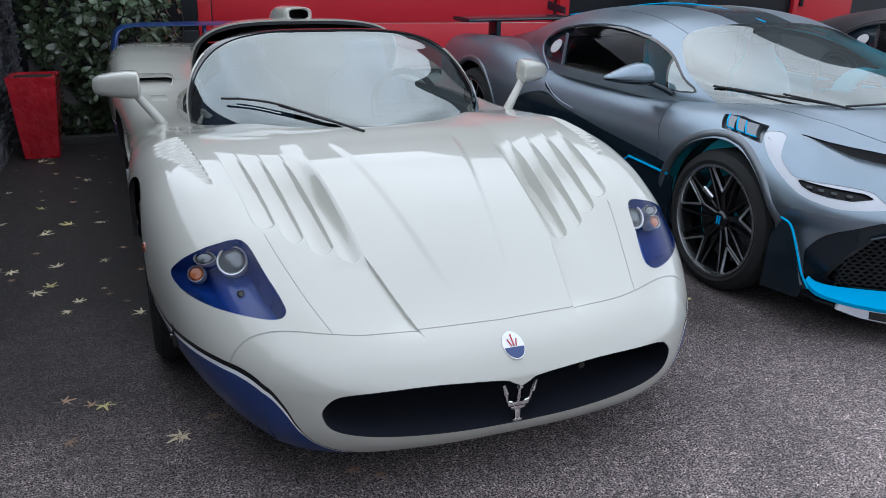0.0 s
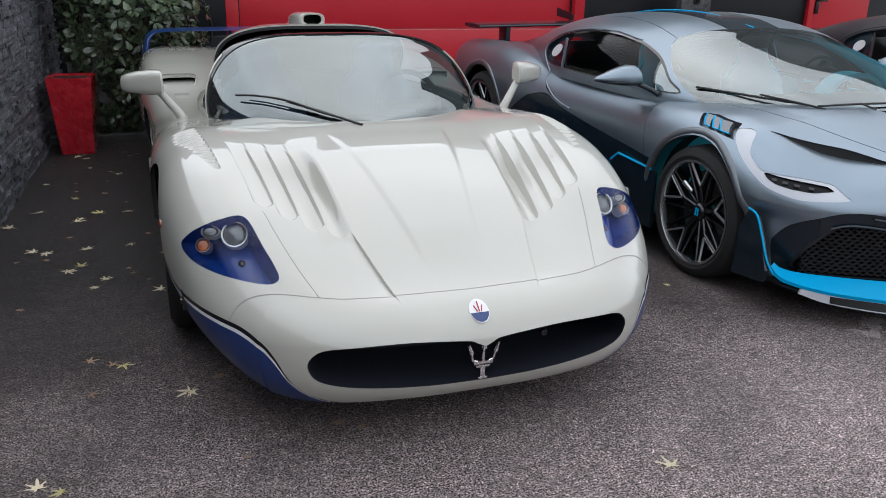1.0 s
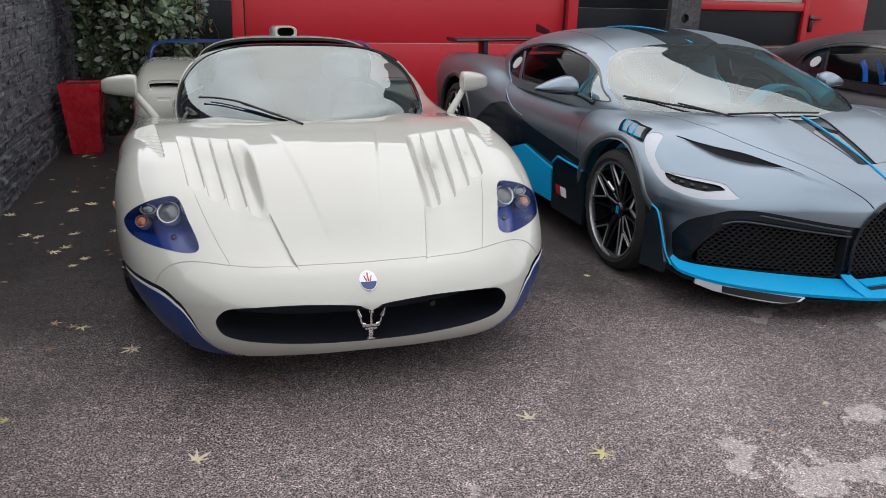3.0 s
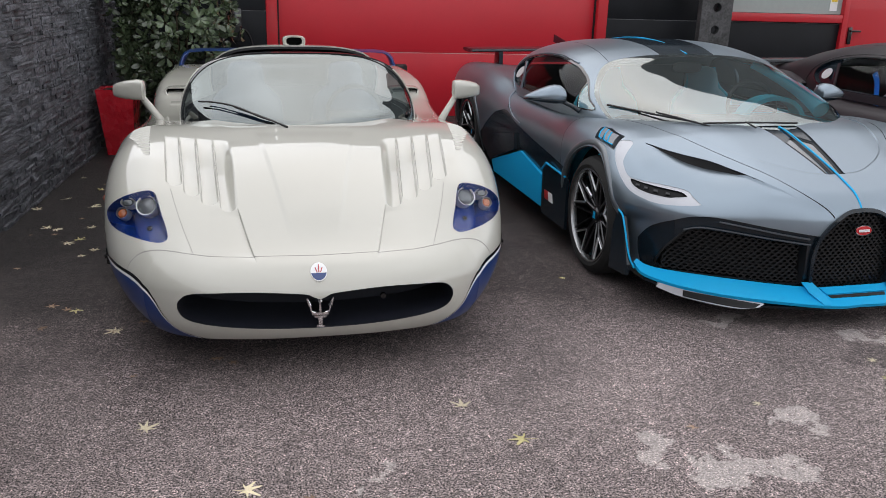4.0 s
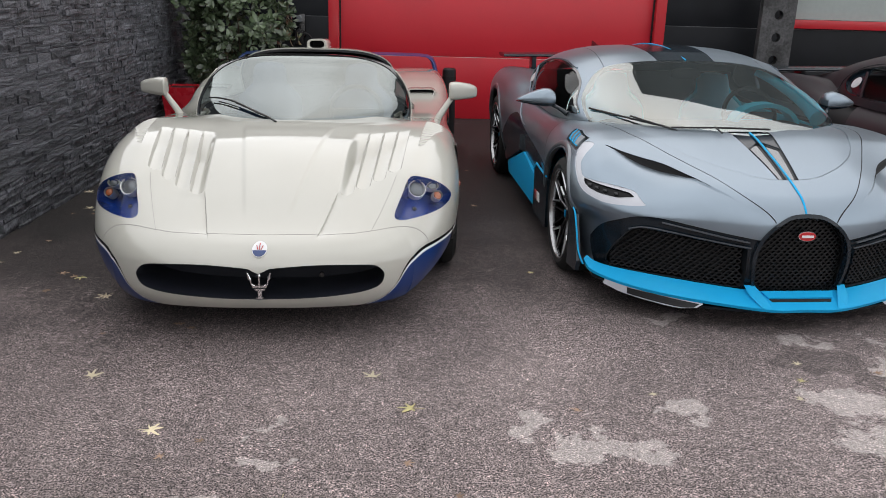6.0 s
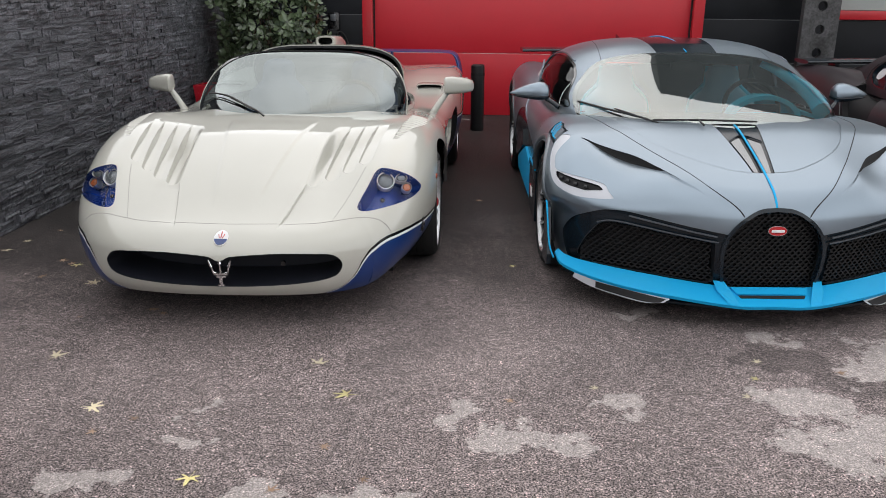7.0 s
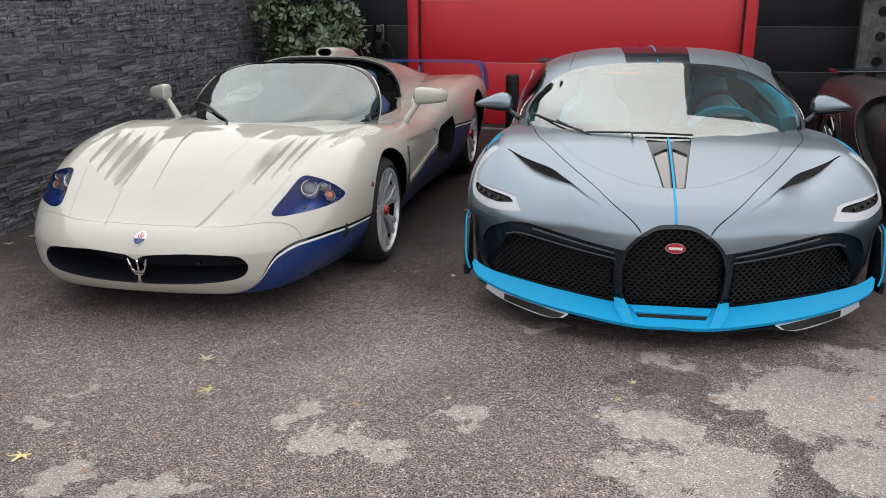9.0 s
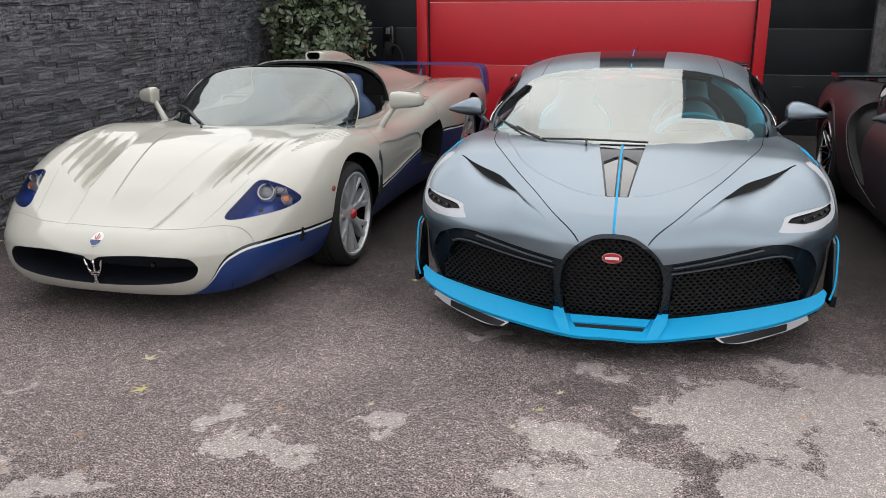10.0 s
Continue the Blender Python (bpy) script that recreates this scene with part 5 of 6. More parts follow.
    for side in (1, -1):
        p = []
        for z in np.linspace(.87, 1.115, 12):
            y = float(B_PILLAR(z)) + .005
            n = 2.5
            w = float(B_CAB_W(y)) * (1 - np.clip((z - .80) / (float(B_CAB_Z(y)) - .80), 0, 1) ** n) ** (1 / n)
            p.append((side * (w - .060), y + .02, z - .012))
        V, F = tube(p, .036, 10, taper=np.linspace(.056, .026, len(p)))
        if side > 0:
            mesh_ob("pillar_trim", V, F, trim, car, sharp=60)
        for dx in (-1, 1):
            V, F = tube(spline2([(side * .38 + dx * .235, 2.19, .55), (side * .38 + dx * .225, 2.25, .80), (side * .38 + dx * .125, 2.27, .92), (side * .38 + dx * .10, 2.31, 1.04)], 5), .014, 8)
            mesh_ob("seat_edge", V, F, trim, car, sharp=60)
    # roof fin and tail wing
    p = spline2([(0, 1.865, 1.174), (0, 2.3, 1.228), (0, 2.8, 1.222), (0, 3.4, 1.15), (0, 4.0, 1.06)], 8)
    V, F = tube(p, .0045, 8)
    if front:
        mesh_ob("roof_fin", V, F, accent, car, sharp=60)
    V, F = loft([np.c_[np.full(24, x), 4.12 + super_ring(.16, .018, 2.5, 24)[:, 0], (1.035 if front else .955) + super_ring(.16, .018, 2.5, 24)[:, 1] - .01 * abs(x)] for x in (-.92, -.9, -.5, 0, .5, .9, .92)])
    wing = mesh_ob("tail_wing", V, F, CARBON, car, "low dark tail wing", sharp=40)
    for s_ in (-1, 1):
        bm = bmesh.new()
        box(bm, s_ * .62 - .02, s_ * .62 + .02, 4.05, 4.2, .84, 1.03 if front else .95, .006)
        part("wing_post", bm, CARBON, wing)
    V, F = slab([(-.12, -.05), (.16, -.03), (.16, .04), (-.12, .0)], .012, (0, 4.2, 1.11), (0, 1, 0), (0, 0, 1))
    if front:
        mesh_ob("tail_fin", V, F, CARBON, car)
    # rear-view mirror
    V, F = loft([np.c_[super_ring(w, h, 3, 20)[:, 0], np.full(20, yy), 1.085 + super_ring(w, h, 3, 20)[:, 1]] for yy, w, h in ((1.86, .09, .03), (1.85, .105, .036), (1.835, .105, .036), (1.83, .09, .03))])
    mesh_ob("rear_view_mirror", V, F, LEATHER, car, sharp=50)
    # two wipers parked on the glass base
    bar_on([(-.77, 1.36, .912), (-.61, 1.08, .897), (-.45, .875, .880)], .006, "wiper_blade", car)
    bar_on([(-.60, 1.06, .910), (-.49, .89, .888), (-.40, .81, .866)], .005, "wiper_arm", car)
    bar_on([(-.43, .835, .880), (-.16, .80, .886), (.13, .79, .880)], .0055, "wiper_blade", car)
    bar_on([(-.19, .795, .890), (-.182, .71, .872)], .005, "wiper_arm", car)
    if not front:
        # wide harness straps over both seats
        for side in (1, -1):
            for dx in (-.085, .085):
                V, F = tube(spline2([(side * .52 + dx, 2.45, .66), (side * .52 + dx, 2.47, .80), (side * .52 + dx * .9, 2.50, .92), (side * .52 + dx * .8, 2.55, .985)], 6), .026, 10, squash=.3)
                mesh_ob("harness_strap", V, F, STRAPBLUE, car, sharp=60)
        return car
    # stripe down the bonnet
    ys = np.linspace(.035, .765, 40)
    zs = np.array([b_top(np.array([0.0]), np.array([y]))[0] for y in ys])
    dd = (1 - (1 - np.clip(ys / .12, 0, 1)) ** 2.2) ** (1 / 2.2)
    zs = .48 + (zs - .48) * dd
    V, F = loft([np.c_[super_ring(.0055, .0045, 3, 12)[:, 0], np.full(12, y), z + .002 + super_ring(.0055, .0045, 3, 12)[:, 1]] for y, z in zip(ys, zs)])
    mesh_ob("bonnet_stripe", V, F, accent, car, sharp=50)
    # grille mesh
    V, F = mesh_ribbons(B_IN, .045, .030, .0155)
    mesh_ob("grille_mesh", V, F, MESHMAT, car, "black honeycomb grille mesh")
    V, F = mesh_ribbons(B_MESH, .05, .030, .0155)
    mesh_ob("intake_mesh", V, F, MESHMAT, car, "black honeycomb intake mesh")
    oval_badge(car)
    # splitter: a blue blade round the nose over a dark tray
    top_in = spline2([(-.975, .40, .268), (-.93, .385, .238), (-.83, .325, .222), (-.56, .162, .214), (-.25, .045, .198), (0, .012, .192), (.25, .045, .198), (.56, .162, .214), (.83, .325, .222), (.93, .385, .238), (.975, .40, .268)], 6)
    out_up = spline2([(-.992, .40, .250), (-.955, .335, .205), (-.80, .215, .170), (-.56, .068, .152), (-.20, -.092, .145), (0, -.098, .143), (.20, -.092, .145), (.56, .068, .152), (.80, .215, .170), (.955, .335, .205), (.992, .40, .250)], 6)
    low_ = out_up + [0, .006, -.016]
    back = top_in + [0, .02, -.04]
    rings = [np.array([a_, b_, c_, d_]) for a_, b_, c_, d_ in zip(top_in, out_up, low_, back)]
    V, F = loft(rings)
    splitter = mesh_ob("splitter", V, [f[::-1] for f in F], accent, car, "light blue front splitter blade", sharp=30)
    tray_o = spline2([(-.95, .36, .175), (-.80, .24, .140), (-.56, .085, .115), (-.20, -.05, .118), (0, -.06, .118), (.20, -.05, .118), (.56, .085, .115), (.80, .24, .140), (.95, .36, .175)], 6)
    rings = [np.array([a_ + [0, .05, .015], a_, a_ + [0, .004, -.012], a_ + [0, .4, -.01]]) for a_ in tray_o]
    V, F = loft(rings)
    mesh_ob("splitter_tray", V, [f[::-1] for f in F], CARBON, splitter, sharp=30)
    # raised lip and dark slot under the horseshoe
    V, F = slab([(-.165, -.030), (.165, -.030), (.185, .018), (-.185, .018)], .014, (0, -.004, .194), (1, 0, 0), (0, .91, .41))
    mesh_ob("splitter_lip", V, F, accent, splitter)
    V, F = slab([(-.150, -.010), (.150, -.010), (.160, .010), (-.160, .010)], .006, (0, -.042, .1715), (1, 0, 0), (0, .91, .41))
    mesh_ob("splitter_slot", V, F, SHADE, splitter)
    for side in (1, -1):
        # pale slanted winglet under the blade's corner with a dark insert
        top = spline2([(.47, .018, .131), (.56, .074, .135), (.80, .220, .153), (.895, .292, .173)], 5)
        low = spline2([(.50, .020, .112), (.60, .076, .096), (.80, .216, .114), (.905, .294, .146)], 5)
        rings = [np.array([(side * a_[0], a_[1], a_[2]), (side * b_[0], b_[1], b_[2]), (side * b_[0], b_[1] + .008, b_[2]), (side * a_[0], a_[1] + .014, a_[2])]) for a_, b_ in zip(top, low)]
        V, F = loft(rings)
        winglet = mesh_ob("winglet", V, F if side < 0 else [f[::-1] for f in F], LIGHTGREY, splitter, "pale grey winglet", sharp=30)
        # the insert lies on it and leaves a thin pale lower edge
        rings = []
        for k in range(1, 11):
            a_, b_ = top[k], low[k]
            hi = a_ + (b_ - a_) * .04 + np.array([0, -.004, -.001])
            lo = a_ + (b_ - a_) * .84 + np.array([0, -.004, -.001])
            rings.append(np.array([(side * q[0], q[1] + d, q[2]) for q, d in ((hi, 0), (lo, 0), (lo, .003), (hi, .003))]))
        V, F = loft(rings)
        mesh_ob("insert", V, F if side < 0 else [f[::-1] for f in F], SHADE, winglet, sharp=30)
        # fin beside the horseshoe
        V, F = loft([np.array([(side * .262, .045, .222), (side * .215, .03, .225), (side * .235, .06, .19)]), np.array([(side * .255, -.01, .19), (side * .19, -.03, .19), (side * .23, .03, .16)]), np.array([(side * .215, -.088, .148), (side * .165, -.095, .147), (side * .19, -.05, .135)])])
        mesh_ob("splitter_fin", V, F if side < 0 else [f[::-1] for f in F], accent, splitter)
        # dark end plate ahead of the wheel with a blue edge
        V, F = slab([(.535, .485), (.485, .470), (.43, .36), (.385, .24), (.40, .18), (.60, .16), (.585, .40)], .022, (side * (1.035 if side > 0 else 1.013), 0, 0), (0, 1, 0), (0, 0, 1))
        mesh_ob("end_plate", V, F, CARBON, car)
        V, F = tube(spline2([(side * 1.03, .545, .490), (side * 1.032, .488, .474), (side * 1.03, .45, .41), (side * 1.022, .40, .29), (side * 1.0, .372, .225)], 6), .005, 8)
        mesh_ob("blue_edge", V, F, accent, car, sharp=60)
        # lips over the side intakes
        pts = [(side * x, float(b_nose_y(x)) - .004, z) for x, z in spline2([(.262, .420), (.463, .443), (.663, .466), (.745, .467), (.80, .448)], 6)]
        V, F = tube(pts, .005, 8)
        mesh_ob("intake_lip", V, F, SATIN_DARK, car, sharp=60)
        pts = [(side * x, float(b_nose_y(x)) - .002, z) for x, z in spline2([(.27, .448), (.40, .466), (.50, .482), (.66, .505)], 6)]
        V, F = tube(pts, .009, 8, squash=.5)
        mesh_ob("intake_blade", V, F, SATIN_DARK, car, sharp=60)
        # blades in the wing vent
        for dy, dz, wd in ((0, 0, 1.0), (-.066, -.003, 1.0), (-.128, -.008, 1.25)):
            hexagon = [(1.067 + dy, .829 + dz), (1.067 + dy - .058 * wd, .825 + dz), (1.045 + dy - .056 * wd, .805 + dz), (1.013 + dy - .050 * wd, .783 + dz), (1.010 + dy, .786 + dz), (1.038 + dy, .810 + dz)]
            rim = np.array([(side * (surf_x(S, y, min(z, .829)) - .005), y, z) for y, z in hexagon])
            back = rim - [side * .02, 0, .012]
            V, F = loft([rim, back] if side > 0 else [rim[::-1], back[::-1]])
            fin = mesh_ob("vent_scale", V, F, ARCHGREY if front else paint, car, sharp=20)
            V, F = tube(rim[[0, 5, 4, 3]], .0042, 6)
            mesh_ob("scale_edge", V, F, accent, fin)
        # blue side blade
        V, F = slab([(1.74, .19), (1.77, .40), (2.23, .47), (2.92, .27), (2.85, .19)], .025, (side * (1.012 if side > 0 else .987), 0, 0), (0, 1, 0), (0, 0, 1))
        mesh_ob("side_blade", V, F, accent, car, "light blue side blade")
        V, F = slab([(1.30, .16), (1.30, .47), (1.66, .50), (1.73, .45), (1.72, .16)], .02, (side * (1.020 if side > 0 else 1.0), 0, 0), (0, 1, 0), (0, 0, 1))
        mesh_ob("side_fence", V, F, CARBON, car)
        V, F = tube([(side * 1.022, 1.33, .485), (side * 1.022, 1.66, .502), (side * 1.020, 1.735, .45)], .007, 8)
        mesh_ob("blue_edge", V, F, accent, car, sharp=60)
        for k, m_ in ((0, RED), (1, WHITE)):
            V, F = slab([(1.58 - .07 * k, .27), (1.65 - .07 * k, .27), (1.67 - .07 * k, .325), (1.60 - .07 * k, .325)], .004, (side * (1.024 if side > 0 else 1.020), 0, 0), (0, 1, 0), (0, 0, 1))
            mesh_ob("flag_patch", V, F, m_, car)
        V, F = slab([(2.34, .46), (2.36, .575), (2.80, .50), (3.02, .30), (2.95, .27)], .03, (side * (1.022 if side > 0 else .992), 0, 0), (0, 1, 0), (0, 0, 1))
        mesh_ob("side_scoop", V, F, CARBON, car)
    return car


B = build_b("grey_hyper_car", "satin grey hyper car with light blue splitter and black grille", pose(2.62, .2, 0, 0, 0, 1.8), SATIN, CYAN, SATIN, GREYLEATHER)
build_b("dark_hyper_car", "dark plum hyper car with bright blue seats, parked beside another", pose(5.17, .13, 0, 0, 0, 2.0), PLUM, BRIGHTBLUE, SATIN_DARK, BRIGHTBLUE, front=False)

# ---- the yard: ground ----
def ramp_z(y):
    """The yard rises a little towards the garage."""
    return .085 * float(np.clip((y - 4.5) / 1.7, 0, 1)) ** 1.3


def asphalt():
    m = bpy.data.materials.new("worn_asphalt")
    m.use_nodes = True
    nodes, links = m.node_tree.nodes, m.node_tree.links
    b = nodes["Principled BSDF"]
    tc = nodes.new("ShaderNodeTexCoord")

    def node(kind, **k):
        n = nodes.new("ShaderNode" + kind)
        for key, v in k.items():
            n.inputs[key].default_value = v
        return n

    def math_(op, a, c, clamp=False):
        n = nodes.new("ShaderNodeMath")
        n.operation, n.use_clamp = op, clamp
        for i, v in enumerate((a, c)):
            if isinstance(v, (int, float)):
                n.inputs[i].default_value = v
            else:
                links.new(v, n.inputs[i])
        return n.outputs[0]

    def remap(v, a, c, lo, hi, smoothstep=False):
        n = nodes.new("ShaderNodeMapRange")
        n.interpolation_type = "SMOOTHSTEP" if smoothstep else "LINEAR"
        for key, val in (("From Min", a), ("From Max", c), ("To Min", lo), ("To Max", hi)):
            n.inputs[key].default_value = val
        links.new(v, n.inputs["Value"])
        return n.outputs["Result"]

    def tex(scale, detail=4.0, rough=.6):
        n = node("TexNoise", Scale=scale, Detail=detail, Roughness=rough)
        links.new(tc.outputs["Object"], n.inputs["Vector"])
        return n.outputs["Fac"]

    vor, rim = node("TexVoronoi", Scale=205.0), node("TexVoronoi", Scale=205.0)
    rim.feature = "DISTANCE_TO_EDGE"
    for n in (vor, rim):
        links.new(tc.outputs["Object"], n.inputs["Vector"])
    sep = nodes.new("ShaderNodeSeparateColor")
    links.new(vor.outputs["Color"], sep.inputs["Color"])
    pits = remap(rim.outputs["Distance"], 0.0, .20, .03, 1.22)
    hollow = tex(150, 3, .55)
    holes = math_("MULTIPLY", remap(hollow, .41, .53, .05, 1.08, True), remap(pits, .03, 1.22, .55, 1.1))
    stones = math_("MULTIPLY", remap(math_("POWER", sep.outputs["Red"], 3.5), 0, 1, .82, 2.1), math_("MULTIPLY", holes, remap(tex(48, 4, .75), .3, .7, .30, 1.70)))
    fine = remap(tex(420, 2), .3, .7, .75, 1.25)
    mid = remap(tex(16, 6, .75), .3, .7, .60, 1.40)
    big = remap(tex(1.1, 4), .3, .7, .78, 1.22)
    grain = math_("MULTIPLY", math_("MULTIPLY", stones, fine), math_("MULTIPLY", mid, big))
    # pale worn patches
    sx = nodes.new("ShaderNodeSeparateXYZ")
    # the patches' outlines wander
    warp = node("TexNoise", Scale=4.5, Detail=6.0, Roughness=.62)
    links.new(tc.outputs["Object"], warp.inputs["Vector"])
    off, add_v = nodes.new("ShaderNodeVectorMath"), nodes.new("ShaderNodeVectorMath")
    off.operation, add_v.operation = "MULTIPLY_ADD", "ADD"
    off.inputs[1].default_value, off.inputs[2].default_value = (.55, .55, 0), (-.275, -.275, 0)
    links.new(warp.outputs["Color"], off.inputs[0])
    links.new(tc.outputs["Object"], add_v.inputs[0]), links.new(off.outputs["Vector"], add_v.inputs[1])
    links.new(add_v.outputs["Vector"], sx.inputs[0])
    wob = tex(4.2, 5, .62)
    patch = None
    for px, py, rx, ry in ((1.14, -.75, .10, .08), (1.42, -.92, .22, .09), (1.79, -.68, .06, .05), (.84, -1.35, .18, .08), (.47, -1.34, .13, .13), (-.1, -1.30, .17, .07), (2.50, -.62, .17, .16), (2.56, -.90, .26, .24), (2.78, -.85, .20, .18), (3.28, -.75, .22, .25),
                           (3.25, -.22, .50, .36), (3.75, .10, .5, .36), (2.58, .04, .14, .06), (3.75, -.75, .55, .55), (2.05, .33, .10, .05), (.13, -.75, .05, .05), (.16, -1.0, .09, .05)):
        d = math_("ADD", math_("POWER", math_("DIVIDE", math_("SUBTRACT", sx.outputs["X"], px), rx), 2.0),
                  math_("POWER", math_("DIVIDE", math_("SUBTRACT", sx.outputs["Y"], py), ry), 2.0))
        v = math_("SUBTRACT", 1.0, d)
        patch = v if patch is None else math_("MAXIMUM", patch, v)
    wear = remap(math_("ADD", math_("MAXIMUM", patch, -1.5), remap(math_("ADD", wob, math_("MULTIPLY", math_("SUBTRACT", tex(38, 4, .7), .5), .30)), .25, .75, -1.1, 1.1)), .10, .30, 0, 1, True)
    # asphalt darker towards the walls: dampness, with shade of walls and cars painted in
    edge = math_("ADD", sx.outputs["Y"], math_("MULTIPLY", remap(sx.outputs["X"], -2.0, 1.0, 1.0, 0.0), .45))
    damp_shade = remap(math_("ADD", edge, remap(tex(1.7, 5), .3, .7, -.55, .55)), -.8, 2.5, 0, 1, True)
    # dark wet stains cross the pale patches; two slim dark ones follow the grey car's nose
    wet = None
    for px, py, rx, ry in ((2.62, -.20, .22, .16), (2.80, -.42, .15, .12), (2.99, -.60, .055, .10), (3.07, -.80, .05, .13), (2.55, .28, .45, .07), (3.25, .42, .35, .08)):
        d = math_("ADD", math_("POWER", math_("DIVIDE", math_("SUBTRACT", sx.outputs["X"], px), rx), 2.0),
                  math_("POWER", math_("DIVIDE", math_("SUBTRACT", sx.outputs["Y"], py), ry), 2.0))
        v = math_("SUBTRACT", 1.0, d)
        wet = v if wet is None else math_("MAXIMUM", wet, v)
    wet = remap(math_("ADD", math_("MAXIMUM", wet, -1.5), remap(tex(5.5, 5, .62), .25, .75, -.9, .9)), .05, .3, 0, 1, True)
    wear = math_("MULTIPLY", wear, remap(wet, 0, 1, 1.0, 0.0))
    flat = math_("ADD", math_("MULTIPLY", grain, remap(wear, 0, 1, 1.0, .50)), remap(wear, 0, 1, 0.0, .42))
    tone = math_("MULTIPLY", flat, remap(damp_shade, 0, 1, .30, .032))
    tone = math_("MULTIPLY", tone, remap(wear, 0, 1, 1.0, 1.7))
    tone = math_("MULTIPLY", tone, remap(wet, 0, 1, 1.0, .62))
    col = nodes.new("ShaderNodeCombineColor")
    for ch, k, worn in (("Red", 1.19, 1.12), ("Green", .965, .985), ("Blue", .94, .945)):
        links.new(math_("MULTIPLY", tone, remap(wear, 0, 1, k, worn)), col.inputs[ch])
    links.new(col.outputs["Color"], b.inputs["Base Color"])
    links.new(remap(damp_shade, 0, 1, .85, .62), b.inputs["Roughness"])
    bp = nodes.new("ShaderNodeBump")
    bp.inputs["Strength"].default_value, bp.inputs["Distance"].default_value = .8, .004
    h = math_("ADD", math_("MULTIPLY", sep.outputs["Red"], .5), math_("MULTIPLY", holes, .7))
    links.new(h, bp.inputs["Height"]), links.new(bp.outputs["Normal"], b.inputs["Normal"])
    return m


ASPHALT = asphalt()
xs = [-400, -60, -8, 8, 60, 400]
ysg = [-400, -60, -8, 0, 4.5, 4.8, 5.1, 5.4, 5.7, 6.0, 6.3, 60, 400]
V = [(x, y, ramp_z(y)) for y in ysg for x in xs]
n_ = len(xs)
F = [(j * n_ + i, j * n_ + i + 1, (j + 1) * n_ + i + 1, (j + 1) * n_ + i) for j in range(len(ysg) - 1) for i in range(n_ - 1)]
tagged(mesh_ob("ground", V, F, ASPHALT, sharp=30), "worn grey asphalt yard with pale patches, dampness and painted shade at the edges", "ground", kind="structure")

# ---- the garage front ----
FACADE = pose(0, 0, 0, 0, .45, 0.6)
DARKPANEL = mat("anthracite_panel", (.011, .012, .0145), .42, spec=.2, grain=.15, grain_scale=300, stain=.25, stain_scale=2.5, spread=.08)
DARKWALL = mat("anthracite_wall", (.016, .017, .019), .6, grain=.2, grain_scale=120, stain=.2, stain_scale=2)
DOORRED = mat("red_door_paint", (.50, .014, .026), .38, coat=.15, coat_rough=.3, grain=.03, grain_scale=300, stain=.06, stain_scale=1.5, bump_h=.0004, bump_scale=90)
FRAMERED = mat("red_frame_paint", (.46, .011, .020), .35, coat=.3, grain=.03, grain_scale=300)
KERBSTONE = mat("dark_kerb_concrete", (.045, .044, .042), .8, grain=.25, grain_scale=90, stain=.3, stain_scale=6, bump_h=.002, bump_scale=60)
CONCRETE = mat("weathered_concrete", (.16, .155, .15), .85, grain=.2, grain_scale=80, stain=.25, stain_scale=5, bump_h=.002, bump_scale=60)
STEEL = mat("weathered_grey_steel", (.13, .13, .13), .55, .3, grain=.2, grain_scale=60, stain=.45, stain_scale=6)
POSTSTEEL = mat("dark_weathered_steel", (.060, .060, .062), .5, .4, grain=.35, grain_scale=45, stain=.6, stain_scale=5)
FROST = mat("frosted_pane", (.31, .35, .34), .25, coat=.6, grain=.03, grain_scale=20)
RENDER = mat("grey_render", (.150, .168, .175), .8, grain=.15, grain_scale=60, stain=.2, stain_scale=.8)


def facade_part(name, dims, material, parent, bevel=.004, label=""):
    return box_part(name, dims, material, parent, label, bevel)


JOINTGREY = mat("pale_joint", (.11, .115, .12), .5)
wall = thing("wall_back", "anthracite garage front with horizontal panels", "wall", FACADE, kind="structure")
facade_part("wall_left", (-2.6, -.17, 6.42, 6.8, 0, 3.42), DARKWALL, wall, 0)
facade_part("lintel_left", (-.15, .7, 6.42, 6.8, 2.50, 3.42), DARKWALL, wall, 0)
facade_part("wall_right", (3.81, 14, 6.42, 6.8, 0, 2.65), DARKWALL, wall, 0)
facade_part("upper_wall", (3.81, 14, 6.42, 6.8, 2.65, 5.15), RENDER, wall, 0)
facade_part("wall_over_door", (.7, 3.81, 6.42, 6.8, 2.50, 3.72), DARKWALL, wall, 0)
facade_part("upper_return", (3.36, 3.81, 6.42, 12, 3.72, 5.15), RENDER, wall, 0)
facade_part("coping", (-2.6, .7, 6.36, 6.86, 3.42, 3.50), STEEL, wall)
facade_part("coping", (.7, 3.36, 6.36, 6.86, 3.72, 3.80), STEEL, wall)
for x0, x1 in ((-2.2, -.152), (3.812, 7.0)):
    z = .29
    k = 0
    while z < 2.6:
        h = .487
        facade_part("panel", (x0, x1 if not (x0 > 0 and 1.0 < z < 2.2) else 5.32, 6.385, 6.425, z - (.2 if k == 0 else 0), min(z + h - .006, 2.64)), DARKPANEL, wall)
        facade_part("joint_strip", (x0 + .01, (x1 if not (x0 > 0 and 1.0 < z < 2.2) else 5.32) - .01, 6.3865, 6.42, z + h - .0055, z + h - .0005), JOINTGREY, wall, 0)
        z += h
        k += 1
facade_part("vent_slot", (4.12, 4.24, 6.376, 6.39, .63, .655), SHADE, wall, .002)

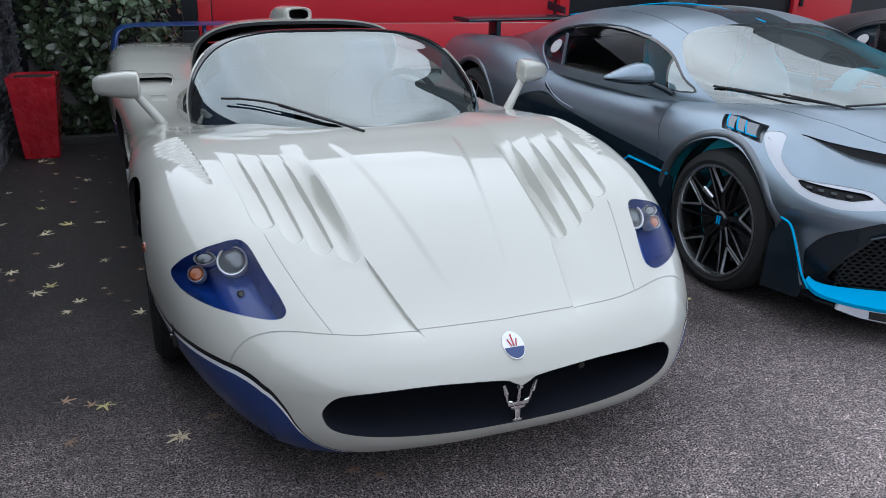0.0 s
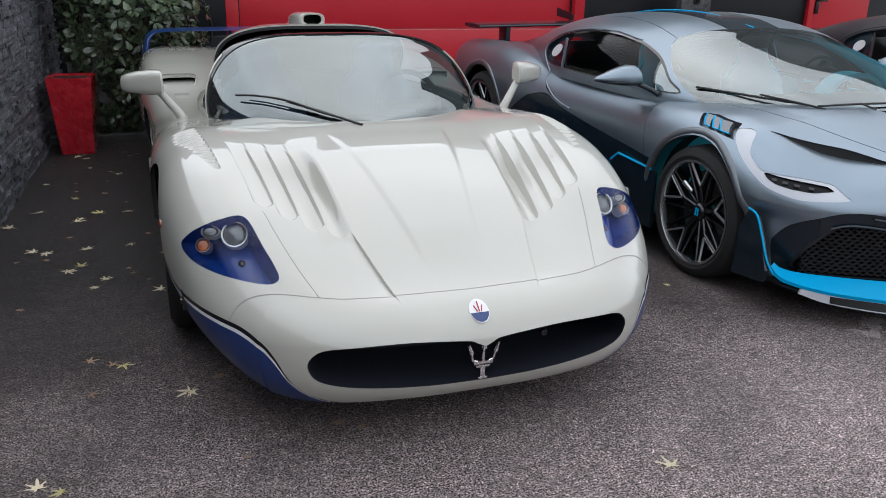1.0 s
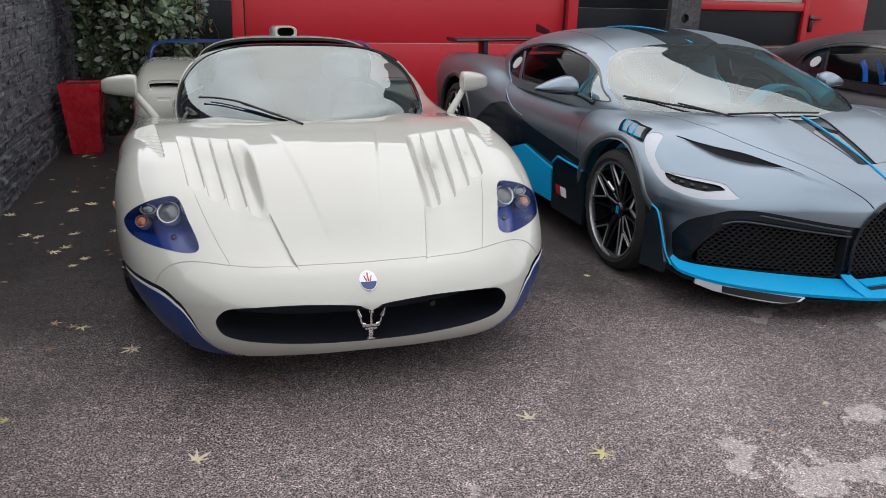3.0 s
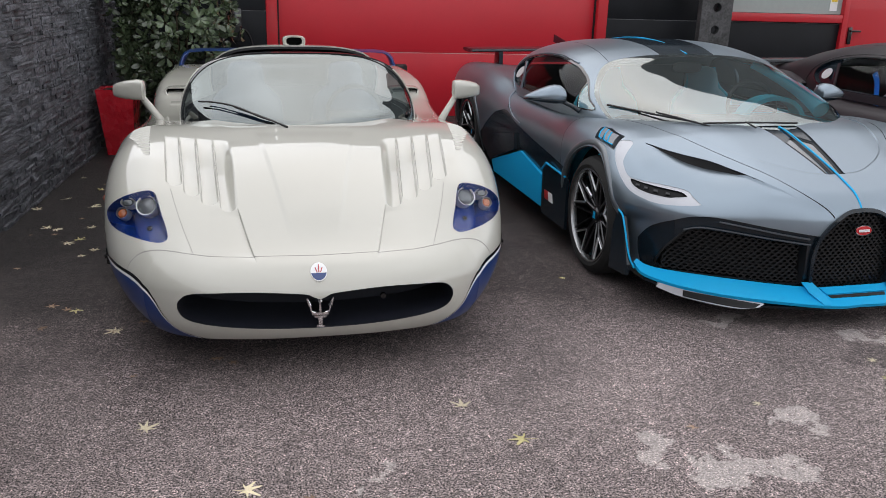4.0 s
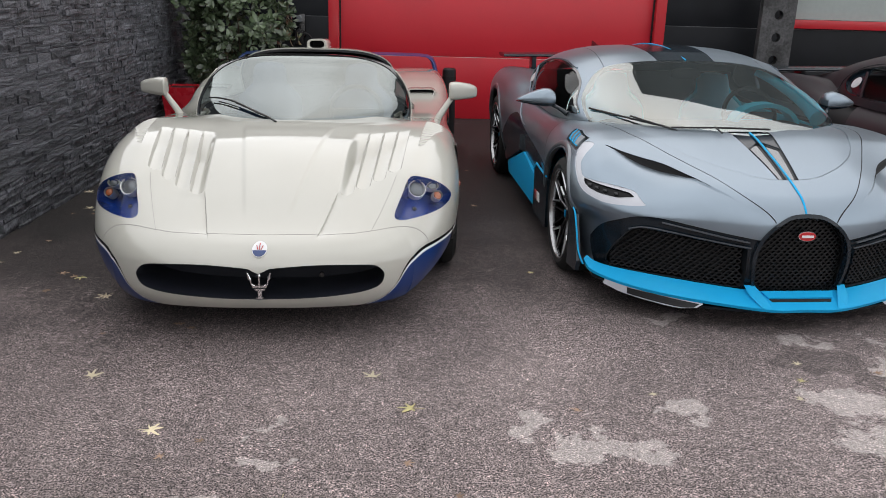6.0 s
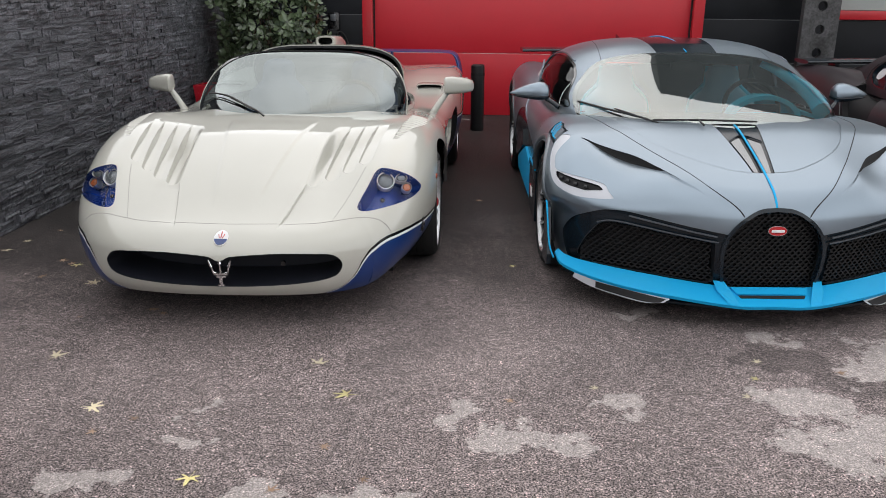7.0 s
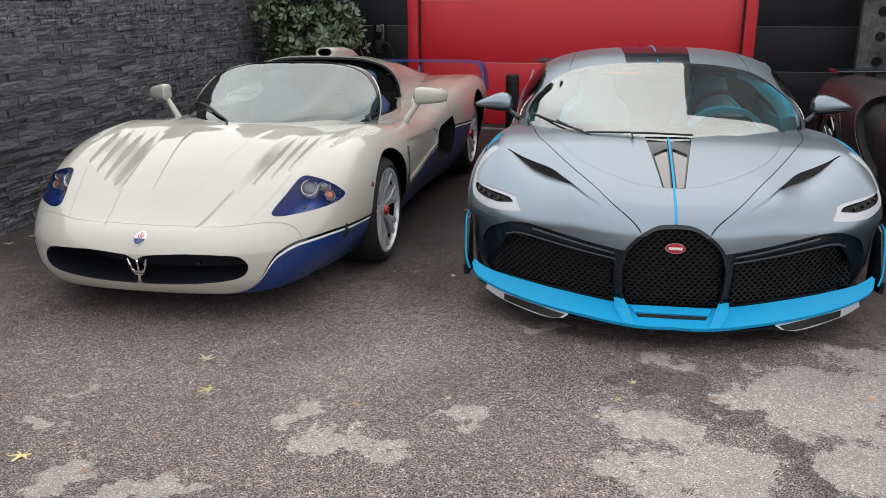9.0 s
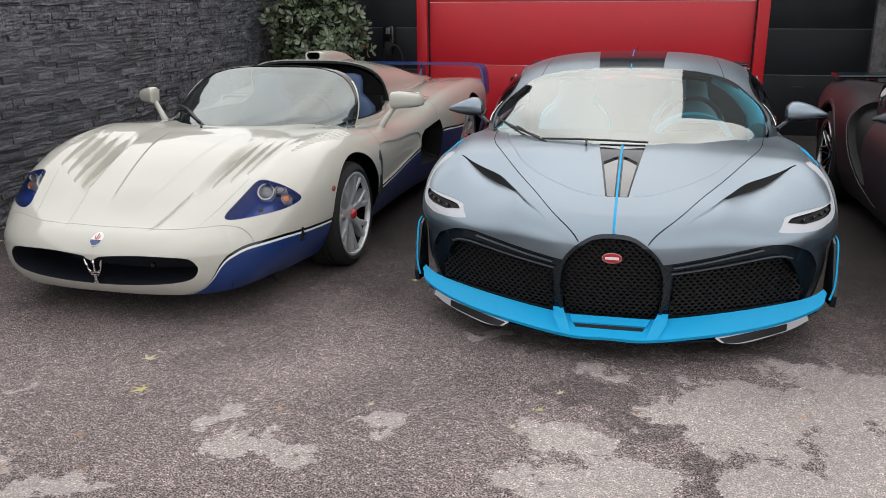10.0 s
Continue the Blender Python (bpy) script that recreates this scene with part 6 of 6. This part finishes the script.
door = thing("door_1", "red sectional garage door, closed", "garage door", FACADE, kind="structure")
for z0, z1 in ((.10, .826), (.832, 1.55), (1.556, 2.275), (2.281, 2.5)):
    facade_part("door_panel", (-.03, 3.69, 6.478, 6.53, z0, z1), DOORRED, door, .006)
facade_part("jamb", (-.152, -.03, 6.38, 6.55, .085, 2.5), FRAMERED, door, .005)
facade_part("jamb", (3.69, 3.812, 6.38, 6.55, .085, 2.5), FRAMERED, door, .005)
facade_part("seal", (-.03, -.012, 6.455, 6.478, .09, 2.5), SHADE, door, .002)
facade_part("seal", (3.672, 3.69, 6.455, 6.478, .09, 2.5), SHADE, door, .002)
facade_part("bottom_seal", (-.03, 3.69, 6.49, 6.545, .085, .105), SHADE, door, .002)
facade_part("sill", (-.3, 3.95, 6.12, 6.46, .02, .090), CONCRETE, door, .008)

win = thing("window_1", "red-framed frosted window over a dark panel", "window", FACADE, kind="structure")
facade_part("pane", (5.32, 6.95, 6.40, 6.42, 1.38, 2.3), FROST, win, 0)
facade_part("bottom_rail", (5.20, 6.95, 6.34, 6.42, 1.275, 1.375), FRAMERED, win, .006)
facade_part("stile", (5.24, 5.32, 6.34, 6.42, 1.375, 2.3), FRAMERED, win, .006)
facade_part("top_rail", (5.20, 6.95, 6.34, 6.42, 2.3, 2.4), FRAMERED, win, .006)
facade_part("notice", (6.78, 6.88, 6.393, 6.399, 1.42, 1.60), WHITE, win, 0)
facade_part("yellow_notice", (6.79, 6.87, 6.388, 6.392, 1.53, 1.595), mat("yellow_card", (.7, .5, .03), .6), win, 0)
door2 = thing("door_2", "red side door beside the window", "door", FACADE, kind="structure")
facade_part("leaf", (7.02, 7.95, 6.37, 6.42, .09, 2.2), FRAMERED, door2, .006)
facade_part("frame", (6.95, 7.02, 6.33, 6.42, .09, 2.3), FRAMERED, door2, .005)
facade_part("handle", (7.08, 7.22, 6.31, 6.345, 1.17, 1.195), BLACK, door2, .006)
facade_part("lock_plate", (7.07, 7.12, 6.345, 6.37, 1.02, 1.23), BLACK, door2, .004)


def holed_post():
    """An upright steel plate post with round holes."""
    V, F = [], []
    x0, x1, hw, y0, y1 = 4.76, 5.15, .195, 5.90, 5.99
    holes = [.42, .675, .93, 1.18, 1.43, 1.68, 1.93, 2.18, 2.43]
    c = (x0 + x1) / 2
    half = .125
    n = 24

    def ring(cz, y):
        a = np.arange(n) * 2 * math.pi / n + math.pi / 4
        out = []
        for t in a:
            co, si = math.cos(t), math.sin(t)
            k = 1 / max(abs(co), abs(si))
            out.append((c + hw * co * k, y, cz + half * si * k))
        inn = [(c + .052 * math.cos(t), y, cz + .052 * math.sin(t)) for t in a]
        return out + inn
    for cz in holes:
        b0 = len(V)
        V += ring(cz, y0) + ring(cz, y1)
        for i in range(n):
            j = (i + 1) % n
            F.append((b0 + i, b0 + n + i, b0 + n + j, b0 + j)[::-1])
            F.append((b0 + 2 * n + i, b0 + 2 * n + j, b0 + 3 * n + j, b0 + 3 * n + i)[::-1])
            F.append((b0 + n + i, b0 + 3 * n + i, b0 + 3 * n + j, b0 + n + j)[::-1])
            if abs(abs(V[b0 + i][0] - c) - hw) < 1e-5 and abs(abs(V[b0 + j][0] - c) - hw) < 1e-5:
                F.append((b0 + i, b0 + j, b0 + 2 * n + j, b0 + 2 * n + i)[::-1])
    z0, z1 = holes[0] - half, holes[-1] + half
    for a, b_ in ((.05, z0), (z1, 2.9)):
        k = len(V)
        V += [(x, y, z) for z in (a, b_) for y in (y0, y1) for x in (x0, x1)]
        F += [tuple(k + i for i in f) for f in ((0, 1, 5, 4), (1, 3, 7, 5), (3, 2, 6, 7), (2, 0, 4, 6), (4, 5, 7, 6) if a > 1 else (0, 2, 3, 1))]
    bm = bmesh.new()
    pv = [bm.verts.new(v) for v in V]
    for f in F:
        bm.faces.new([pv[i] for i in f])
    bmesh.ops.remove_doubles(bm, verts=bm.verts, dist=.0005)
    return tagged(part("steel_post", bm, POSTSTEEL, smooth_angle=0), "weathered grey steel post with a row of round holes", "post")


post = holed_post()
post.matrix_world = FACADE

# ---- bollard, charging point, planters ----
bol = thing("bollard", "black steel bollard in front of the red door", "bollard", pose(1.16, 5.62, ramp_z(5.62)))
V, F = lathe([(0, .72), (.055, .72), (.072, .705), (.074, .68), (.074, .0)], 32)
V = np.array(V)[:, [1, 2, 0]]
mesh_ob("post", V, F, BLACK_SATIN := mat("black_powder_coat", (.008, .008, .009), .4, grain=.2, grain_scale=300), bol, sharp=35)
V, F = lathe([(.074, .60), (.0755, .60), (.0755, .63), (.074, .63)], 32)
mesh_ob("band", np.array(V)[:, [1, 2, 0]], F, SHADE, bol, sharp=35)

ch = thing("charging_point", "black wall charging point with a hanging cable", "charger", FACADE @ pose(-.475, 6.385, 1.12))
bm = bmesh.new()
box(bm, -.07, .07, -.13, 0, -.10, .17, .025)
part("housing", bm, BLACK, ch)
bm = bmesh.new()
box(bm, -.045, .045, -.16, -.12, -.17, -.02, .018)
part("holster", bm, SHADE, ch)
bm = bmesh.new()
box(bm, -.03, .03, -.137, -.128, .07, .15, .006)
part("display", bm, LAMPGLASS, ch)
V, F = tube(spline2([(.02, -.15, -.15), (.06, -.16, -.05), (.13, -.12, -.10), (.17, -.10, -.28), (.10, -.10, -.60), (-.04, -.10, -.72), (-.12, -.09, -.5), (-.06, -.08, -.1)], 8), .012, 8)
mesh_ob("cable", V, F, SHADE, ch, sharp=60)

PLANTRED = mat("red_glazed_planter", (.52, .012, .024), .25, coat=.7, coat_rough=.1, grain=.05, grain_scale=60, stain=.12, stain_scale=7, bump_h=.02, bump_scale=11)
PLANTERFILL = mat("dark_planter_fill", (.02, .015, .012), .95, grain=.4, grain_scale=60)


def planter(name, label, x, y, w_top, w_bot, h, turn):
    p = thing(name, label, "planter", pose(x, y, ramp_z(y), 0, 0, turn))
    bm = bmesh.new()
    n = 10
    rows = []
    for k in range(n + 1):
        t = k / n
        w = (w_bot + (w_top - w_bot) * t) / 2
        rows.append([bm.verts.new((sx * w, sy * w, h * t)) for sx, sy in ((-1, -1), (1, -1), (1, 1), (-1, 1))])
    wi = w_top / 2 - .034
    rows.append([bm.verts.new((sx * wi, sy * wi, h)) for sx, sy in ((-1, -1), (1, -1), (1, 1), (-1, 1))])
    rows.append([bm.verts.new((sx * wi * .97, sy * wi * .97, h - .26)) for sx, sy in ((-1, -1), (1, -1), (1, 1), (-1, 1))])
    for a, b_ in zip(rows[:-1], rows[1:]):
        for i in range(4):
            j = (i + 1) % 4
            bm.faces.new((a[i], a[j], b_[j], b_[i]))
    bm.faces.new(rows[0][::-1])
    part("pot", bm, PLANTRED, p, smooth_angle=20)
    # dark block under the rim: shrub earth, and painted shade in the empty planter
    bm = bmesh.new()
    box(bm, -wi * .97, wi * .97, -wi * .97, wi * .97, h - .28, h - .014, .004)
    part("soil", bm, PLANTERFILL, p)
    return p


planter("tall_planter", "tall tapered red glazed planter with a dark opening, beside the stone wall", -1.555, 4.92, .328, .236, .60, -3)
planter("shrub_planter", "tapered red glazed planter holding the shrub", -.86, 5.47, .36, .26, .50, 6)
grey = box_part("grey_pedestal", (-1.62, -1.25, 5.45, 5.75, .05, .90), CONCRETE, bevel=.01)
tagged(grey, "plain grey concrete pedestal behind the shrub", "pedestal")
tagged(box_part("kerb", (-1.86, -.75, 5.15, 5.27, 0, .085), KERBSTONE, bevel=.012), "low dark concrete kerb before the planting", "kerb", kind="structure")

# shrub
BARK = mat("shrub_bark", (.06, .045, .03), .9, grain=.3, grain_scale=60, bump_h=.003, bump_scale=60)
LEAF = mat("glossy_leaf", (.066, .094, .048), .30, coat=.5, coat_rough=.2, grain=.2, grain_scale=40, spread=.45)
rng = random.Random(7)
shrub = thing("evergreen_shrub", "evergreen shrub with glossy oval leaves, beside the stone wall", "shrub", pose(-1.05, 5.45, .45))


def whorl_mesh(seed):
    r = random.Random(seed)
    V, F = [], []
    count = r.randint(6, 8)
    for i in range(count):
        a = i * 2.4 + r.uniform(-.3, .3)
        droop = r.uniform(-.25, .75) if i < 6 else 1.1
        L, W = r.uniform(.060, .092), r.uniform(.016, .022)
        d = Vector((math.cos(a) * math.cos(droop), math.sin(a) * math.cos(droop), math.sin(droop)))
        s = Vector((-math.sin(a), math.cos(a), r.uniform(-.3, .3))).normalized()
        nrm = d.cross(s)
        k = len(V)
        for t, w, dn in ((.05, .15, 0), (.3, .62, .004), (.6, 1.0, .0), (.85, .8, -.006), (1.0, .12, -.014)):
            c = d * (L * t + .008) + nrm * -dn
            V += [tuple(c - s * W * w + nrm * -.004 * w), tuple(c), tuple(c + s * W * w + nrm * -.004 * w)]
        for j in range(4):
            for q in range(2):
                o = k + j * 3 + q
                F.append((o, o + 1, o + 4, o + 3))
    return V, F


whorls = []
for sdd in range(8):
    V, F = whorl_mesh(sdd)
    me = bpy.data.meshes.new("leaf_whorl")
    me.from_pydata(V, [], F)
    me.materials.append(LEAF)
    me.shade_smooth()
    whorls.append(me)
stems = []
for k in range(9):
    a = k * 2.4
    tip = Vector((.42 * math.cos(a) * rng.uniform(.5, 1), .26 * math.sin(a) * rng.uniform(.5, 1), rng.uniform(.8, 1.5)))
    p = spline2([(0, 0, -.1), (tip.x * .2, tip.y * .2, .3), (tip.x * .7, tip.y * .7, tip.z * .65), tuple(tip)], 5)
    V, F = tube(p, .02, 7, taper=np.linspace(.020, .006, len(p)))
    mesh_ob("stem", V, F, BARK, shrub, sharp=60)
placed = 0
while placed < 290:
    u = Vector((rng.gauss(0, 1), rng.gauss(0, 1), rng.gauss(0, 1))).normalized()
    z = .62 + u.z * .95
    width = .60 * (1 - .35 * max(0, (z - .9))) * (.9 if z > .15 else .55)
    lump = 1 + .22 * noise.noise(u * 2.3 + Vector((3, 1, 5)))
    p = Vector((u.x * width * lump, u.y * .36 * lump, z)) * rng.uniform(.80, 1.04)
    if u.y > .55 or p.z < -.36 or -1.05 + p.x < -1.80:
        continue
    ob = new("leaf_whorl", whorls[placed % 8])
    ob.parent = shrub
    out = Vector((u.x, u.y * 1.2 - .25, u.z * .6 + .35)).normalized()
    ob.matrix_local = Matrix.Translation(p) @ out.to_track_quat("Z", "Y").to_matrix().to_4x4() @ pose(0, 0, 0, 0, 0, rng.uniform(0, 360)) @ Matrix.Scale(rng.uniform(.85, 1.3), 4)
    placed += 1

inner_v, inner_f, count = [], [], 0
for k in range(420):
    V, F = whorl_mesh(k % 8)
    z = rng.uniform(-.42, 1.35)
    p = Vector((rng.uniform(-.58, .50) * (1 - .25 * max(0, z - .8)), rng.uniform(-.22, .20), z))
    turn = pose(*p, rng.uniform(-70, 70), rng.uniform(-70, 70), rng.uniform(0, 360)) @ Matrix.Scale(rng.uniform(.9, 1.3), 4)
    inner_v += [tuple(turn @ Vector(v)) for v in V]
    inner_f += [tuple(i + count for i in f) for f in F]
    count += len(V)
tagged(mesh_ob("inner_foliage", inner_v, inner_f, LEAF, shrub, sharp=60), kind="stuff")

# ---- fallen leaves ----
LEAFCOL = [mat("yellow_dry_leaf", (.60, .53, .25), .7, grain=.25, grain_scale=60, spread=.25), mat("pale_dry_leaf", (.68, .60, .42), .75, grain=.2, grain_scale=60, spread=.2),
           mat("brown_dry_leaf", (.38, .25, .17), .75, grain=.3, grain_scale=60, spread=.35)]


def maple(seed):
    """A small lobed leaf with a stalk, slightly curled."""
    r = random.Random(seed)
    V, F = [(0, 0, .004)], []
    pts = []
    lobes = [-2.2, -1.15, -.42, .42, 1.15, 2.2] if seed % 2 else [-1.9, -.95, 0, .95, 1.9]
    lens = [.55, .85, 1, 1, .85, .55] if seed % 2 else [.6, .9, 1.1, .9, .6]
    for i, (a, L) in enumerate(zip(lobes, lens)):
        L *= r.uniform(.85, 1.1)
        pts += [(a - .20, .50 * L), (a - .10, .78 * L), (a, L), (a + .10, .78 * L), (a + .20, .50 * L)]
        if i < len(lobes) - 1:
            pts.append(((a + lobes[i + 1]) / 2, .30))
    curl = r.uniform(.10, .5)
    for a, q in pts:
        x, y = q * math.sin(a), q * math.cos(a)
        V.append((x, y, .02 + curl * .28 * q * q * abs(math.sin(a * 1.5 + seed)) + r.uniform(0, .05)))
    n = len(pts)
    F = [(0, i + 1, i + 2) for i in range(n - 1)]
    k = len(V)
    V += [(-.02, 0, .01), (.02, 0, .01), (r.uniform(-.3, .3), -.85, .05), (0, 0, .05)]
    F += [(k, k + 2, k + 1), (k, k + 3, k + 2), (k + 3, k + 1, k + 2)]
    V2 = [(x, y, z - .012) for x, y, z in V]
    F2 = [tuple(i + len(V) for i in f[::-1]) for f in F]
    return V + V2, F + F2


leaf_meshes = {}
for c in range(3):
    for s_ in range(5):
        V, F = maple(s_ + 5 * c)
        me = bpy.data.meshes.new("fallen_leaf")
        me.from_pydata(V, [], F)
        me.materials.append(LEAFCOL[c])
        leaf_meshes[c, s_] = me
YELLOW = [(-1.5, 3.48), (-1.33, 3.11), (-1.39, 2.14), (2.4, -.38), (.26, -1.23), (-1.16, .92), (-1.32, .11), (.693, -.61), (1.421, 1.045)]
PALE = [(-1.46, 2.96), (-1.58, 2.4), (-1.14, 2.44), (-1.3, 1.81), (-1.0, 1.7), (-.29, -.77), (2.46, -.21), (-1.74, 1.17), (-1.7, 1.36), (-1.64, 2.44), (-1.39, .15), (-.92, .63), (.526, -.331), (1.711, -.498), (2.318, -.543), (-.664, -.32), (-1.434, 3.007), (-1.16, 3.10), (-1.82, 2.93)]
BROWN = [(-1.29, .99), (-1.27, .71), (-.81, .73), (-.43, .26), (-.37, .21), (-.08, -.85), (.67, -1.01), (.55, -1.29), (-.2, -.95), (2.778, -.302), (-1.18, 3.32), (-1.3, 4.19), (-1.53, 3.89), (-1.2, .93),
         (-.94, .63), (1.36, -.63), (.84, -1.21), (-.45, .258), (3.41, -.19), (-.98, 2.24), (-.773, .127), (1.2, 2.6), (1.25, 3.9), (-1.1, 4.0), (-1.45, 4.35)]
# a thin litter of small leaves along the stone wall
litter = random.Random(5)
for k in range(26):
    (BROWN if k % 3 else PALE).append((round(litter.uniform(-1.72, -.98), 2), round(1.2 + 3.7 * litter.random() ** .8, 2)))
LABELS = ("yellow fallen leaf lying on the asphalt", "pale dry fallen leaf lying on the asphalt", "small brown fallen leaf lying on the asphalt")
k = 0
for c, spots in enumerate((YELLOW, PALE, BROWN)):
    for x, y in spots:
        ob = tagged(new("fallen_leaf", leaf_meshes[c, k % 5]), LABELS[c], "leaf", "fallen leaves")
        big = y < -.2 and x < 1.2 and c < 2
        sc = rng.uniform(.056, .068) if big else rng.uniform(.028, .036) if x > 1.2 else rng.uniform(.036, .060) if c < 2 else rng.uniform(.020, .040)
        ob.matrix_world = pose(x, y, ramp_z(y) + .0012, rng.uniform(-6, 6), rng.uniform(-6, 6), rng.uniform(0, 360)) @ Matrix.Scale(sc, 4)
        k += 1

# ---- unseen wall added behind the camera: closes the yard, shapes reflections and horizon light ----
tagged(box_part("wall_south", (-30, 30, -14.3, -14, 0, 2.6), mat("plain_wall", (.30, .29, .27), .8, grain=.1, grain_scale=20, stain=.2, stain_scale=1), bevel=0), "plain rendered wall added unseen behind the camera", "wall", kind="structure")

# ---- the stone wall ----
STONE = mat("dark_slate", (.142, .146, .163), .55, grain=.6, grain_scale=34, stain=.5, stain_scale=7, bump_h=.008, bump_scale=60, spread=.4)
SLATE_WALL = pose(-1.985, 0, 0, 0, 0, -2.1)
sw = thing("wall_left", "dark split-face slate boundary wall", "wall", SLATE_WALL, kind="structure")
box_part("core", (-.35, -.03, -8, 6.45, 0, 1.80), SHADE, sw, bevel=0)
box_part("coping", (-.37, .03, -8, 6.45, 1.80, 1.86), STONE, sw, bevel=.01)


def slate_mesh(seed):
    """One split stone: a unit block with a rough, bevelled face towards +x."""
    r = random.Random(seed)
    ny, nz = 5, 4
    V, F = [], []
    for i in range(ny):
        for j in range(nz):
            edge = i in (0, ny - 1) or j in (0, nz - 1)
            x = (r.uniform(-.28, .02) if edge else r.uniform(-.30, .55)) + .25 * (i / (ny - 1) - .5) * (1 if seed % 2 else -1)
            V.append((x, i / (ny - 1) - .5 + (0 if edge else r.uniform(-.05, .05)), j / (nz - 1) - .5 + (0 if edge else r.uniform(-.08, .08))))
    F = [(i * nz + j, (i + 1) * nz + j, (i + 1) * nz + j + 1, i * nz + j + 1) for i in range(ny - 1) for j in range(nz - 1)]
    rim = [i * nz for i in range(ny)] + [(ny - 1) * nz + j for j in range(1, nz)] + [i * nz + nz - 1 for i in range(ny - 2, -1, -1)] + [j for j in range(nz - 2, 0, -1)]
    k = len(V)
    V += [(-3.0, V[i][1], V[i][2]) for i in rim]
    m_ = len(rim)
    F += [(rim[(i + 1) % m_], rim[i], k + i, k + (i + 1) % m_) for i in range(m_)]
    return V, F


slates = []
for sdd in range(12):
    V, F = slate_mesh(sdd)
    me = bpy.data.meshes.new("stone")
    me.from_pydata(V, [], F)
    me.materials.append(STONE)
    slates.append((me, np.array(V), F))
rng = random.Random(21)
z, near, rest_v, rest_f, base = 0.0, [], [], [], 0
while z < 1.79:
    h = rng.choice((.022, .028, .034, .042, .054))
    y = -2.2 - rng.uniform(0, .2)
    while y < 6.42:
        L = rng.uniform(.09, .36)
        out = rng.uniform(-.010, .015)
        i = rng.randrange(12)
        m_ = pose(out, y + L / 2, z + h / 2, rng.uniform(-1, 1), 0, rng.uniform(-2, 2)) @ Matrix.Diagonal((.016, L - .002, h - .0012, 1))
        if .9 < y < 3.0 and .30 < z < 1.32 and len(near) < 300:
            near.append((i, m_))
        else:
            a = np.array(m_)
            v = slates[i][1] @ a[:3, :3].T + a[:3, 3]
            rest_v.append(v)
            rest_f += [tuple(q + base for q in f) for f in slates[i][2]]
            base += len(v)
        y += L
    z += h
tagged(mesh_ob("stonework", np.vstack(rest_v), rest_f, STONE, sw), kind="stuff")
for i, m_ in near:
    ob = new("stone", slates[i][0])
    ob.parent = sw
    ob.matrix_local = m_
